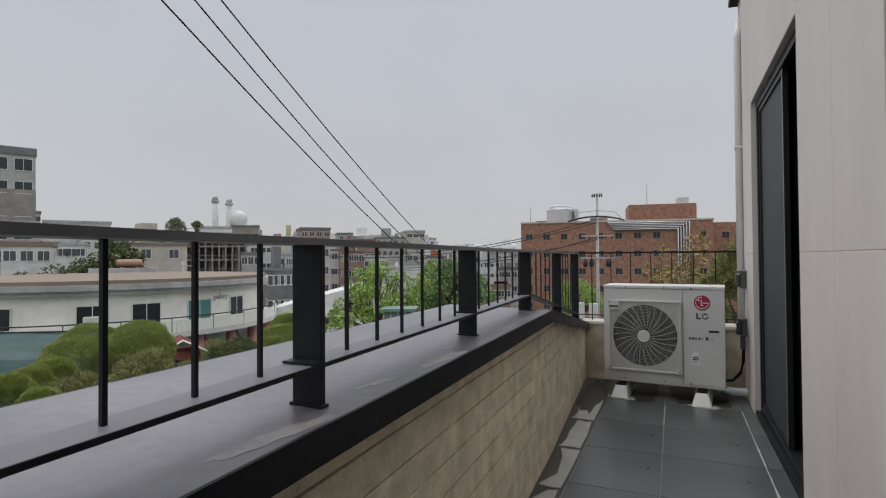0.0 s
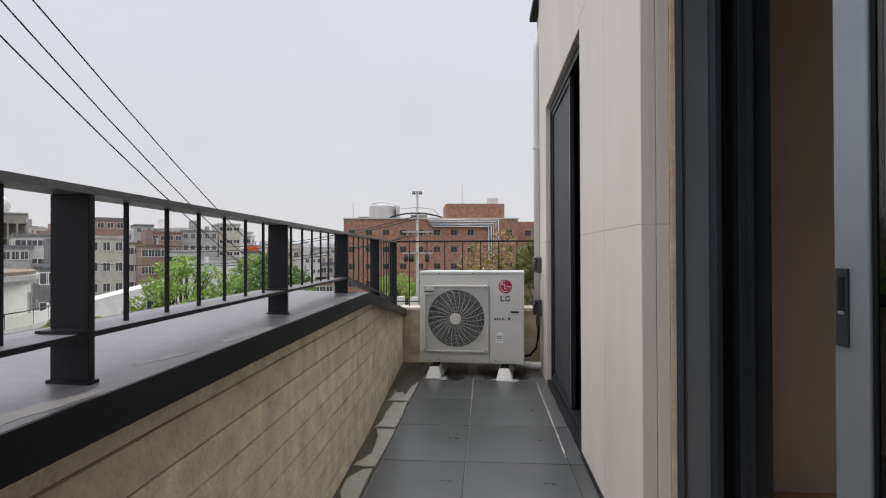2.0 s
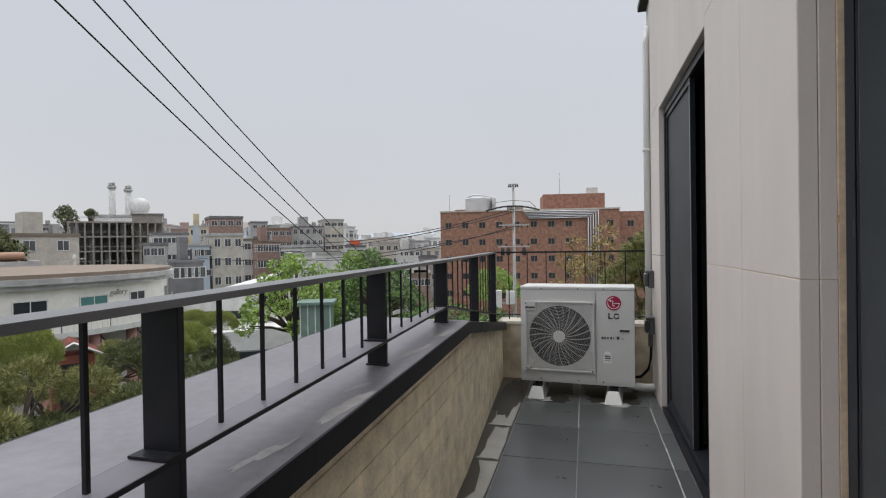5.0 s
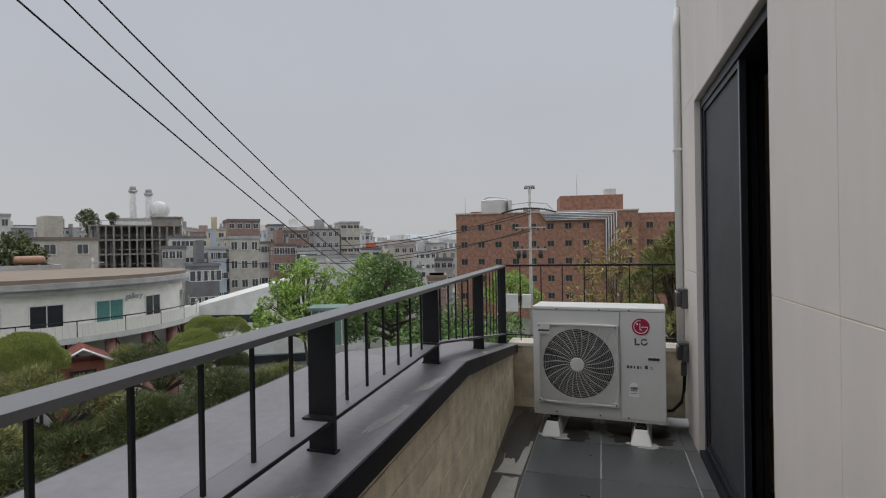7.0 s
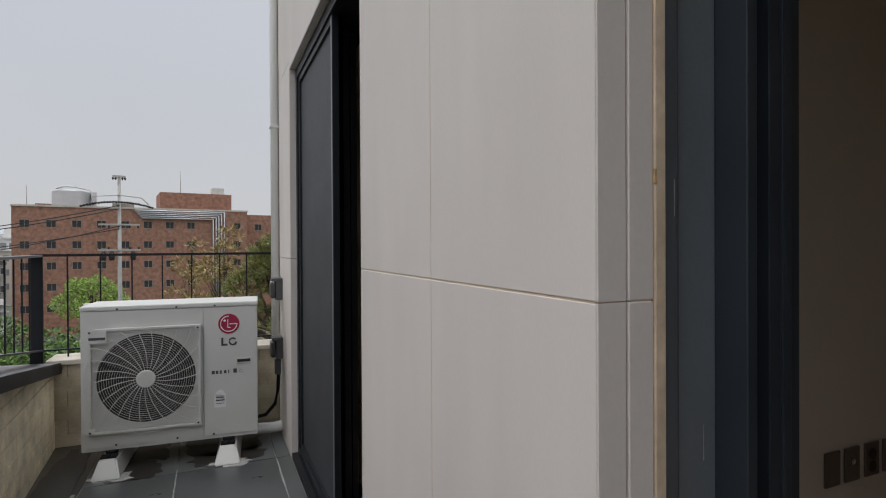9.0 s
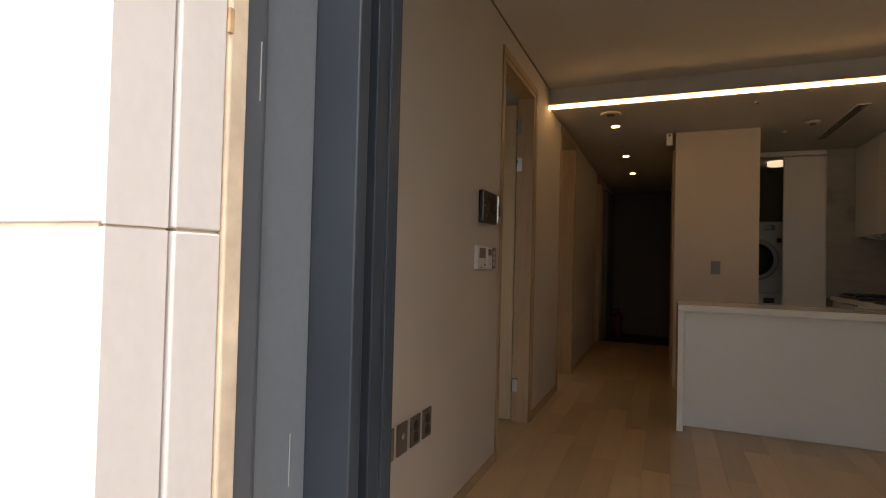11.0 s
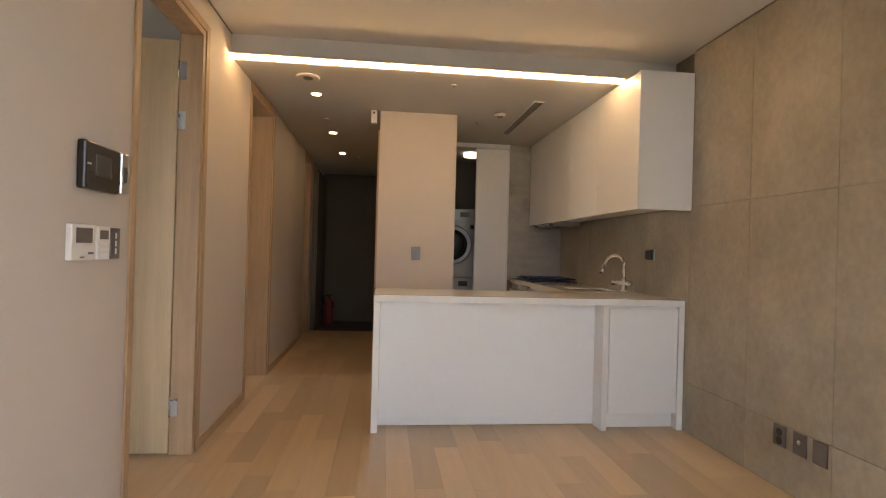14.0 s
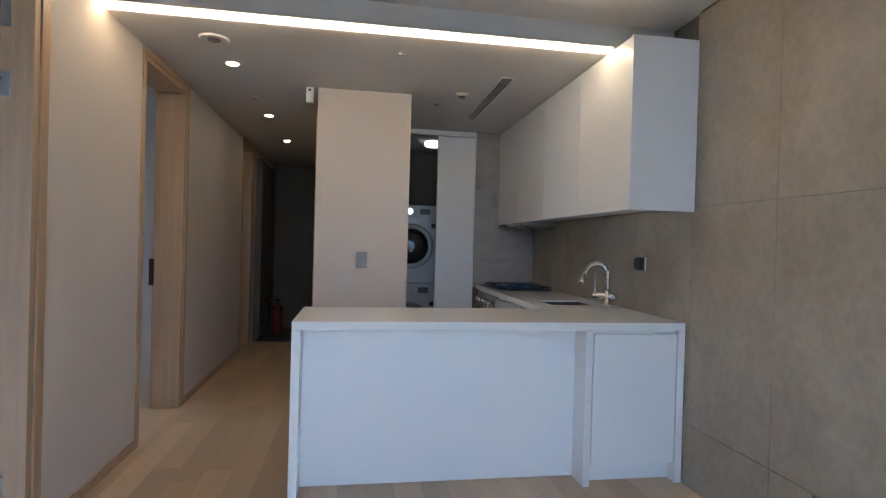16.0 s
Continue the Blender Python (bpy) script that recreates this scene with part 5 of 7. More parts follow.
# town blocks behind: (bearing, distance, width, depth, top, wall, turn, floors, columns, roof)
rnd = random.Random(11)
TOWN = [
    (51.9, 70, 5.9, 9, 3.2, BEIGE_W, 12, 2, 2, ROOF_B), (55.0, 62, 5.6, 9, 0.4, BROWN_W, 4, 1, 3, GREY_W), (42.1, 100, 5.2, 9, 4.1, PALE_W, 6, 4, 4, ROOF_D),
    (39.7, 110, 3.5, 9, 5.7, YEL_W, 0, 3, 2, GREY_W), (37.1, 120, 6.4, 9, 8.1, BRICK2, 8, 3, 4, ROOF_D), (37.1, 85, 4.4, 9, 3.6, BEIGE_W, 14, 4, 3, GREY_W),
    (39.8, 78, 2.7, 9, 2.0, BLUE_W, 0, 3, 3, GREY_W), (34.0, 150, 4.2, 9, 8.4, GREY_W, 5, 4, 2, ROOF_D), (32.1, 130, 5.9, 9, 6.0, BRICK2, 0, 3, 4, ROOF_B),
    (29.2, 135, 7.5, 9, 6.5, GREY_W, 6, 4, 5, ROOF_D), (26.5, 140, 4.9, 9, 8.5, BEIGE_W, 12, 5, 3, GREY_W), (20.8, 120, 4.8, 9, 2.2, BEIGE_W, 10, 4, 3, GREY_W),
    (40.7, 60, 2.6, 6, 0.2, ROOF_D, 8, 2, 4, ROOF_D), (58.2, 120, 10.5, 8, 8.6, PALE_W, 0, 2, 7, GREY_W), (62.3, 110, 5.4, 8, 9.4, GREY_W, 0, 3, 4, ROOF_D),
    (59.1, 85, 3.9, 8, 3.5, PALE_W, -6, 3, 4, GREY_W), (62.0, 70, 4.2, 7, 3.2, PALE_W, -6, 2, 3, ROOF_B), (54.4, 170, 9.5, 9, 8.8, PALE_W, 0, 3, 5, ROOF_D),
    (52.0, 165, 6.9, 9, 8.0, GREY_W, 8, 3, 4, ROOF_B), (50.4, 160, 5.0, 9, 7.0, PALE_W, -8, 3, 3, GREY_W), (35.2, 100, 3.5, 9, 3.0, PALE_W, 0, 3, 3, ROOF_B),
    (33.2, 95, 3.6, 9, 2.6, BRICK2, 10, 3, 4, ROOF_B), (31.0, 90, 3.1, 9, 1.7, PALE_W, -6, 2, 3, GREY_W), (28.0, 150, 4.7, 9, 4.6, PALE_W, 4, 3, 3, ROOF_D),
    (25.2, 160, 3.9, 9, 5.9, GREY_W, 0, 3, 3, ROOF_D), (23.0, 105, 3.3, 9, 0.3, BRICK2, 6, 2, 3, ROOF_B), (22.3, 190, 6.6, 9, 2.4, PALE_W, 0, 3, 4, GREY_W),
    (18.6, 140, 5.9, 9, 0.4, PALE_W, 8, 3, 4, GREY_W), (16.6, 115, 4.0, 9, -1.0, GREY_W, 0, 2, 3, ROOF_D), (43.6, 95, 3.0, 9, 2.4, GREY_W, -6, 3, 3, ROOF_D),
    (19.6, 95, 3.0, 9, -2.2, PALE_W, 0, 2, 3, GREY_W), (17.4, 80, 2.8, 9, -2.8, BRICK2, 0, 1, 3, ROOF_B),
]
for i, (b, d, w, dp, top, wl, tn, fl, cl, rf) in enumerate(TOWN):
    kind = {"white_render": "white", "grey_concrete_far": "grey", "beige_render": "beige", "brown_grey_concrete": "brown", "dull_red_brick": "red brick", "faded_yellow_render": "yellow", "pale_blue_cladding": "pale blue", "dark_roof_sheet": "dark"}[wl.name]
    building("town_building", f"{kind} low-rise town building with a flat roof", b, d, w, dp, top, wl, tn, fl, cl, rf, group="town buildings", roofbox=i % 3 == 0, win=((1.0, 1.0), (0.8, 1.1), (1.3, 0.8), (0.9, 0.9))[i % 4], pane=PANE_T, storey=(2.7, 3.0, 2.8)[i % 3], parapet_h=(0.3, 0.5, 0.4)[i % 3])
tower = building("tall_tower_block", "tall grey office tower with dark bands", 63.8, 88, 7.6, 8, 16.0, GREY_W, 0, 6, 3, ROOF_D, win=(1.8, 1.5), parapet_h=1.0)
part("dark_band", boxes((-3.84, 3.84, -0.06, 4, 17.5, 21.5)), BROWN_W, tower)
part("sign_band", boxes((-1.0, 1.0, -0.2, 0.1, 12.6, 13.55)), PORANGE, building("signed_building", "low building with a bright orange roof sign", 24.37, 110, 4, 6, 1.6, PALE_W, 0, 3, 2, ROOF_D))
ot = thing("roof_water_tank", "orange-brown plastic water tank lying on a roof", "water tank", far(54.5, 63.5, 0.37), 58)
bm = bmesh.new()
lathe(bm, [(0.2, -1.2), (0.42, -1.1), (0.45, -0.9), (0.45, 0.9), (0.42, 1.1), (0.2, 1.2)], 14, "x", (0, 0, 0.47))
part("barrel", bm, material("orange_brown_plastic", (0.33, 0.19, 0.12), 0.5, vary=0.15, scale=2), ot)
for x in (-0.7, 0.7):
    part("cradle", boxes((x - 0.1, x + 0.1, -0.4, 0.4, 0.0, 0.12)), GREY_W, ot)
# far low roofs as one mass
bm = bmesh.new()
for k in range(1100):
    b = rnd.uniform(10, 80)
    d = 150 + 470 * rnd.random() ** 1.4
    p = far(b, d)
    w, dp = rnd.uniform(4, 9), rnd.uniform(4, 9)
    top = EYE0.z + d * math.tan(radians(rnd.uniform(-2.2, 0.9 if b < 24 else 2.3)))
    top = max(GROUND_Z + 3, top)
    x0, x1, y0, y1 = p.x - w / 2, p.x + w / 2, p.y - dp / 2, p.y + dp / 2
    box(bm, x0, x1, y0, y1, GROUND_Z, top)
    box(bm, x0 - 0.25, x1 + 0.25, y0 - 0.25, y1 + 0.25, top, top + 0.3)
    if k % 2:
        u, v = rnd.uniform(0.1, 0.55), rnd.uniform(0.1, 0.55)
        box(bm, x0 + w * u, x0 + w * (u + 0.35), y0 + dp * v, y0 + dp * (v + 0.35), top + 0.3, top + rnd.uniform(1.2, 2.9))
    if d < 480:
        for r in range(3):
            z = top - 2.2 - 3.0 * r
            for c in range(3):
                xw, yw = x0 + w * (c + 0.5) / 3, y0 + dp * (c + 0.5) / 3
                box(bm, xw - 0.55, xw + 0.55, y0 - 0.05, y0 + 0.1, z, z + 1.3, mat=1)
                box(bm, x1 - 0.1, x1 + 0.05, yw - 0.55, yw + 0.55, z, z + 1.3, mat=1)
# wall colours raised a little to imitate distance haze
FARM = material("far_town_walls", (0.42, 0.42, 0.42), 0.85, vary=0.1, scale=0.05, fine=0.6, island=0.35)
f_nt = FARM.node_tree
f_geo, f_ramp = f_nt.nodes.new("ShaderNodeNewGeometry"), f_nt.nodes.new("ShaderNodeValToRGB")
f_ramp.color_ramp.interpolation = "CONSTANT"
f_ramp.color_ramp.elements[0].color = (0.60, 0.60, 0.59, 1)
f_ramp.color_ramp.elements[1].position, f_ramp.color_ramp.elements[1].color = 0.9, (0.48, 0.52, 0.55, 1)
for at, col in ((0.22, (0.42, 0.41, 0.40, 1)), (0.4, (0.52, 0.47, 0.41, 1)), (0.54, (0.34, 0.24, 0.21, 1)), (0.66, (0.28, 0.28, 0.285, 1)), (0.76, (0.68, 0.67, 0.65, 1))):
    f_ramp.color_ramp.elements.new(at).color = col
f_nt.links.new(f_geo.outputs["Random Per Island"], f_ramp.inputs[0])
f_nt.links.new(f_ramp.outputs[0], f_nt.nodes["Principled BSDF"].inputs["Base Color"])
ft = solid("far_town", bm, FARM, "mass of far low town roofs in haze-paled colours", "buildings", "stuff")
# windows in pale grey, their haze painted in
ft.data.materials.append(material("hazed_far_window_glass", (0.2, 0.205, 0.215), 0.4, vary=0.1, bump=0))


# ---- poles and wires ----
def sag(a, b, drop, n=14):
    a, b = Vector(a), Vector(b)
    return [a.lerp(b, k / n) - Vector((0, 0, 4 * drop * (k / n) * (1 - k / n))) for k in range(n + 1)]


for a, b, dip in (((-2.479, -6.0, 7.235), (-9.415, 33.0, -1.716), 2.276), ((-2.561, -6.0, 8.064), (-9.314, 33.0, -0.6), 3.0), ((-2.329, -6.0, 7.481), (-9.276, 33.0, -1.352), 2.086)):
    wr = thing("overhead_wire", "black overhead power wire", "wire", b, 0, "overhead wires")
    bm = bmesh.new()
    tube(bm, [p - Vector(b) for p in sag(a, b, dip, 28)], 0.0075, 6)
    part("strand", bm, WIREM, wr)
pl = thing("utility_pole", "pale concrete utility pole with cross arms and insulators", "pole", far(7.35, 46, GROUND_Z), 7)
PH = 6.45 - GROUND_Z
bm = bmesh.new()
tube(bm, [(0, 0, 0), (0, 0, PH)], [0.19, 0.10], 10)
part("shaft", bm, POLEM, pl)
for z, hw in ((PH - 0.05, 0.42), (PH - 3.55, 1.3), (PH - 5.4, 1.35)):
    arm = part("cross_arm", boxes((-hw, hw, -0.2, -0.1, z, z + 0.12)), POLEM, pl)
    for x in (-hw * 0.9, -hw * 0.5, hw * 0.5, hw * 0.9):
        bm = bmesh.new()
        lathe(bm, [(0.05, z + 0.12), (0.09, z + 0.2), (0.05, z + 0.3)] if z < PH - 5 else [(0.03, z - 0.2), (0.08, z - 0.1), (0.05, z)], 8, "z", (x, -0.15, 0))
        part("insulator", bm, WIREM, arm)
for x in (-1.0, -0.5, 0.85):
    bm = bmesh.new()
    lathe(bm, [(0.16, PH - 6.1), (0.2, PH - 5.8), (0.12, PH - 5.42)], 10, "z", (x, -0.15, 0))
    part("transformer_bushing", bm, WIREM, pl)
part("control_box", boxes((-0.75, 0.0, -0.65, -0.25, PH - 10.3, PH - 9.15), bevel=0.04), PALE_W, pl)
part("control_box", boxes((-2.2, -1.1, -0.7, -0.2, PH - 10.6, PH - 9.1), bevel=0.04), PALE_W, pl)
part("box_bracket", boxes((-2.1, 0.0, -0.2, -0.1, PH - 10.3, PH - 10.15)), POLEM, pl)
bm = bmesh.new()
tube(bm, [(-1.9, -0.1, PH - 2.2), (-1.6, -0.1, PH - 1.5), (0.0, -0.1, PH - 1.35), (1.4, -0.1, PH - 1.5), (1.9, -0.1, PH - 2.0)], 0.035, 5)
part("bracing_loop", bm, POLEM, pl)
bm = bmesh.new()
for k in range(26):
    f = k / 25
    x = -2.3 + 4.4 * f
    z = PH - 2.3 + 0.35 * (1 - (2 * f - 1) ** 2)
    lathe(bm, [(0.03, z), (0.13, z + 0.08), (0.03, z + 0.17)], 6, "z", (x, -0.2 - 0.1 * (k % 3), 0))
part("insulator_string", bm, WIREM, pl)
top = far(7.35, 45.8, 6.45 - 2.1)
for zz, b2, e2 in ((0.0, 34, 0.6), (-0.25, 36, 0.1), (-1.5, 33, -1.2), (-1.7, 40, -1.0)):
    q = far(b2, 60, EYE0.z + 60 * math.tan(radians(e2)))
    wr = thing("street_wire", "black street power line between poles", "wire", q, 0, "street wires")
    bm = bmesh.new()
    tube(bm, [p - q for p in sag(top + Vector((0, 0, zz)), q, 1.2)], 0.035, 5)
    part("strand", bm, WIREM, wr)
for b, d, tz in ((28.9, 40, 0.9), (50.0, 60, 1.0), (41.2, 70, -0.6)):
    o = thing("utility_pole", "grey utility pole with short cross arms", "pole", far(b, d, GROUND_Z), b, "utility poles")
    H = tz - GROUND_Z
    bm = bmesh.new()
    tube(bm, [(0, 0, 0), (0, 0, H)], [0.2, 0.12], 8)
    part("shaft", bm, POLEM, o)
    for z in (H - 0.5, H - 1.4):
        part("cross_arm", boxes((-0.9, 0.9, -0.16, -0.08, z, z + 0.1)), POLEM, o)
wp = thing("utility_pole", "grey pole that carries the overhead wires", "pole", (-9.34, 33.2, GROUND_Z), 0, "utility poles")
bm = bmesh.new()
tube(bm, [(0, 0, 0), (0, 0, 9.9)], [0.18, 0.12], 8)
part("shaft", bm, POLEM, wp)
for z in (9.0, 9.36, 9.67):
    part("bracket", boxes((-0.3, 0.3, -0.24, -0.1, z - 0.05, z)), POLEM, wp)
booth = thing("green_glass_booth", "green glazed rooftop booth with a flat roof", "booth", far(28.9, 24, GROUND_Z), 20)
BH = 9.9
part("base", boxes((-0.72, 0.72, -0.7, 0.7, 0, BH - 1.6)), GREY_W, booth)
part("glazing", boxes((-0.65, 0.65, -0.62, 0.62, BH - 1.6, BH - 0.1)), BOOTHG, booth)
for k in range(5):
    x = -0.64 + 0.32 * k
    part("mullion", boxes((x - 0.02, x + 0.02, -0.66, -0.615, BH - 1.6, BH - 0.1)), FRAME_W, booth)
part("roof", boxes((-0.8, 0.8, -0.78, 0.78, BH - 0.1, BH + 0.02)), BOOTHG, booth)


# ---- trees and garden pines ----
def leaf_material(name, c1, c2):
    m = bpy.data.materials.new(name)
    m.use_nodes = True
    nt = m.node_tree
    b = nt.nodes["Principled BSDF"]
    gi = nt.nodes.new("ShaderNodeNewGeometry")
    oi = nt.nodes.new("ShaderNodeObjectInfo")
    sm = nt.nodes.new("ShaderNodeMath")
    sm.operation = "ADD"
    nt.links.new(gi.outputs["Random Per Island"], sm.inputs[0])
    nt.links.new(oi.outputs["Random"], sm.inputs[1])
    fr = nt.nodes.new("ShaderNodeMath")
    fr.operation = "FRACT"
    nt.links.new(sm.outputs[0], fr.inputs[0])
    rp = nt.nodes.new("ShaderNodeValToRGB")
    rp.color_ramp.elements[0].color, rp.color_ramp.elements[1].color = (*c1, 1), (*c2, 1)
    nt.links.new(fr.outputs[0], rp.inputs[0])
    nt.links.new(rp.outputs[0], b.inputs["Base Color"])
    b.inputs["Roughness"].default_value = 0.6
    b.inputs["Subsurface Weight"].default_value = 0.0
    return m


LEAF = leaf_material("fresh_leaf", (0.16, 0.27, 0.045), (0.34, 0.46, 0.11))
LEAF2 = leaf_material("green_leaf", (0.055, 0.115, 0.03), (0.17, 0.27, 0.07))
NEEDLE = leaf_material("pine_needle", (0.035, 0.055, 0.018), (0.14, 0.155, 0.05))
NEEDLE_Y = leaf_material("new_pine_needle", (0.09, 0.11, 0.03), (0.32, 0.31, 0.11))
TOPIARY = leaf_material("clipped_needle", (0.09, 0.125, 0.025), (0.42, 0.46, 0.12))
BAMBOO = leaf_material("dry_yellow_leaf", (0.2, 0.16, 0.05), (0.36, 0.27, 0.1))


def leaves(points, normals, size, rg, aspect=0.5):
    """Small bent leaf faces at points."""
    n = len(points)
    d = rg.normal(size=(n, 3))
    d /= np.linalg.norm(d, axis=1)[:, None]
    d = d * 0.8 + normals * 0.7
    d /= np.linalg.norm(d, axis=1)[:, None]
    s = np.cross(d, rg.normal(size=(n, 3)))
    s /= np.linalg.norm(s, axis=1)[:, None] + 1e-9
    ln = size * rg.uniform(0.6, 1.3, (n, 1))
    w = ln * aspect * 0.5
    v = np.stack([points, points + d * ln * 0.5 + s * w, points + d * ln, points + d * ln * 0.5 - s * w], 1).reshape(-1, 3)
    f = np.arange(4 * n).reshape(-1, 4)
    return v, f


def tufts(points, normals, size, rg, needles=7):
    """Bunches of thin needles that fan outwards."""
    n = len(points)
    P, N = np.repeat(points, needles, 0), np.repeat(normals, needles, 0)
    d = N * 0.9 + rg.normal(size=P.shape) * 0.55 + np.array([0, 0, 0.25])
    d /= np.linalg.norm(d, axis=1)[:, None]
    s = np.cross(d, rg.normal(size=P.shape))
    s /= np.linalg.norm(s, axis=1)[:, None] + 1e-9
    ln = size * rg.uniform(0.6, 1.25, (len(P), 1))
    v = np.stack([P - s * ln * 0.06, P + s * ln * 0.06, P + d * ln], 1).reshape(-1, 3)
    f = np.arange(3 * len(P)).reshape(-1, 3)
    return v, f


def tree(name, label, at, height, trunk_r, blobs, count, size, mat, seed, needle=False, limbs=True, aspect=0.5, shell=0.55):
    """Trunk with limbs to each bough, and a crown of many small leaves round the boughs. blobs: (x, y, z, rx, rz)."""
    rg = np.random.default_rng(seed)
    ob = thing(name, label, "tree", at)
    bm = bmesh.new()
    rn = random.Random(seed)
    top = height * 0.72
    pts = [(0, 0, 0), (0.12 * rn.uniform(-1, 1), 0.1, top * 0.4), (0.25 * rn.uniform(-1, 1), 0.2 * rn.uniform(-1, 1), top * 0.75), (0.3 * rn.uniform(-1, 1), 0.1, top)]
    tube(bm, pts, [trunk_r, trunk_r * 0.8, trunk_r * 0.6, trunk_r * 0.3], 8)
    if limbs:
        for x, y, z, rx, rz in blobs:
            z0 = min(top, max(height * 0.25, z - rx * 1.1))
            for q in range(3):
                e = Vector((x + rn.uniform(-0.6, 0.6) * rx, y + rn.uniform(-0.6, 0.6) * rx, z + rn.uniform(-0.3, 0.5) * rz))
                mid = Vector((x * 0.45, y * 0.45, (z0 + e.z) / 2 + 0.1))
                tube(bm, [(0, 0, z0), mid, e], [trunk_r * 0.4, trunk_r * 0.25, trunk_r * 0.08], 5)
    part("trunk", bm, BARK, ob)
    P, Nn = [], []
    tot = sum(b[3] ** 2 for b in blobs)
    for x, y, z, rx, rz in blobs:
        k = int(count * rx * rx / tot)
        d = rg.normal(size=(k, 3))
        d /= np.linalg.norm(d, axis=1)[:, None]
        if needle:
            d[:, 2] = np.abs(d[:, 2]) * 1.2 - 0.25
            d /= np.linalg.norm(d, axis=1)[:, None]
        r = rg.uniform(shell, 1.04, (k, 1)) ** 0.6
        lump = np.array([1 + 0.22 * noise.noise(Vector((v[0] * 2.3 + x, v[1] * 2.3 + y, v[2] * 2.3 + seed))) for v in d])[:, None]
        P.append(np.array([x, y, z]) + d * r * lump * np.array([rx, rx, rz]))
        Nn.append(d)
    P, Nn = np.concatenate(P), np.concatenate(Nn)
    v, f = tufts(P, Nn, size, rg) if needle else leaves(P, Nn, size, rg, aspect)
    me = bpy.data.meshes.new("crown")
    me.from_pydata(v.tolist(), [], f.tolist())
    me.materials.append(mat)
    cr = new("crown", me)
    cr.parent = ob
    return ob


def crown(rn, n, r, h0, h1, br):
    out = []
    for k in range(n):
        a = 2.4 * k + rn.uniform(-0.4, 0.4)
        f = math.sqrt((k + 0.5) / n)
        q = br * rn.uniform(0.75, 1.2)
        out.append((r * f * math.cos(a), r * f * math.sin(a), h0 + (h1 - h0) * (1 - 0.75 * f * f) * rn.uniform(0.75, 1.05), q, q * 0.8))
    return out


rn = random.Random(21)
tree("street_tree", "leafy tree with fresh light-green leaves", far(31.3, 27, GROUND_Z), 11.2, 0.16, crown(rn, 34, 2.4, 7.6, 11.9, 0.42), 10500, 0.15, LEAF, 1)
tree("street_tree", "tall leafy tree with mid-green leaves", far(22.3, 30, GROUND_Z), 11.5, 0.18, crown(rn, 44, 2.9, 6.4, 11.9, 0.58), 16000, 0.17, LEAF2, 2)
tree("street_tree", "leafy tree with bright green leaves", far(24.8, 34, GROUND_Z), 11.2, 0.16, crown(rn, 28, 2.2, 7.8, 11.7, 0.48), 8000, 0.17, LEAF, 3)
tree("street_tree", "dark green leafy tree over garden walls", far(16.0, 24, GROUND_Z), 9.0, 0.16, crown(rn, 40, 3.4, 5.0, 9.6, 0.68), 15000, 0.17, LEAF2, 4)
tree("street_tree", "small bright tree below the brick block", far(9.4, 50, GROUND_Z), 9.6, 0.14, crown(rn, 24, 2.6, 6.6, 9.9, 0.6), 7500, 0.18, LEAF, 5)
tree("street_tree", "dark green leafy tree beside the pole", far(12.0, 22, GROUND_Z), 8.8, 0.16, crown(rn, 32, 2.7, 5.6, 9.4, 0.6), 11000, 0.16, LEAF2, 6)
# pines to the right, beyond the end wall
tree("pine_tree", "pine tree with tufted green boughs", far(-7.0, 17, GROUND_Z), 13.0, 0.16, crown(rn, 18, 1.3, 8.8, 13.0, 0.5), 2400, 0.26, NEEDLE_Y, 7, True)
tree("bamboo_clump", "tall thin clump of yellowing bamboo", far(-1.6, 21, GROUND_Z), 12.5, 0.08, crown(rn, 16, 1.1, 7.0, 13.0, 0.45), 2600, 0.22, BAMBOO, 8, False, True, 0.25)
tree("bamboo_clump", "tall thin clump of yellowing bamboo", far(1.2, 23, GROUND_Z), 11.5, 0.08, crown(rn, 12, 0.9, 7.0, 12.3, 0.4), 1500, 0.22, BAMBOO, 9, False, True, 0.25)
# garden pines below the parapet: (bearing, distance, top, spread, boughs)
for i, (b, d, topz, sp, nb) in enumerate(((55.5, 15.5, -1.25, 2.5, 11), (47.5, 14.5, -2.1, 2.1, 9), (40.5, 15.0, -1.75, 2.2, 9), (34.5, 16.5, -2.0, 2.0, 8), (62.5, 13.0, -1.9, 2.6, 11), (51.0, 10.0, -2.6, 2.0, 9), (43.0, 9.5, -2.75, 1.8, 8), (58.0, 8.8, -3.0, 2.0, 9), (66.0, 18.0, -2.2, 2.6, 9), (29.5, 19.0, -3.4, 2.0, 8), (36.5, 10.5, -3.3, 1.8, 7), (70.0, 10.0, -2.6, 2.2, 9), (48.2, 31, -3.4, 2.3, 10), (44.8, 28, -2.9, 2.2, 10), (41.6, 31, -3.0, 2.2, 9), (52.5, 27, -3.6, 2.0, 8))):
    H = topz - GROUND_Z
    bl = crown(rn, nb, sp, H - 2.0, H - 0.35, 0.72)
    tree("garden_pine", "clipped garden pine with dense needle pads", far(b, d, GROUND_Z), H, 0.18, bl, 5200, 0.17, NEEDLE if i % 3 else NEEDLE_Y, 40 + i, True)
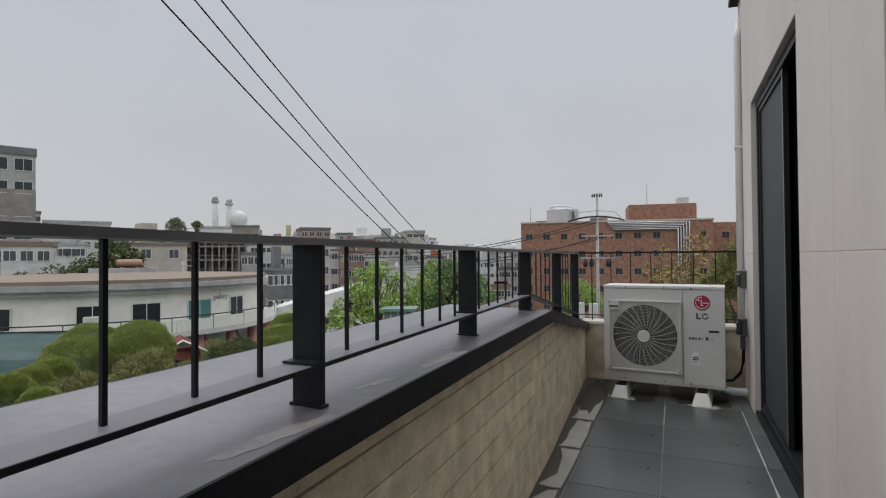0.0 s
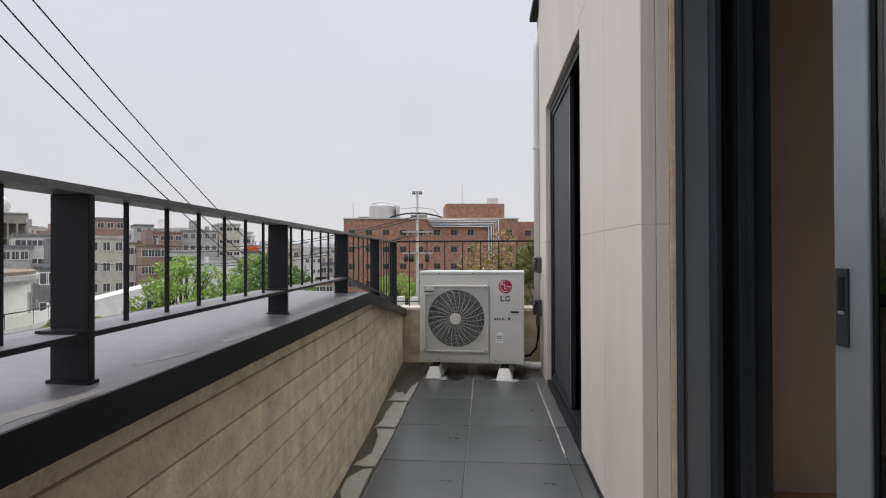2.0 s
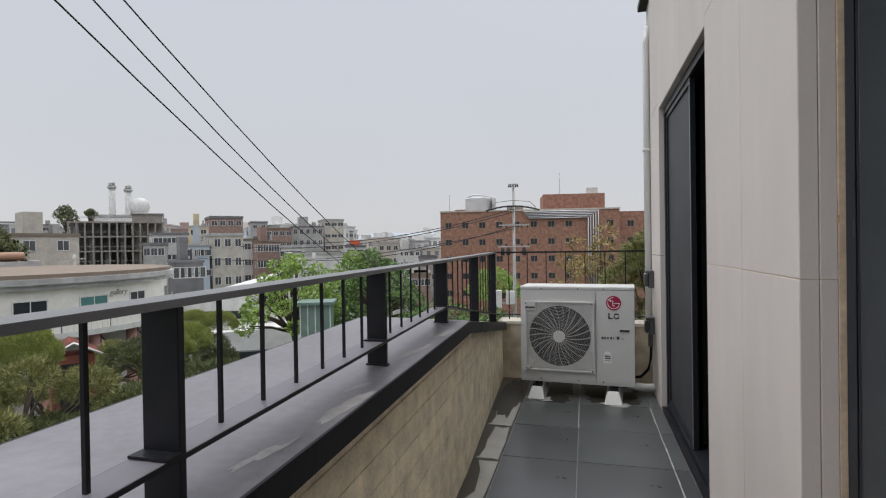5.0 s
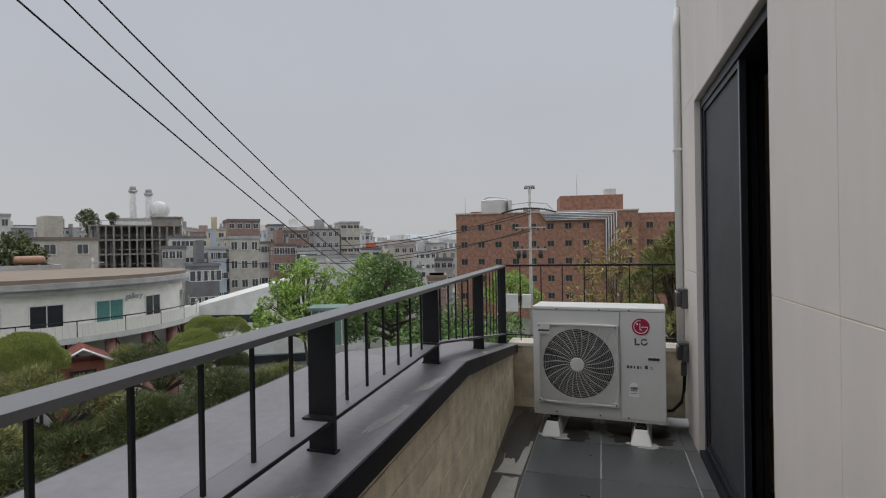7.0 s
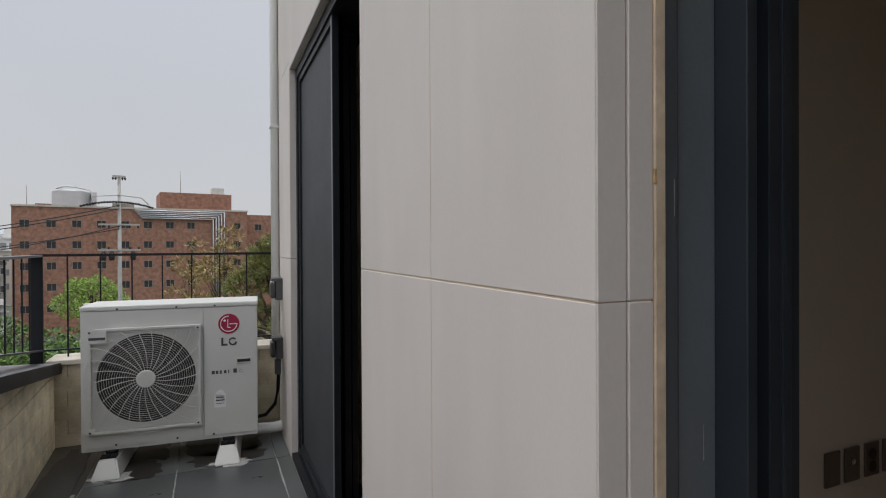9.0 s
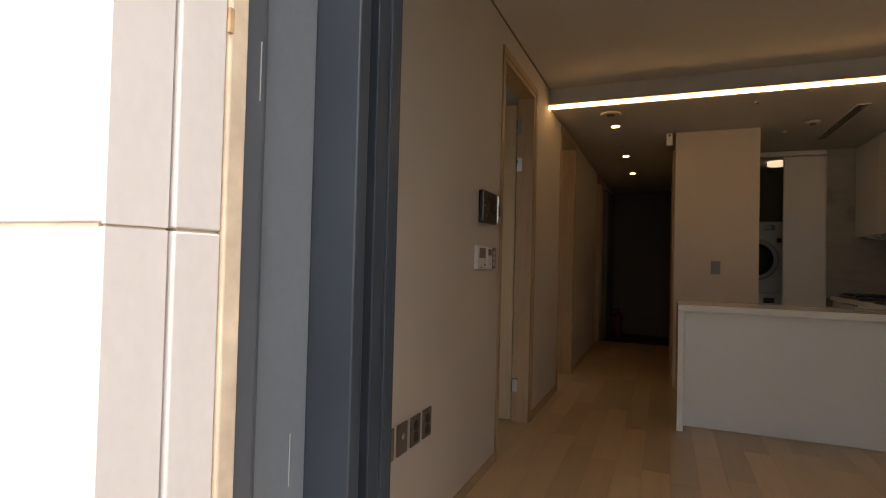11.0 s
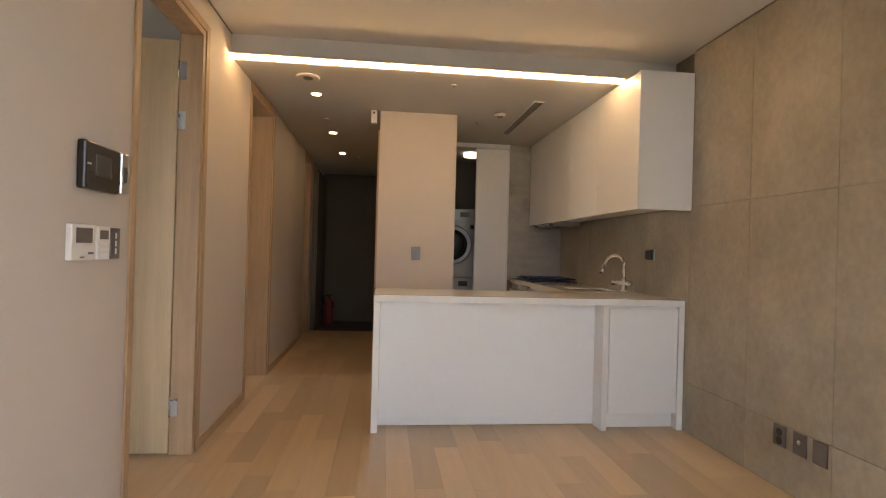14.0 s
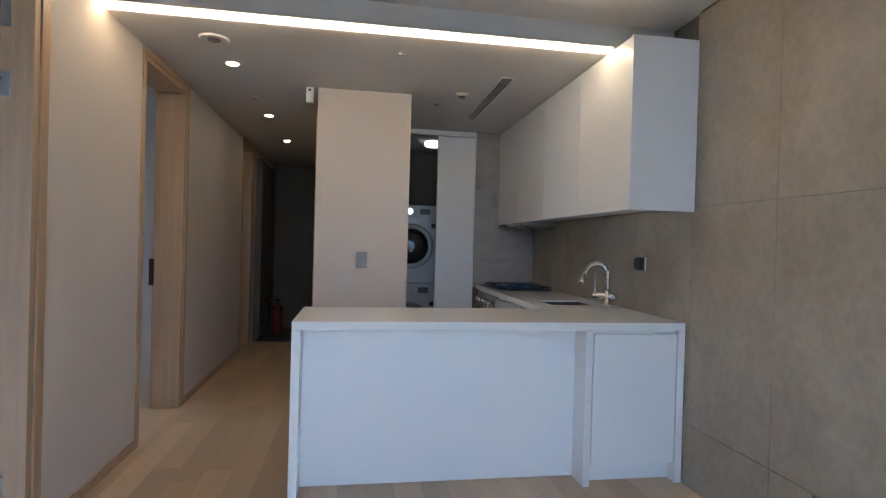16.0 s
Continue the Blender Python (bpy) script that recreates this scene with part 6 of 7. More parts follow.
# round clipped topiary domes
for i, (b, d, topz, r) in enumerate(((59.0, 19.1, -0.79, 0.87), (60.1, 17.1, -0.91, 0.89), (54.7, 18.5, -0.89, 1.01), (57.1, 20.0, -1.07, 0.57), (63.4, 15.6, -1.32, 0.54), (61.8, 16.0, -1.25, 0.49), (64.9, 15.0, -1.36, 0.49), (63.3, 13.6, -1.49, 0.42), (61.8, 13.1, -1.63, 0.34), (40.9, 22.0, -1.03, 0.70), (38.7, 23.5, -1.28, 0.80), (41.7, 20.0, -1.25, 0.85), (55.1, 16.5, -0.52, 0.88), (42.6, 18.0, -1.41, 0.50))):
    H = topz - GROUND_Z
    tree("topiary_tree", "round clipped bright green topiary tree", far(b, d, GROUND_Z), H, 0.16, [(0, 0, H - r * 0.72, r * 0.88, r * 0.72)], 7000, 0.062, TOPIARY, 70 + i, True, False, 0.5, 0.86)
# dark conifers on the skyline
for b, d, topz, sp in ((50.3, 160, 12.6, 2.2), (48.45, 160, 12.3, 1.1), (55.6, 66, 3.9, 1.9), (58.0, 64, 1.6, 1.6), (60.3, 62, 0.6, 1.8), (62.5, 60, 0.2, 1.8), (53.6, 76, 1.6, 2.0)):
    H = topz - GROUND_Z
    tree("conifer", "dark conifer on the town skyline", far(b, d, GROUND_Z), H, 0.3, crown(rn, 11, sp, H - sp * 2.2, H - 0.6, sp * 0.5), 1800, 0.16 * sp + 0.1, NEEDLE, int(b * 10))
# shrubs that fill the gardens
P = []
rg = np.random.default_rng(5)
for k in range(170):
    b, d = rn.uniform(8, 78), rn.uniform(9, 60)
    p = far(b, d, GROUND_Z)
    r = rn.uniform(0.8, 2.0)
    n = 60
    dd = rg.normal(size=(n, 3))
    dd /= np.linalg.norm(dd, axis=1)[:, None]
    dd[:, 2] = np.abs(dd[:, 2])
    P.append(np.array([p.x, p.y, GROUND_Z]) + dd * np.array([r, r, r * 1.8]))
P = np.concatenate(P)
v, f = leaves(P, np.tile([[0, 0, 1.0]], (len(P), 1)), 0.55, rg, 0.7)
me = bpy.data.meshes.new("garden_shrubs")
me.from_pydata(v.tolist(), [], f.tolist())
me.materials.append(LEAF2)
tagged(new("garden_shrubs", me), "dense green shrubs filling the gardens below", "shrubs", "", "stuff")


# ---- doors of the hall ----
def lining(d, depth, name):
    """Oak jambs, head and casing strips of an opening in the left wall."""
    t = thing(name, "pale oak door lining and casing", "door frame", ((d[0] + d[1]) / 2, LY, FZ), 0, "oak door frames")
    ox, oy = (d[0] + d[1]) / 2, LY
    a, b = d[0] - ox, d[1] - ox
    top = DTOP - FZ
    part("jamb", boxes((b - 0.04, b - 0.002, -0.006, depth, 0, top), bevel=0.002), OAK, t)
    part("jamb", boxes((a + 0.002, a + 0.03, -0.006, depth, 0, top), bevel=0.002), OAK, t)
    part("head", boxes((a + 0.03, b - 0.04, -0.006, depth, top - 0.035, top - 0.002), bevel=0.002), OAK, t)
    part("casing", boxes((b + 0.002, b + 0.06, -0.012, -0.001, 0, top + 0.045), bevel=0.002), OAK, t)
    part("casing", boxes((a - 0.03, a - 0.002, -0.012, -0.001, 0, top + 0.045), bevel=0.002), OAK, t)
    part("casing", boxes((a - 0.002, b + 0.002, -0.0115, -0.001, top, top + 0.045), bevel=0.002), OAK, t)
    return t


l1 = lining(D1, 0.118, "door_frame")
l2 = lining(D2, 0.2, "door_frame")
l3 = lining(D3, 0.15, "door_frame")
part("strike_plate", boxes((D2[1] - (D2[0] + D2[1]) / 2 - 0.044, D2[1] - (D2[0] + D2[1]) / 2 - 0.0395, 0.19, 0.225, 0.93, 1.13), bevel=0.001), BLACK_PL, l2, "dark metal strike plate")
OAK_PALE = material("light_oak_door", (0.56, 0.43, 0.26), 0.45, vary=0.1, scale=2, fine=18, bump=0.04, stretch=(9, 9, 0.4))


def leaf(name, label, at, turn, width, height=2.34):
    t = thing(name, label, "door", at, turn, "oak doors")
    part("panel", boxes((0, width, -0.04, 0, 0.012, height), bevel=0.003), OAK_PALE, t)
    for z in (0.22, 1.84, 2.12):
        hg = part("hinge", boxes((-0.046, -0.002, -0.0038, 0.0015, z, z + 0.1), bevel=0.0008), STEEL, t, "brushed steel hinge")
        bm = bmesh.new()
        lathe(bm, [(0.006, z - 0.003), (0.006, z + 0.103)], 8, "z", (-0.004, 0.005, 0))
        part("hinge_pin", bm, CHROME, hg)
    return t


leaf("oak_door", "light oak door standing wide open", (3.616, LY + 0.124, FZ), 90, 0.78)
leaf("oak_door", "light oak door standing open into the bedroom", (D2[0] + 0.035, LY + 0.29, FZ), 92, 0.74)
d3 = thing("entry_side_door", "closed oak door at the end of the hall", "door", ((D3[0] + D3[1]) / 2, LY + 0.1, FZ))
part("panel", boxes((-0.23, 0.23, 0, 0.04, 0.01, 2.35), bevel=0.003), OAK, d3)
part("lock", boxes((-0.2, -0.16, -0.012, 0.0, 0.95, 1.12), bevel=0.003), BLACK_PL, d3)

# skirting
for i, (a, b) in enumerate(((0.455, D1[0] - 0.032), (D1[1] + 0.062, D2[0] - 0.032), (D2[1] + 0.062, D3[0] - 0.032))):
    tagged(new("baseboard", mesh_of("baseboard", boxes((a, b, LY - 0.01, LY - 0.0005, FZ, FZ + 0.055), bevel=0.0015), OAK)), "low oak skirting board", "baseboard", "", "structure")
tagged(new("baseboard", mesh_of("baseboard", boxes((PX + 0.05, 8.24, PY1 + 0.0005, PY1 + 0.01, FZ, FZ + 0.055)), OAK)), "low oak skirting board", "baseboard", "", "structure")
# oak edge of the sliding door on the hall's core wall
tagged(new("trim", mesh_of("trim", boxes((5.55, 6.4, PY1 + 0.001, PY1 + 0.02, FZ, 2.35), bevel=0.002), OAK)), "oak sliding door panel on the hall wall", "trim", "", "structure")
# dark strips along the walls that paint the ceiling's shadow line
tagged(new("trim", mesh_of("trim", boxes((0.455, BEAM - 0.001, LY - 0.008, LY - 0.0005, CZ - 0.007, CZ - 0.001), (0.455, 3.89, RY + 0.0005, RY + 0.008, CZ - 0.007, CZ - 0.001)), BROWN_PL)), "dark strip painted as the shadow gap under the ceiling", "trim", "", "structure")

# ---- kitchen ----
isl = thing("kitchen_island", "white lacquered kitchen island with quartz waterfall ends", "kitchen island", (3.945, 0.223, FZ))
W = 2.137
part("end_panel", boxes((0, 0.6, W - 0.042, W, 0, 0.85), bevel=0.0015), QUARTZ, isl)
part("front_panel", boxes((0.145, 0.165, 0.588, W - 0.043, 0.004, 0.85)), LACQ, isl)
part("end_panel", boxes((0, 0.6, 0.547, 0.587, 0, 0.85), bevel=0.0015), QUARTZ, isl)
part("cabinet_door", boxes((0.003, 0.022, 0.05, 0.539, 0.116, 0.832), bevel=0.0015), LACQ, isl)
part("carcass", boxes((0.032, 0.58, 0.044, 0.546, 0.11, 0.845)), LACQ, isl)
part("end_panel", boxes((0, 0.6, 0.003, 0.043, 0, 0.85), bevel=0.0015), QUARTZ, isl)
part("kickboard", boxes((0.07, 0.09, 0.043, 0.547, 0.004, 0.11)), LACQ, isl)
part("worktop", boxes((0, 0.615, 0.003, W, 0.851, 0.895), bevel=0.002), QUARTZ, isl)

wt_ = thing("worktop", "white quartz worktop with an undermounted sink cut-out", "worktop", (4.565, RY + 0.003, 0.88))
part("slab", boxes((0.0, 0.215, 0, 0.6, 0.033, 0.045), (0.215, 0.535, 0, 0.125, 0.033, 0.045), (0.215, 0.535, 0.47, 0.6, 0.033, 0.045), (0.535, 2.03, 0, 0.6, 0.033, 0.045)), QUARTZ, wt_)
part("front_edge", boxes((0.0, 2.03, 0.58, 0.6, 0.0, 0.0328)), QUARTZ, wt_)
part("substrate", boxes((0.6, 2.03, 0.0, 0.579, 0.0, 0.0328), (0.0, 0.15, 0.0, 0.579, 0.0, 0.0328)), LACQ, wt_)
snk = thing("kitchen_sink", "stainless steel undermount kitchen sink", "sink", (4.94, 0.52, 0.72))
bm = boxes((-0.165, -0.16, -0.175, 0.175, 0, 0.192), (0.16, 0.165, -0.175, 0.175, 0, 0.192), (-0.16, 0.16, -0.175, -0.17, 0, 0.192), (-0.16, 0.16, 0.17, 0.175, 0, 0.192), (-0.16, 0.16, -0.17, 0.17, 0, 0.005))
part("bowl", bm, SINKSTEEL, snk)
bm = bmesh.new()
lathe(bm, [(0.04, 0.005), (0.045, 0.009), (0.03, 0.01)], 16)
part("drain", bm, CHROME, snk)


def base_cabinet(x0, x1):
    t = thing("base_cabinet", "white lacquered base cabinet under the worktop", "kitchen cabinet", ((x0 + x1) / 2, RY + 0.003, FZ), 0, "base cabinets")
    h = (x1 - x0) / 2
    ch = 0.66 if x0 < 5 else 0.848
    part("body", boxes((-h + 0.001, h - 0.001, 0.0, 0.56, 0.1, ch)), LACQ, t)
    part("door", boxes((-h + 0.002, h - 0.002, 0.565, 0.584, 0.105, 0.825), bevel=0.0015), LACQ, t)
    part("kickboard", boxes((-h + 0.001, h - 0.001, 0.5, 0.515, 0.0, 0.1)), LACQ, t)


base_cabinet(4.567, 5.22)
base_cabinet(5.222, 5.88)
ov = thing("gas_oven", "steel-fronted oven with round control knobs", "oven", (6.22, RY + 0.003, FZ))
part("body", boxes((-0.338, 0.338, 0, 0.56, 0.1, 0.846)), STEEL, ov)
part("front", boxes((-0.33, 0.33, 0.565, 0.585, 0.12, 0.68), bevel=0.003), BLACK_PL, ov)
part("control_panel", boxes((-0.33, 0.33, 0.565, 0.59, 0.69, 0.84), bevel=0.003), STEEL, ov)
for k in range(5):
    bm = bmesh.new()
    lathe(bm, [(0.024, 0.59), (0.022, 0.625), (0.018, 0.63)], 14, "y", (-0.24 + 0.12 * k, 0, 0.765))
    part("knob", bm, CHROME, ov)
hob = thing("gas_hob", "gas hob still under crumpled blue protective film", "hob", (6.2, 0.52, 0.925))
part("plate", boxes((-0.3, 0.3, -0.25, 0.25, 0, 0.012), bevel=0.004), BLACK_PL, hob)
for x, y in ((-0.16, -0.11), (0.16, -0.11), (-0.16, 0.12), (0.16, 0.12)):
    bm = bmesh.new()
    lathe(bm, [(0.05, 0.012), (0.045, 0.028), (0.02, 0.032)], 16, "z", (x, y, 0))
    part("burner", bm, STEEL, hob)
bm = bmesh.new()
G = 22
gv = [[bm.verts.new((-0.3 + 0.6 * i / G, -0.26 + 0.52 * j / G, 0.036 + 0.014 * noise.noise(Vector((i * 0.6, j * 0.6, 3))) - (0.014 if i in (0, G) or j in (0, G) else 0))) for j in range(G + 1)] for i in range(G + 1)]
for i in range(G):
    for j in range(G):
        bm.faces.new((gv[i][j], gv[i + 1][j], gv[i + 1][j + 1], gv[i][j + 1]))
part("film", bm, BLUEFILM, hob, "crumpled dark blue protective film")

fau = thing("kitchen_faucet", "chrome gooseneck kitchen faucet with a pull-out head", "faucet", (4.79, 0.275, 0.925), 60)
bm = bmesh.new()
lathe(bm, [(0.027, 0), (0.027, 0.012), (0.024, 0.016), (0.024, 0.1), (0.0165, 0.104)], 18)
part("base", bm, CHROME, fau)
bm = bmesh.new()
pts = [(0, 0, 0.1), (0, 0, 0.2)] + [(0.075 - 0.075 * math.cos(a), 0, 0.22 + 0.078 * math.sin(a)) for a in (math.pi * k / 12 for k in range(1, 11))] + [(0.172, 0, 0.2)]
tube(bm, pts, 0.0155, 12)
part("neck", bm, CHROME, fau)
bm = bmesh.new()
tube(bm, [(0.168, 0, 0.208), (0.176, 0, 0.185), (0.192, 0, 0.145)], [0.0135, 0.019, 0.021], 12)
part("spray_head", bm, CHROME, fau)
bm = bmesh.new()
tube(bm, [(-0.072, 0, 0.068), (-0.06, 0, 0.068), (0.098, 0, 0.068), (0.104, 0, 0.068)], [0.012, 0.023, 0.023, 0.016], 14)
tube(bm, [(0.085, 0, 0.07), (0.088, 0, 0.165)], 0.0075, 8)
part("lever", bm, CHROME, fau)

up = thing("wall_cabinet", "white lacquered wall cabinet over the worktop", "kitchen cabinet", (3.9, RY + 0.004, 1.544))
L_ = KX - 3.9 - 0.004
part("end_panel", boxes((0, 0.02, 0, 0.388, 0, 0.942), bevel=0.001), LACQ, up)
part("body", boxes((0.021, L_, 0, 0.365, 0.03, 0.94)), LACQ, up)
for k in range(4):
    a = 0.0215 + (L_ - 0.021) * k / 4
    part("door", boxes((a, a + (L_ - 0.021) / 4 - 0.0025, 0.368, 0.388, 0.0, 0.918), bevel=0.001), LACQ, up)
part("filler", boxes((0.021, L_, 0.355, 0.38, 0.921, 0.942)), LACQ, up)
hd = thing("range_hood", "slim built-in steel range hood under the cabinet", "range hood", (6.2, RY + 0.03, 1.574))
part("hood_body", boxes((-0.3, 0.3, 0, 0.32, -0.055, -0.002), bevel=0.004), STEEL, hd)
part("slide_out", boxes((-0.3, 0.3, 0.322, 0.36, -0.04, -0.012), bevel=0.003), STEEL, hd)

# laundry closet
pn = thing("laundry_sliding_door", "white sliding closet door, pushed half open", "sliding door", (KX + 0.03, 1.06, FZ))
part("panel", boxes((-0.015, 0.015, -0.19, 0.19, 0, 2.40), bevel=0.002), LACQ, pn)
part("edge_profile", boxes((-0.018, 0.018, 0.191, 0.197, 0, 2.40)), WHITE_PL, pn)
tagged(new("trim", mesh_of("trim", boxes((KX + 0.006, KX + 0.06, 0.861, 0.868, FZ, KCZ - 0.001), (KX + 0.006, KX + 0.06, 0.868, 1.659, 2.44, KCZ - 0.001)), LACQ)), "white closet door frame", "trim", "", "structure")
WM = material("white_enamel", (0.45, 0.46, 0.48), 0.3, vary=0.02, bump=0.01)
RINGM = material("grey_door_ring", (0.22, 0.225, 0.235), 0.4, 0.4, vary=0.04)
DARKDOOR = material("smoky_door_glass", (0.02, 0.022, 0.025), 0.05, bump=0)


def machine(name, label, z):
    t = thing(name, label, "washing machine", (6.98, 1.475, z), 0, "stacked laundry machines")
    part("body", boxes((0, 0.6, -0.3, 0.3, 0, 0.845), bevel=0.012), WM, t)
    part("control_panel", boxes((-0.012, 0.0, -0.295, 0.295, 0.71, 0.835), bevel=0.003), WM, t)
    part("display", boxes((-0.015, -0.011, -0.2, -0.09, 0.745, 0.805)), BLACK_PL, t)
    bm = bmesh.new()
    lathe(bm, [(0.035, -0.04), (0.038, -0.012)], 20, "x", (0, 0.02, 0.775))
    part("dial", bm, CHROME, t)
    bm = bmesh.new()
    lathe(bm, [(0.19, -0.012), (0.225, -0.03), (0.245, -0.02), (0.245, 0.001)], 36, "x", (0, 0, 0.4))
    dr = part("door_ring", bm, RINGM, t, "silver porthole rim")
    bm = bmesh.new()
    lathe(bm, [(0.19, -0.014), (0.12, -0.03), (0.04, -0.036)], 32, "x", (0, 0, 0.4))
    part("porthole", bm, DARKDOOR, dr)
    part("badge", boxes((-0.004, 0.001, -0.27, -0.22, 0.6, 0.65)), BLACK_PL, t)


machine("washing_machine", "white front-loading washing machine in the closet", FZ + 0.02)
machine("tumble_dryer", "white tumble dryer stacked on a washing machine", FZ + 0.87)

# ---- ceiling fittings ----
led = thing("led_strip_light", "glowing warm LED strip along the ceiling step", "light", (BEAM, 1.985, 2.468))
# lip added over the diffuser to keep its light off the ceiling
part("profile", boxes((-0.045, -0.001, -1.372, 1.372, 0.0285, 0.033)), CEIL, led)
part("diffuser", boxes((-0.02, -0.0005, -1.372, 1.372, 0.0, 0.028), bevel=0.003), LED, led)


def downlight(x, y, mat, r=0.033):
    t = thing("recessed_downlight", "small round recessed ceiling downlight, switched on", "light", (x, y, KCZ), 0, "hall downlights")
    bm = bmesh.new()
    lathe(bm, [(r + 0.014, -0.001), (r + 0.012, -0.008), (r, -0.006), (r, -0.001)], 24)
    part("trim_ring", bm, WHITE_PL, t)
    bm = bmesh.new()
    lathe(bm, [(r - 0.001, -0.0095), (r - 0.001, -0.0015)], 20)
    part("lens", bm, mat, t)


for x, y in ((4.95, 2.895), (6.42, 2.895), (7.68, 2.89)):
    downlight(x, y, LAMP)
cl = thing("closet_ceiling_lamp", "round glowing ceiling lamp in the laundry closet", "light", (7.25, 1.22, KCZ))
bm = bmesh.new()
lathe(bm, [(0.10, -0.001), (0.10, -0.045), (0.085, -0.055)], 24)
part("shade", bm, LAMP2, cl)


def disc(name, label, cat, x, y, r, h, mat):
    t = thing(name, label, cat, (x, y, KCZ))
    bm = bmesh.new()
    lathe(bm, [(r, -0.001), (r, -h * 0.6), (r * 0.8, -h), (r * 0.75, -h * 0.8)], 28)
    part("cover", bm, CEIL, t)
    bm = bmesh.new()
    lathe(bm, [(r * 0.45, -h * 0.79), (r * 0.4, -h * 1.15)], 20)
    part("centre", bm, mat, t)


disc("ceiling_speaker", "round white ceiling speaker", "speaker", 4.51, 2.9, 0.085, 0.016, BROWN_PL)
disc("smoke_detector", "round white smoke detector on the ceiling", "detector", 5.26, 1.283, 0.055, 0.03, BROWN_PL)
for x, y in ((4.495, 1.81), (5.79, 2.9), (5.62, 1.43), (8.0, 2.7)):
    disc("sprinkler_head", "small recessed sprinkler head in the ceiling", "sprinkler", x, y, 0.02, 0.012, FASCIA)
vent = thing("linear_vent", "long narrow grey slot vent in the ceiling", "vent", (5.42, 1.05, KCZ))
part("frame", boxes((-0.63, 0.63, -0.045, -0.038, -0.008, -0.001), (-0.63, 0.63, 0.038, 0.045, -0.008, -0.001), (-0.63, -0.623, -0.038, 0.038, -0.008, -0.001), (0.623, 0.63, -0.038, 0.038, -0.008, -0.001)), WHITE_PL, vent)
for k in range(3):
    y = -0.024 + 0.024 * k
    part("slat", boxes((-0.622, 0.622, y - 0.008, y + 0.008, -0.006, -0.0015)), BROWN_PL, vent)
sen = thing("security_sensor", "small white security sensor at the ceiling corner", "sensor", (5.36, 2.40, 2.36))
part("case", boxes((-0.03, 0.02, 0.0, 0.055, 0, 0.12), bevel=0.008), WHITE_PL, sen)
bm = bmesh.new()
lathe(bm, [(0.009, -0.034), (0.009, -0.029)], 12, "x", (0, 0.028, 0.095))
part("lens", bm, BLACK_PL, sen)


# ---- plates on the walls ----
def wall_plate(name, label, cat, at, side, w, h, mat, kind, group=""):
    """A plate on the left wall (side 1), right wall (side -1) or the core wall (side 0)."""
    turn = {1: 180, -1: 0, 0: 90}[side]
    t = thing(name, label, cat, at, turn, group)
    pl_ = part("plate", boxes((-w / 2, w / 2, 0.0005, 0.009, -h / 2, h / 2), bevel=0.003), mat, t)
    if kind == "socket":
        bm = bmesh.new()
        lathe(bm, [(0.021, 0.0085), (0.021, 0.0105), (0.018, 0.0105), (0.016, 0.0095)], 20, "y", (0, 0, 0.018))
        lathe(bm, [(0.021, 0.0085), (0.021, 0.0105), (0.018, 0.0105), (0.016, 0.0095)], 20, "y", (0, 0, -0.026))
        part("outlet_well", bm, BLACK_PL, pl_)
    elif kind == "aerial":
        bm = bmesh.new()
        lathe(bm, [(0.012, 0.0085), (0.012, 0.013), (0.006, 0.014)], 16, "y", (0, 0, 0.01))
        part("jack", bm, CHROME, pl_)
    elif kind == "blank":
        part("insert", boxes((-w / 2 + 0.015, w / 2 - 0.015, 0.0085, 0.0105, -h / 2 + 0.02, h / 2 - 0.02), bevel=0.001), mat, pl_)
    elif kind == "switch":
        for k in range(2):
            z = -0.022 + 0.044 * k
            part("rocker", boxes((-0.02, 0.02, 0.0085, 0.0125, z - 0.02, z + 0.02), bevel=0.002), BROWN_PL, pl_)
    elif kind == "keys":
        for k in range(3):
            z = -0.03 + 0.03 * k
            part("key", boxes((-0.005, 0.005, 0.0085, 0.0115, z - 0.011, z + 0.011), bevel=0.001), WHITE_PL, pl_)
    return t


for x, k in ((1.475, "blank"), (1.585, "aerial"), (1.70, "socket"), (1.81, "socket")):
    wall_plate("wall_socket", "bronze-grey wall plate by the skirting", "socket", (x, LY, 0.527), 1, 0.082, 0.118, BROWN_PL, k, "left wall plates")
for x, k in ((3.04, "socket"), (2.905, "aerial"), (2.78, "blank")):
    wall_plate("wall_socket", "bronze-grey wall plate on stone tiles", "socket", (x, RY, 0.31), -1, 0.086, 0.112, BROWN_PL, k, "right wall plates")
wall_plate("light_switch", "bronze-grey double light switch on cream wall", "switch", (PX, 2.013, 1.193), 0, 0.082, 0.122, BROWN_PL, "switch")
wall_plate("light_switch", "dark grey switch plate with three white keys", "switch", (2.685, LY, 1.217), 1, 0.07, 0.12, BROWN_PL, "keys")
ks = wall_plate("kitchen_socket", "dark square kitchen socket on stone tiles", "socket", (4.445, RY, 1.237), -1, 0.1, 0.085, BLACK_PL, "none")
part("cover", boxes((-0.02, 0.045, 0.0095, 0.03, -0.035, 0.035), bevel=0.006), BLACK_PL, ks)
part("plate_rim", boxes((-0.062, -0.0505, 0.0004, 0.007, -0.045, 0.045), bevel=0.001), WHITE_PL, ks, "pale edge of the wall plate")
th = thing("thermostat", "white room thermostat with a grey display", "thermostat", (2.44, LY, 1.157), 180)
part("case", boxes((-0.075, 0.075, 0.0005, 0.022, 0, 0.125), bevel=0.004), WHITE_PL, th)
part("display", boxes((-0.05, 0.05, 0.0215, 0.023, 0.06, 0.112)), BROWN_PL, th)
part("button_mark", boxes((-0.06, -0.025, 0.0215, 0.0228, 0.02, 0.028)), BROWN_PL, th)
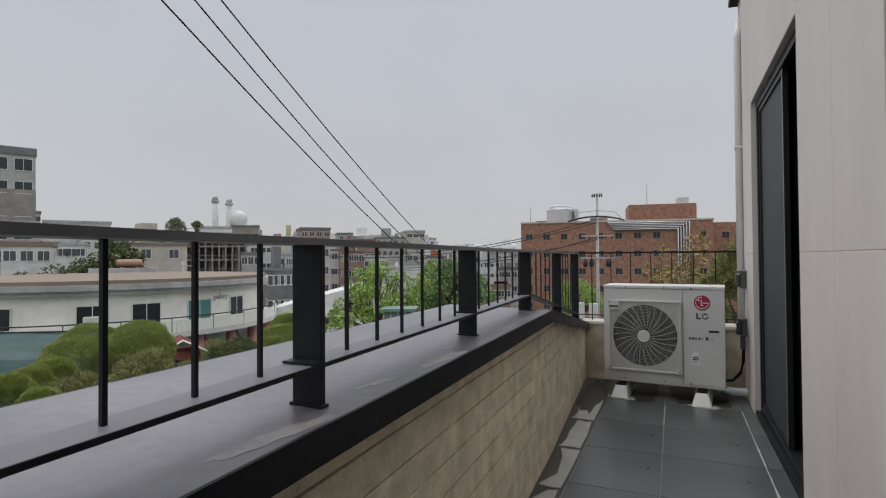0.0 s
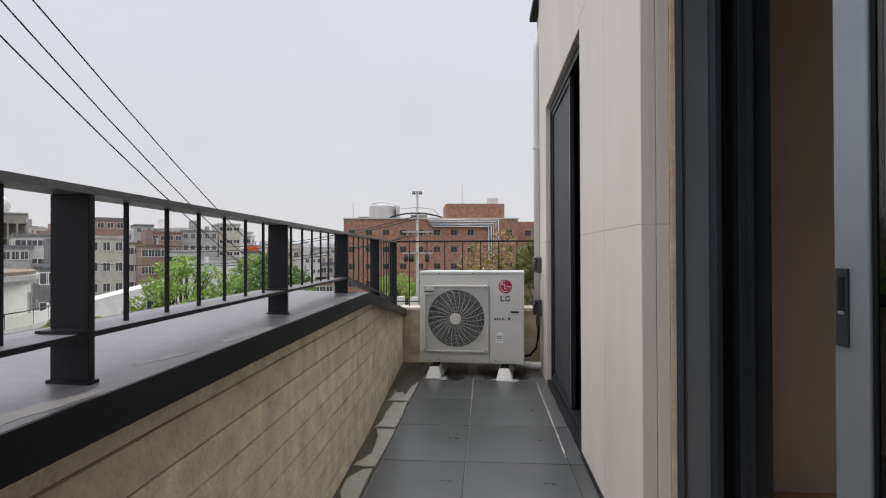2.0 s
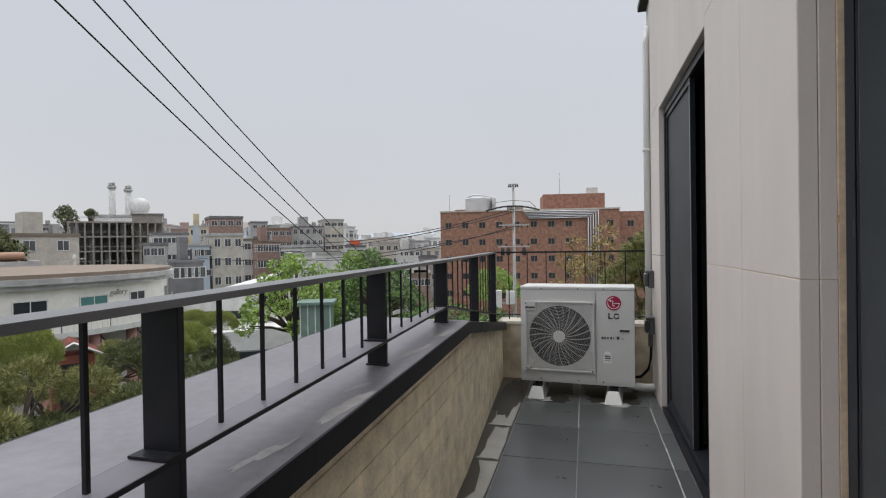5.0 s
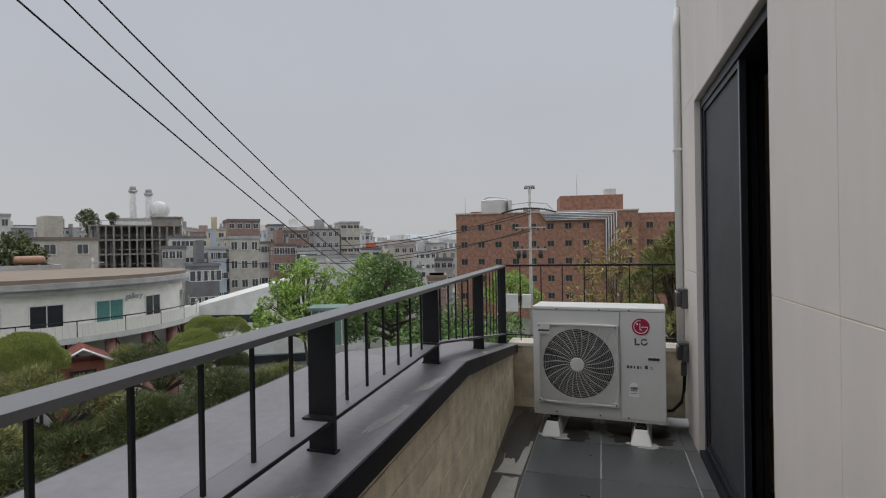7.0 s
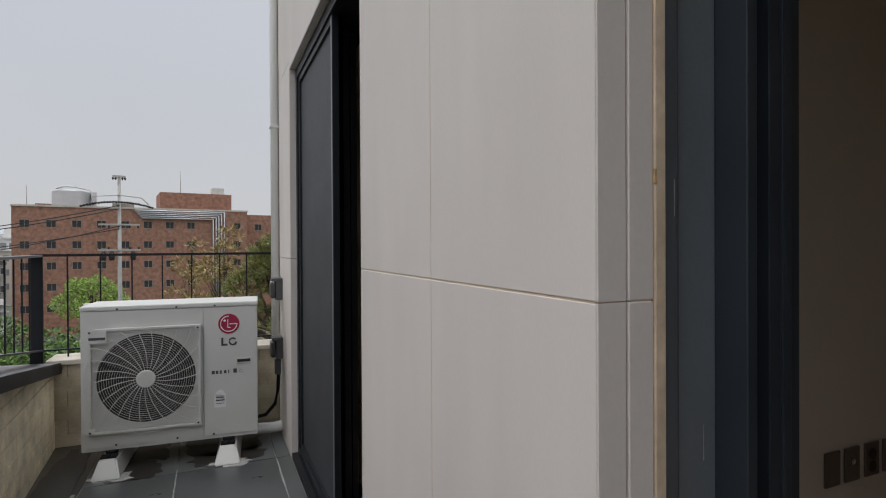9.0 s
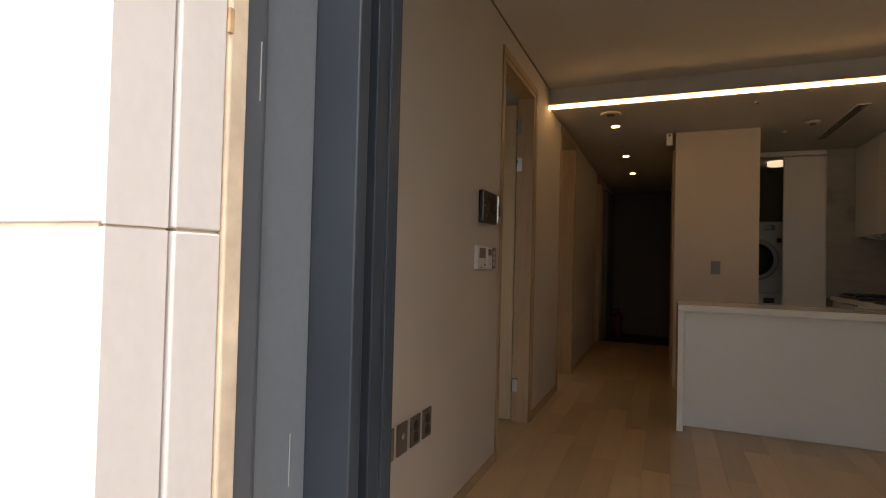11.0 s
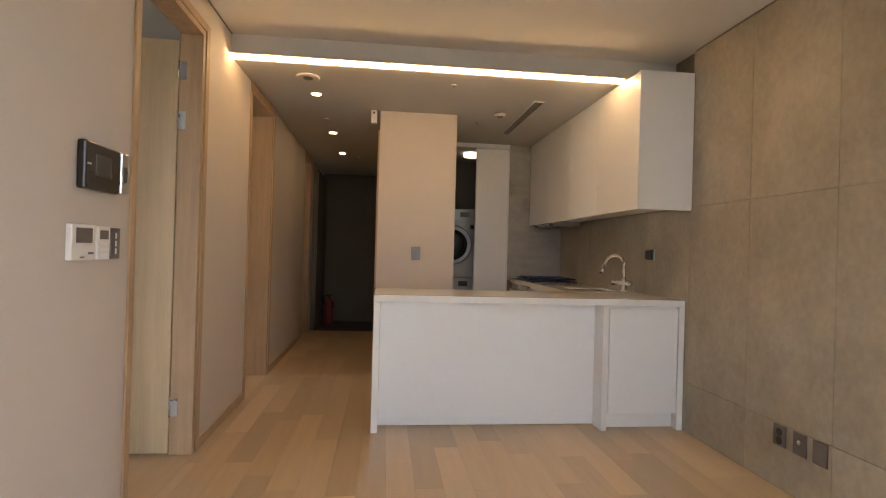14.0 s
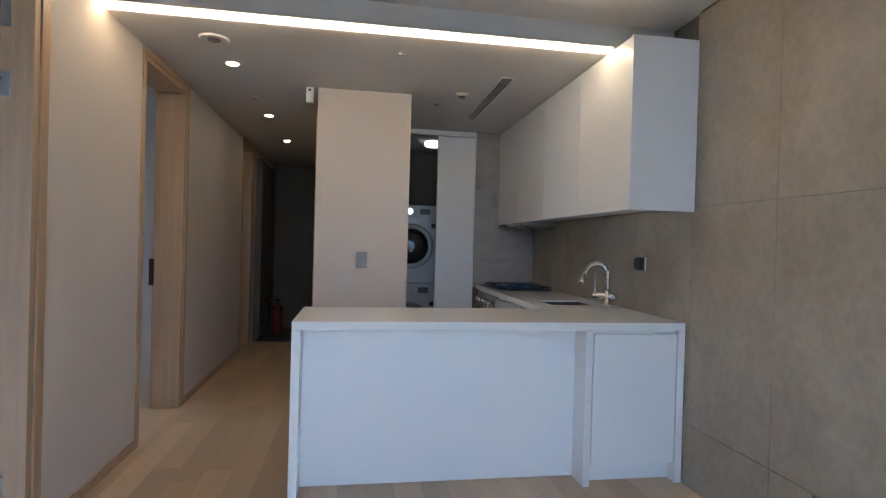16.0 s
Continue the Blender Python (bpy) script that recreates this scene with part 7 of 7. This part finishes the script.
part("brand_bar", boxes((0.0, 0.025, 0.0215, 0.0228, 0.008, 0.013)), CRIMSON, th)
th2 = thing("heating_control", "small white heating control with a display", "thermostat", (2.575, LY, 1.157), 180)
part("case", boxes((-0.045, 0.045, 0.0005, 0.02, 0, 0.122), bevel=0.004), WHITE_PL, th2)
part("display", boxes((-0.03, 0.03, 0.0195, 0.021, 0.075, 0.108)), BROWN_PL, th2)
for k in range(3):
    part("button", boxes((-0.032, 0.032, 0.0195, 0.0222, 0.012 + 0.02 * k, 0.024 + 0.02 * k), bevel=0.001), LABEL, th2)
ic = thing("door_intercom", "black video door intercom with a silver handset strip", "intercom", (2.54, LY, 1.405), 180)
part("case", boxes((-0.115, 0.125, 0.0005, 0.032, 0, 0.17), bevel=0.008), BLACK_PL, ic)
part("screen", boxes((-0.05, 0.06, 0.0315, 0.0335, 0.05, 0.13), bevel=0.0008), DARKDOOR, ic, "dark glossy screen")
part("logo_bar", boxes((0.09, 0.115, 0.0315, 0.033, 0.085, 0.092)), WHITE_PL, ic)
hs_ = part("handset", boxes((-0.17, -0.117, 0.0005, 0.038, 0.004, 0.166), bevel=0.006), STEEL, ic, "silver handset strip")
part("slot", boxes((-0.155, -0.132, 0.0375, 0.0395, 0.05, 0.11)), BLACK_PL, hs_)
fe = thing("fire_extinguisher", "red fire extinguisher standing in the entrance", "fire extinguisher", (9.25, 3.17, FZ - 0.06))
bm = bmesh.new()
lathe(bm, [(0.075, 0.0), (0.08, 0.02), (0.08, 0.36), (0.06, 0.41), (0.025, 0.43), (0.025, 0.46)], 20)
part("cylinder", bm, REDPAINT, fe)
part("valve", boxes((-0.02, 0.02, -0.05, 0.03, 0.46, 0.5), bevel=0.005), BLACK_PL, fe)
bm = bmesh.new()
tube(bm, [(0, 0.03, 0.48), (0.02, 0.1, 0.46), (0.02, 0.11, 0.3), (0.02, 0.1, 0.15)], 0.011, 8)
part("hose", bm, BLACK_PL, fe)
ent = thing("entry_shoe_cabinet", "tall pale entrance cabinet, coloured dark for the dim hall", "cabinet", (9.0, LY + 0.001, FZ - 0.06))
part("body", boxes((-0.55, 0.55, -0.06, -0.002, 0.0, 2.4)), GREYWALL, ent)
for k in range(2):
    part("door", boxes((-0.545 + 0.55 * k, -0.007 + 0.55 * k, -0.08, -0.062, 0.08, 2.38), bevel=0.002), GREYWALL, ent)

# ---- pieces: wall tiles and floorboards ----
XJ = [0.455, 0.92, 1.52, 2.12, 2.72, 3.32, 3.92, 4.52, 5.12, 5.72, 6.32, KX - 0.002]
ZJ = [FZ, 0.37, 1.57, CZ]
for i, (a, b) in enumerate(zip(XJ, XJ[1:])):
    for c, d in zip(ZJ, ZJ[1:]):
        top = min(d, KCZ - 0.001) if b > BEAM else d
        part("tile", boxes((a + 0.0014, b - 0.0014, RY - 0.012, RY, c + 0.0014, top - 0.0014)), TILE, wall_right)
board = {}
rnd = random.Random(9)
BW = 0.146
nrow = int((LY - RY) / BW) + 1
for r in range(nrow):
    y0 = RY + r * BW
    y1 = min(y0 + BW, LY)
    x = 0.455 - rnd.uniform(0.1, 1.1)
    while x < 8.25:
        ln = rnd.choice((0.9, 1.2, 1.2))
        a, b = max(x, 0.455), min(x + ln, 8.255)
        if b - a > 0.05 and y1 - y0 > 0.02:
            part("floorboard", boxes((a + 0.0006, b - 0.0006, y0 + 0.0005, y1 - 0.0005, FZ - 0.008, FZ)), OAK_FLOOR, floor_room)
        x += ln
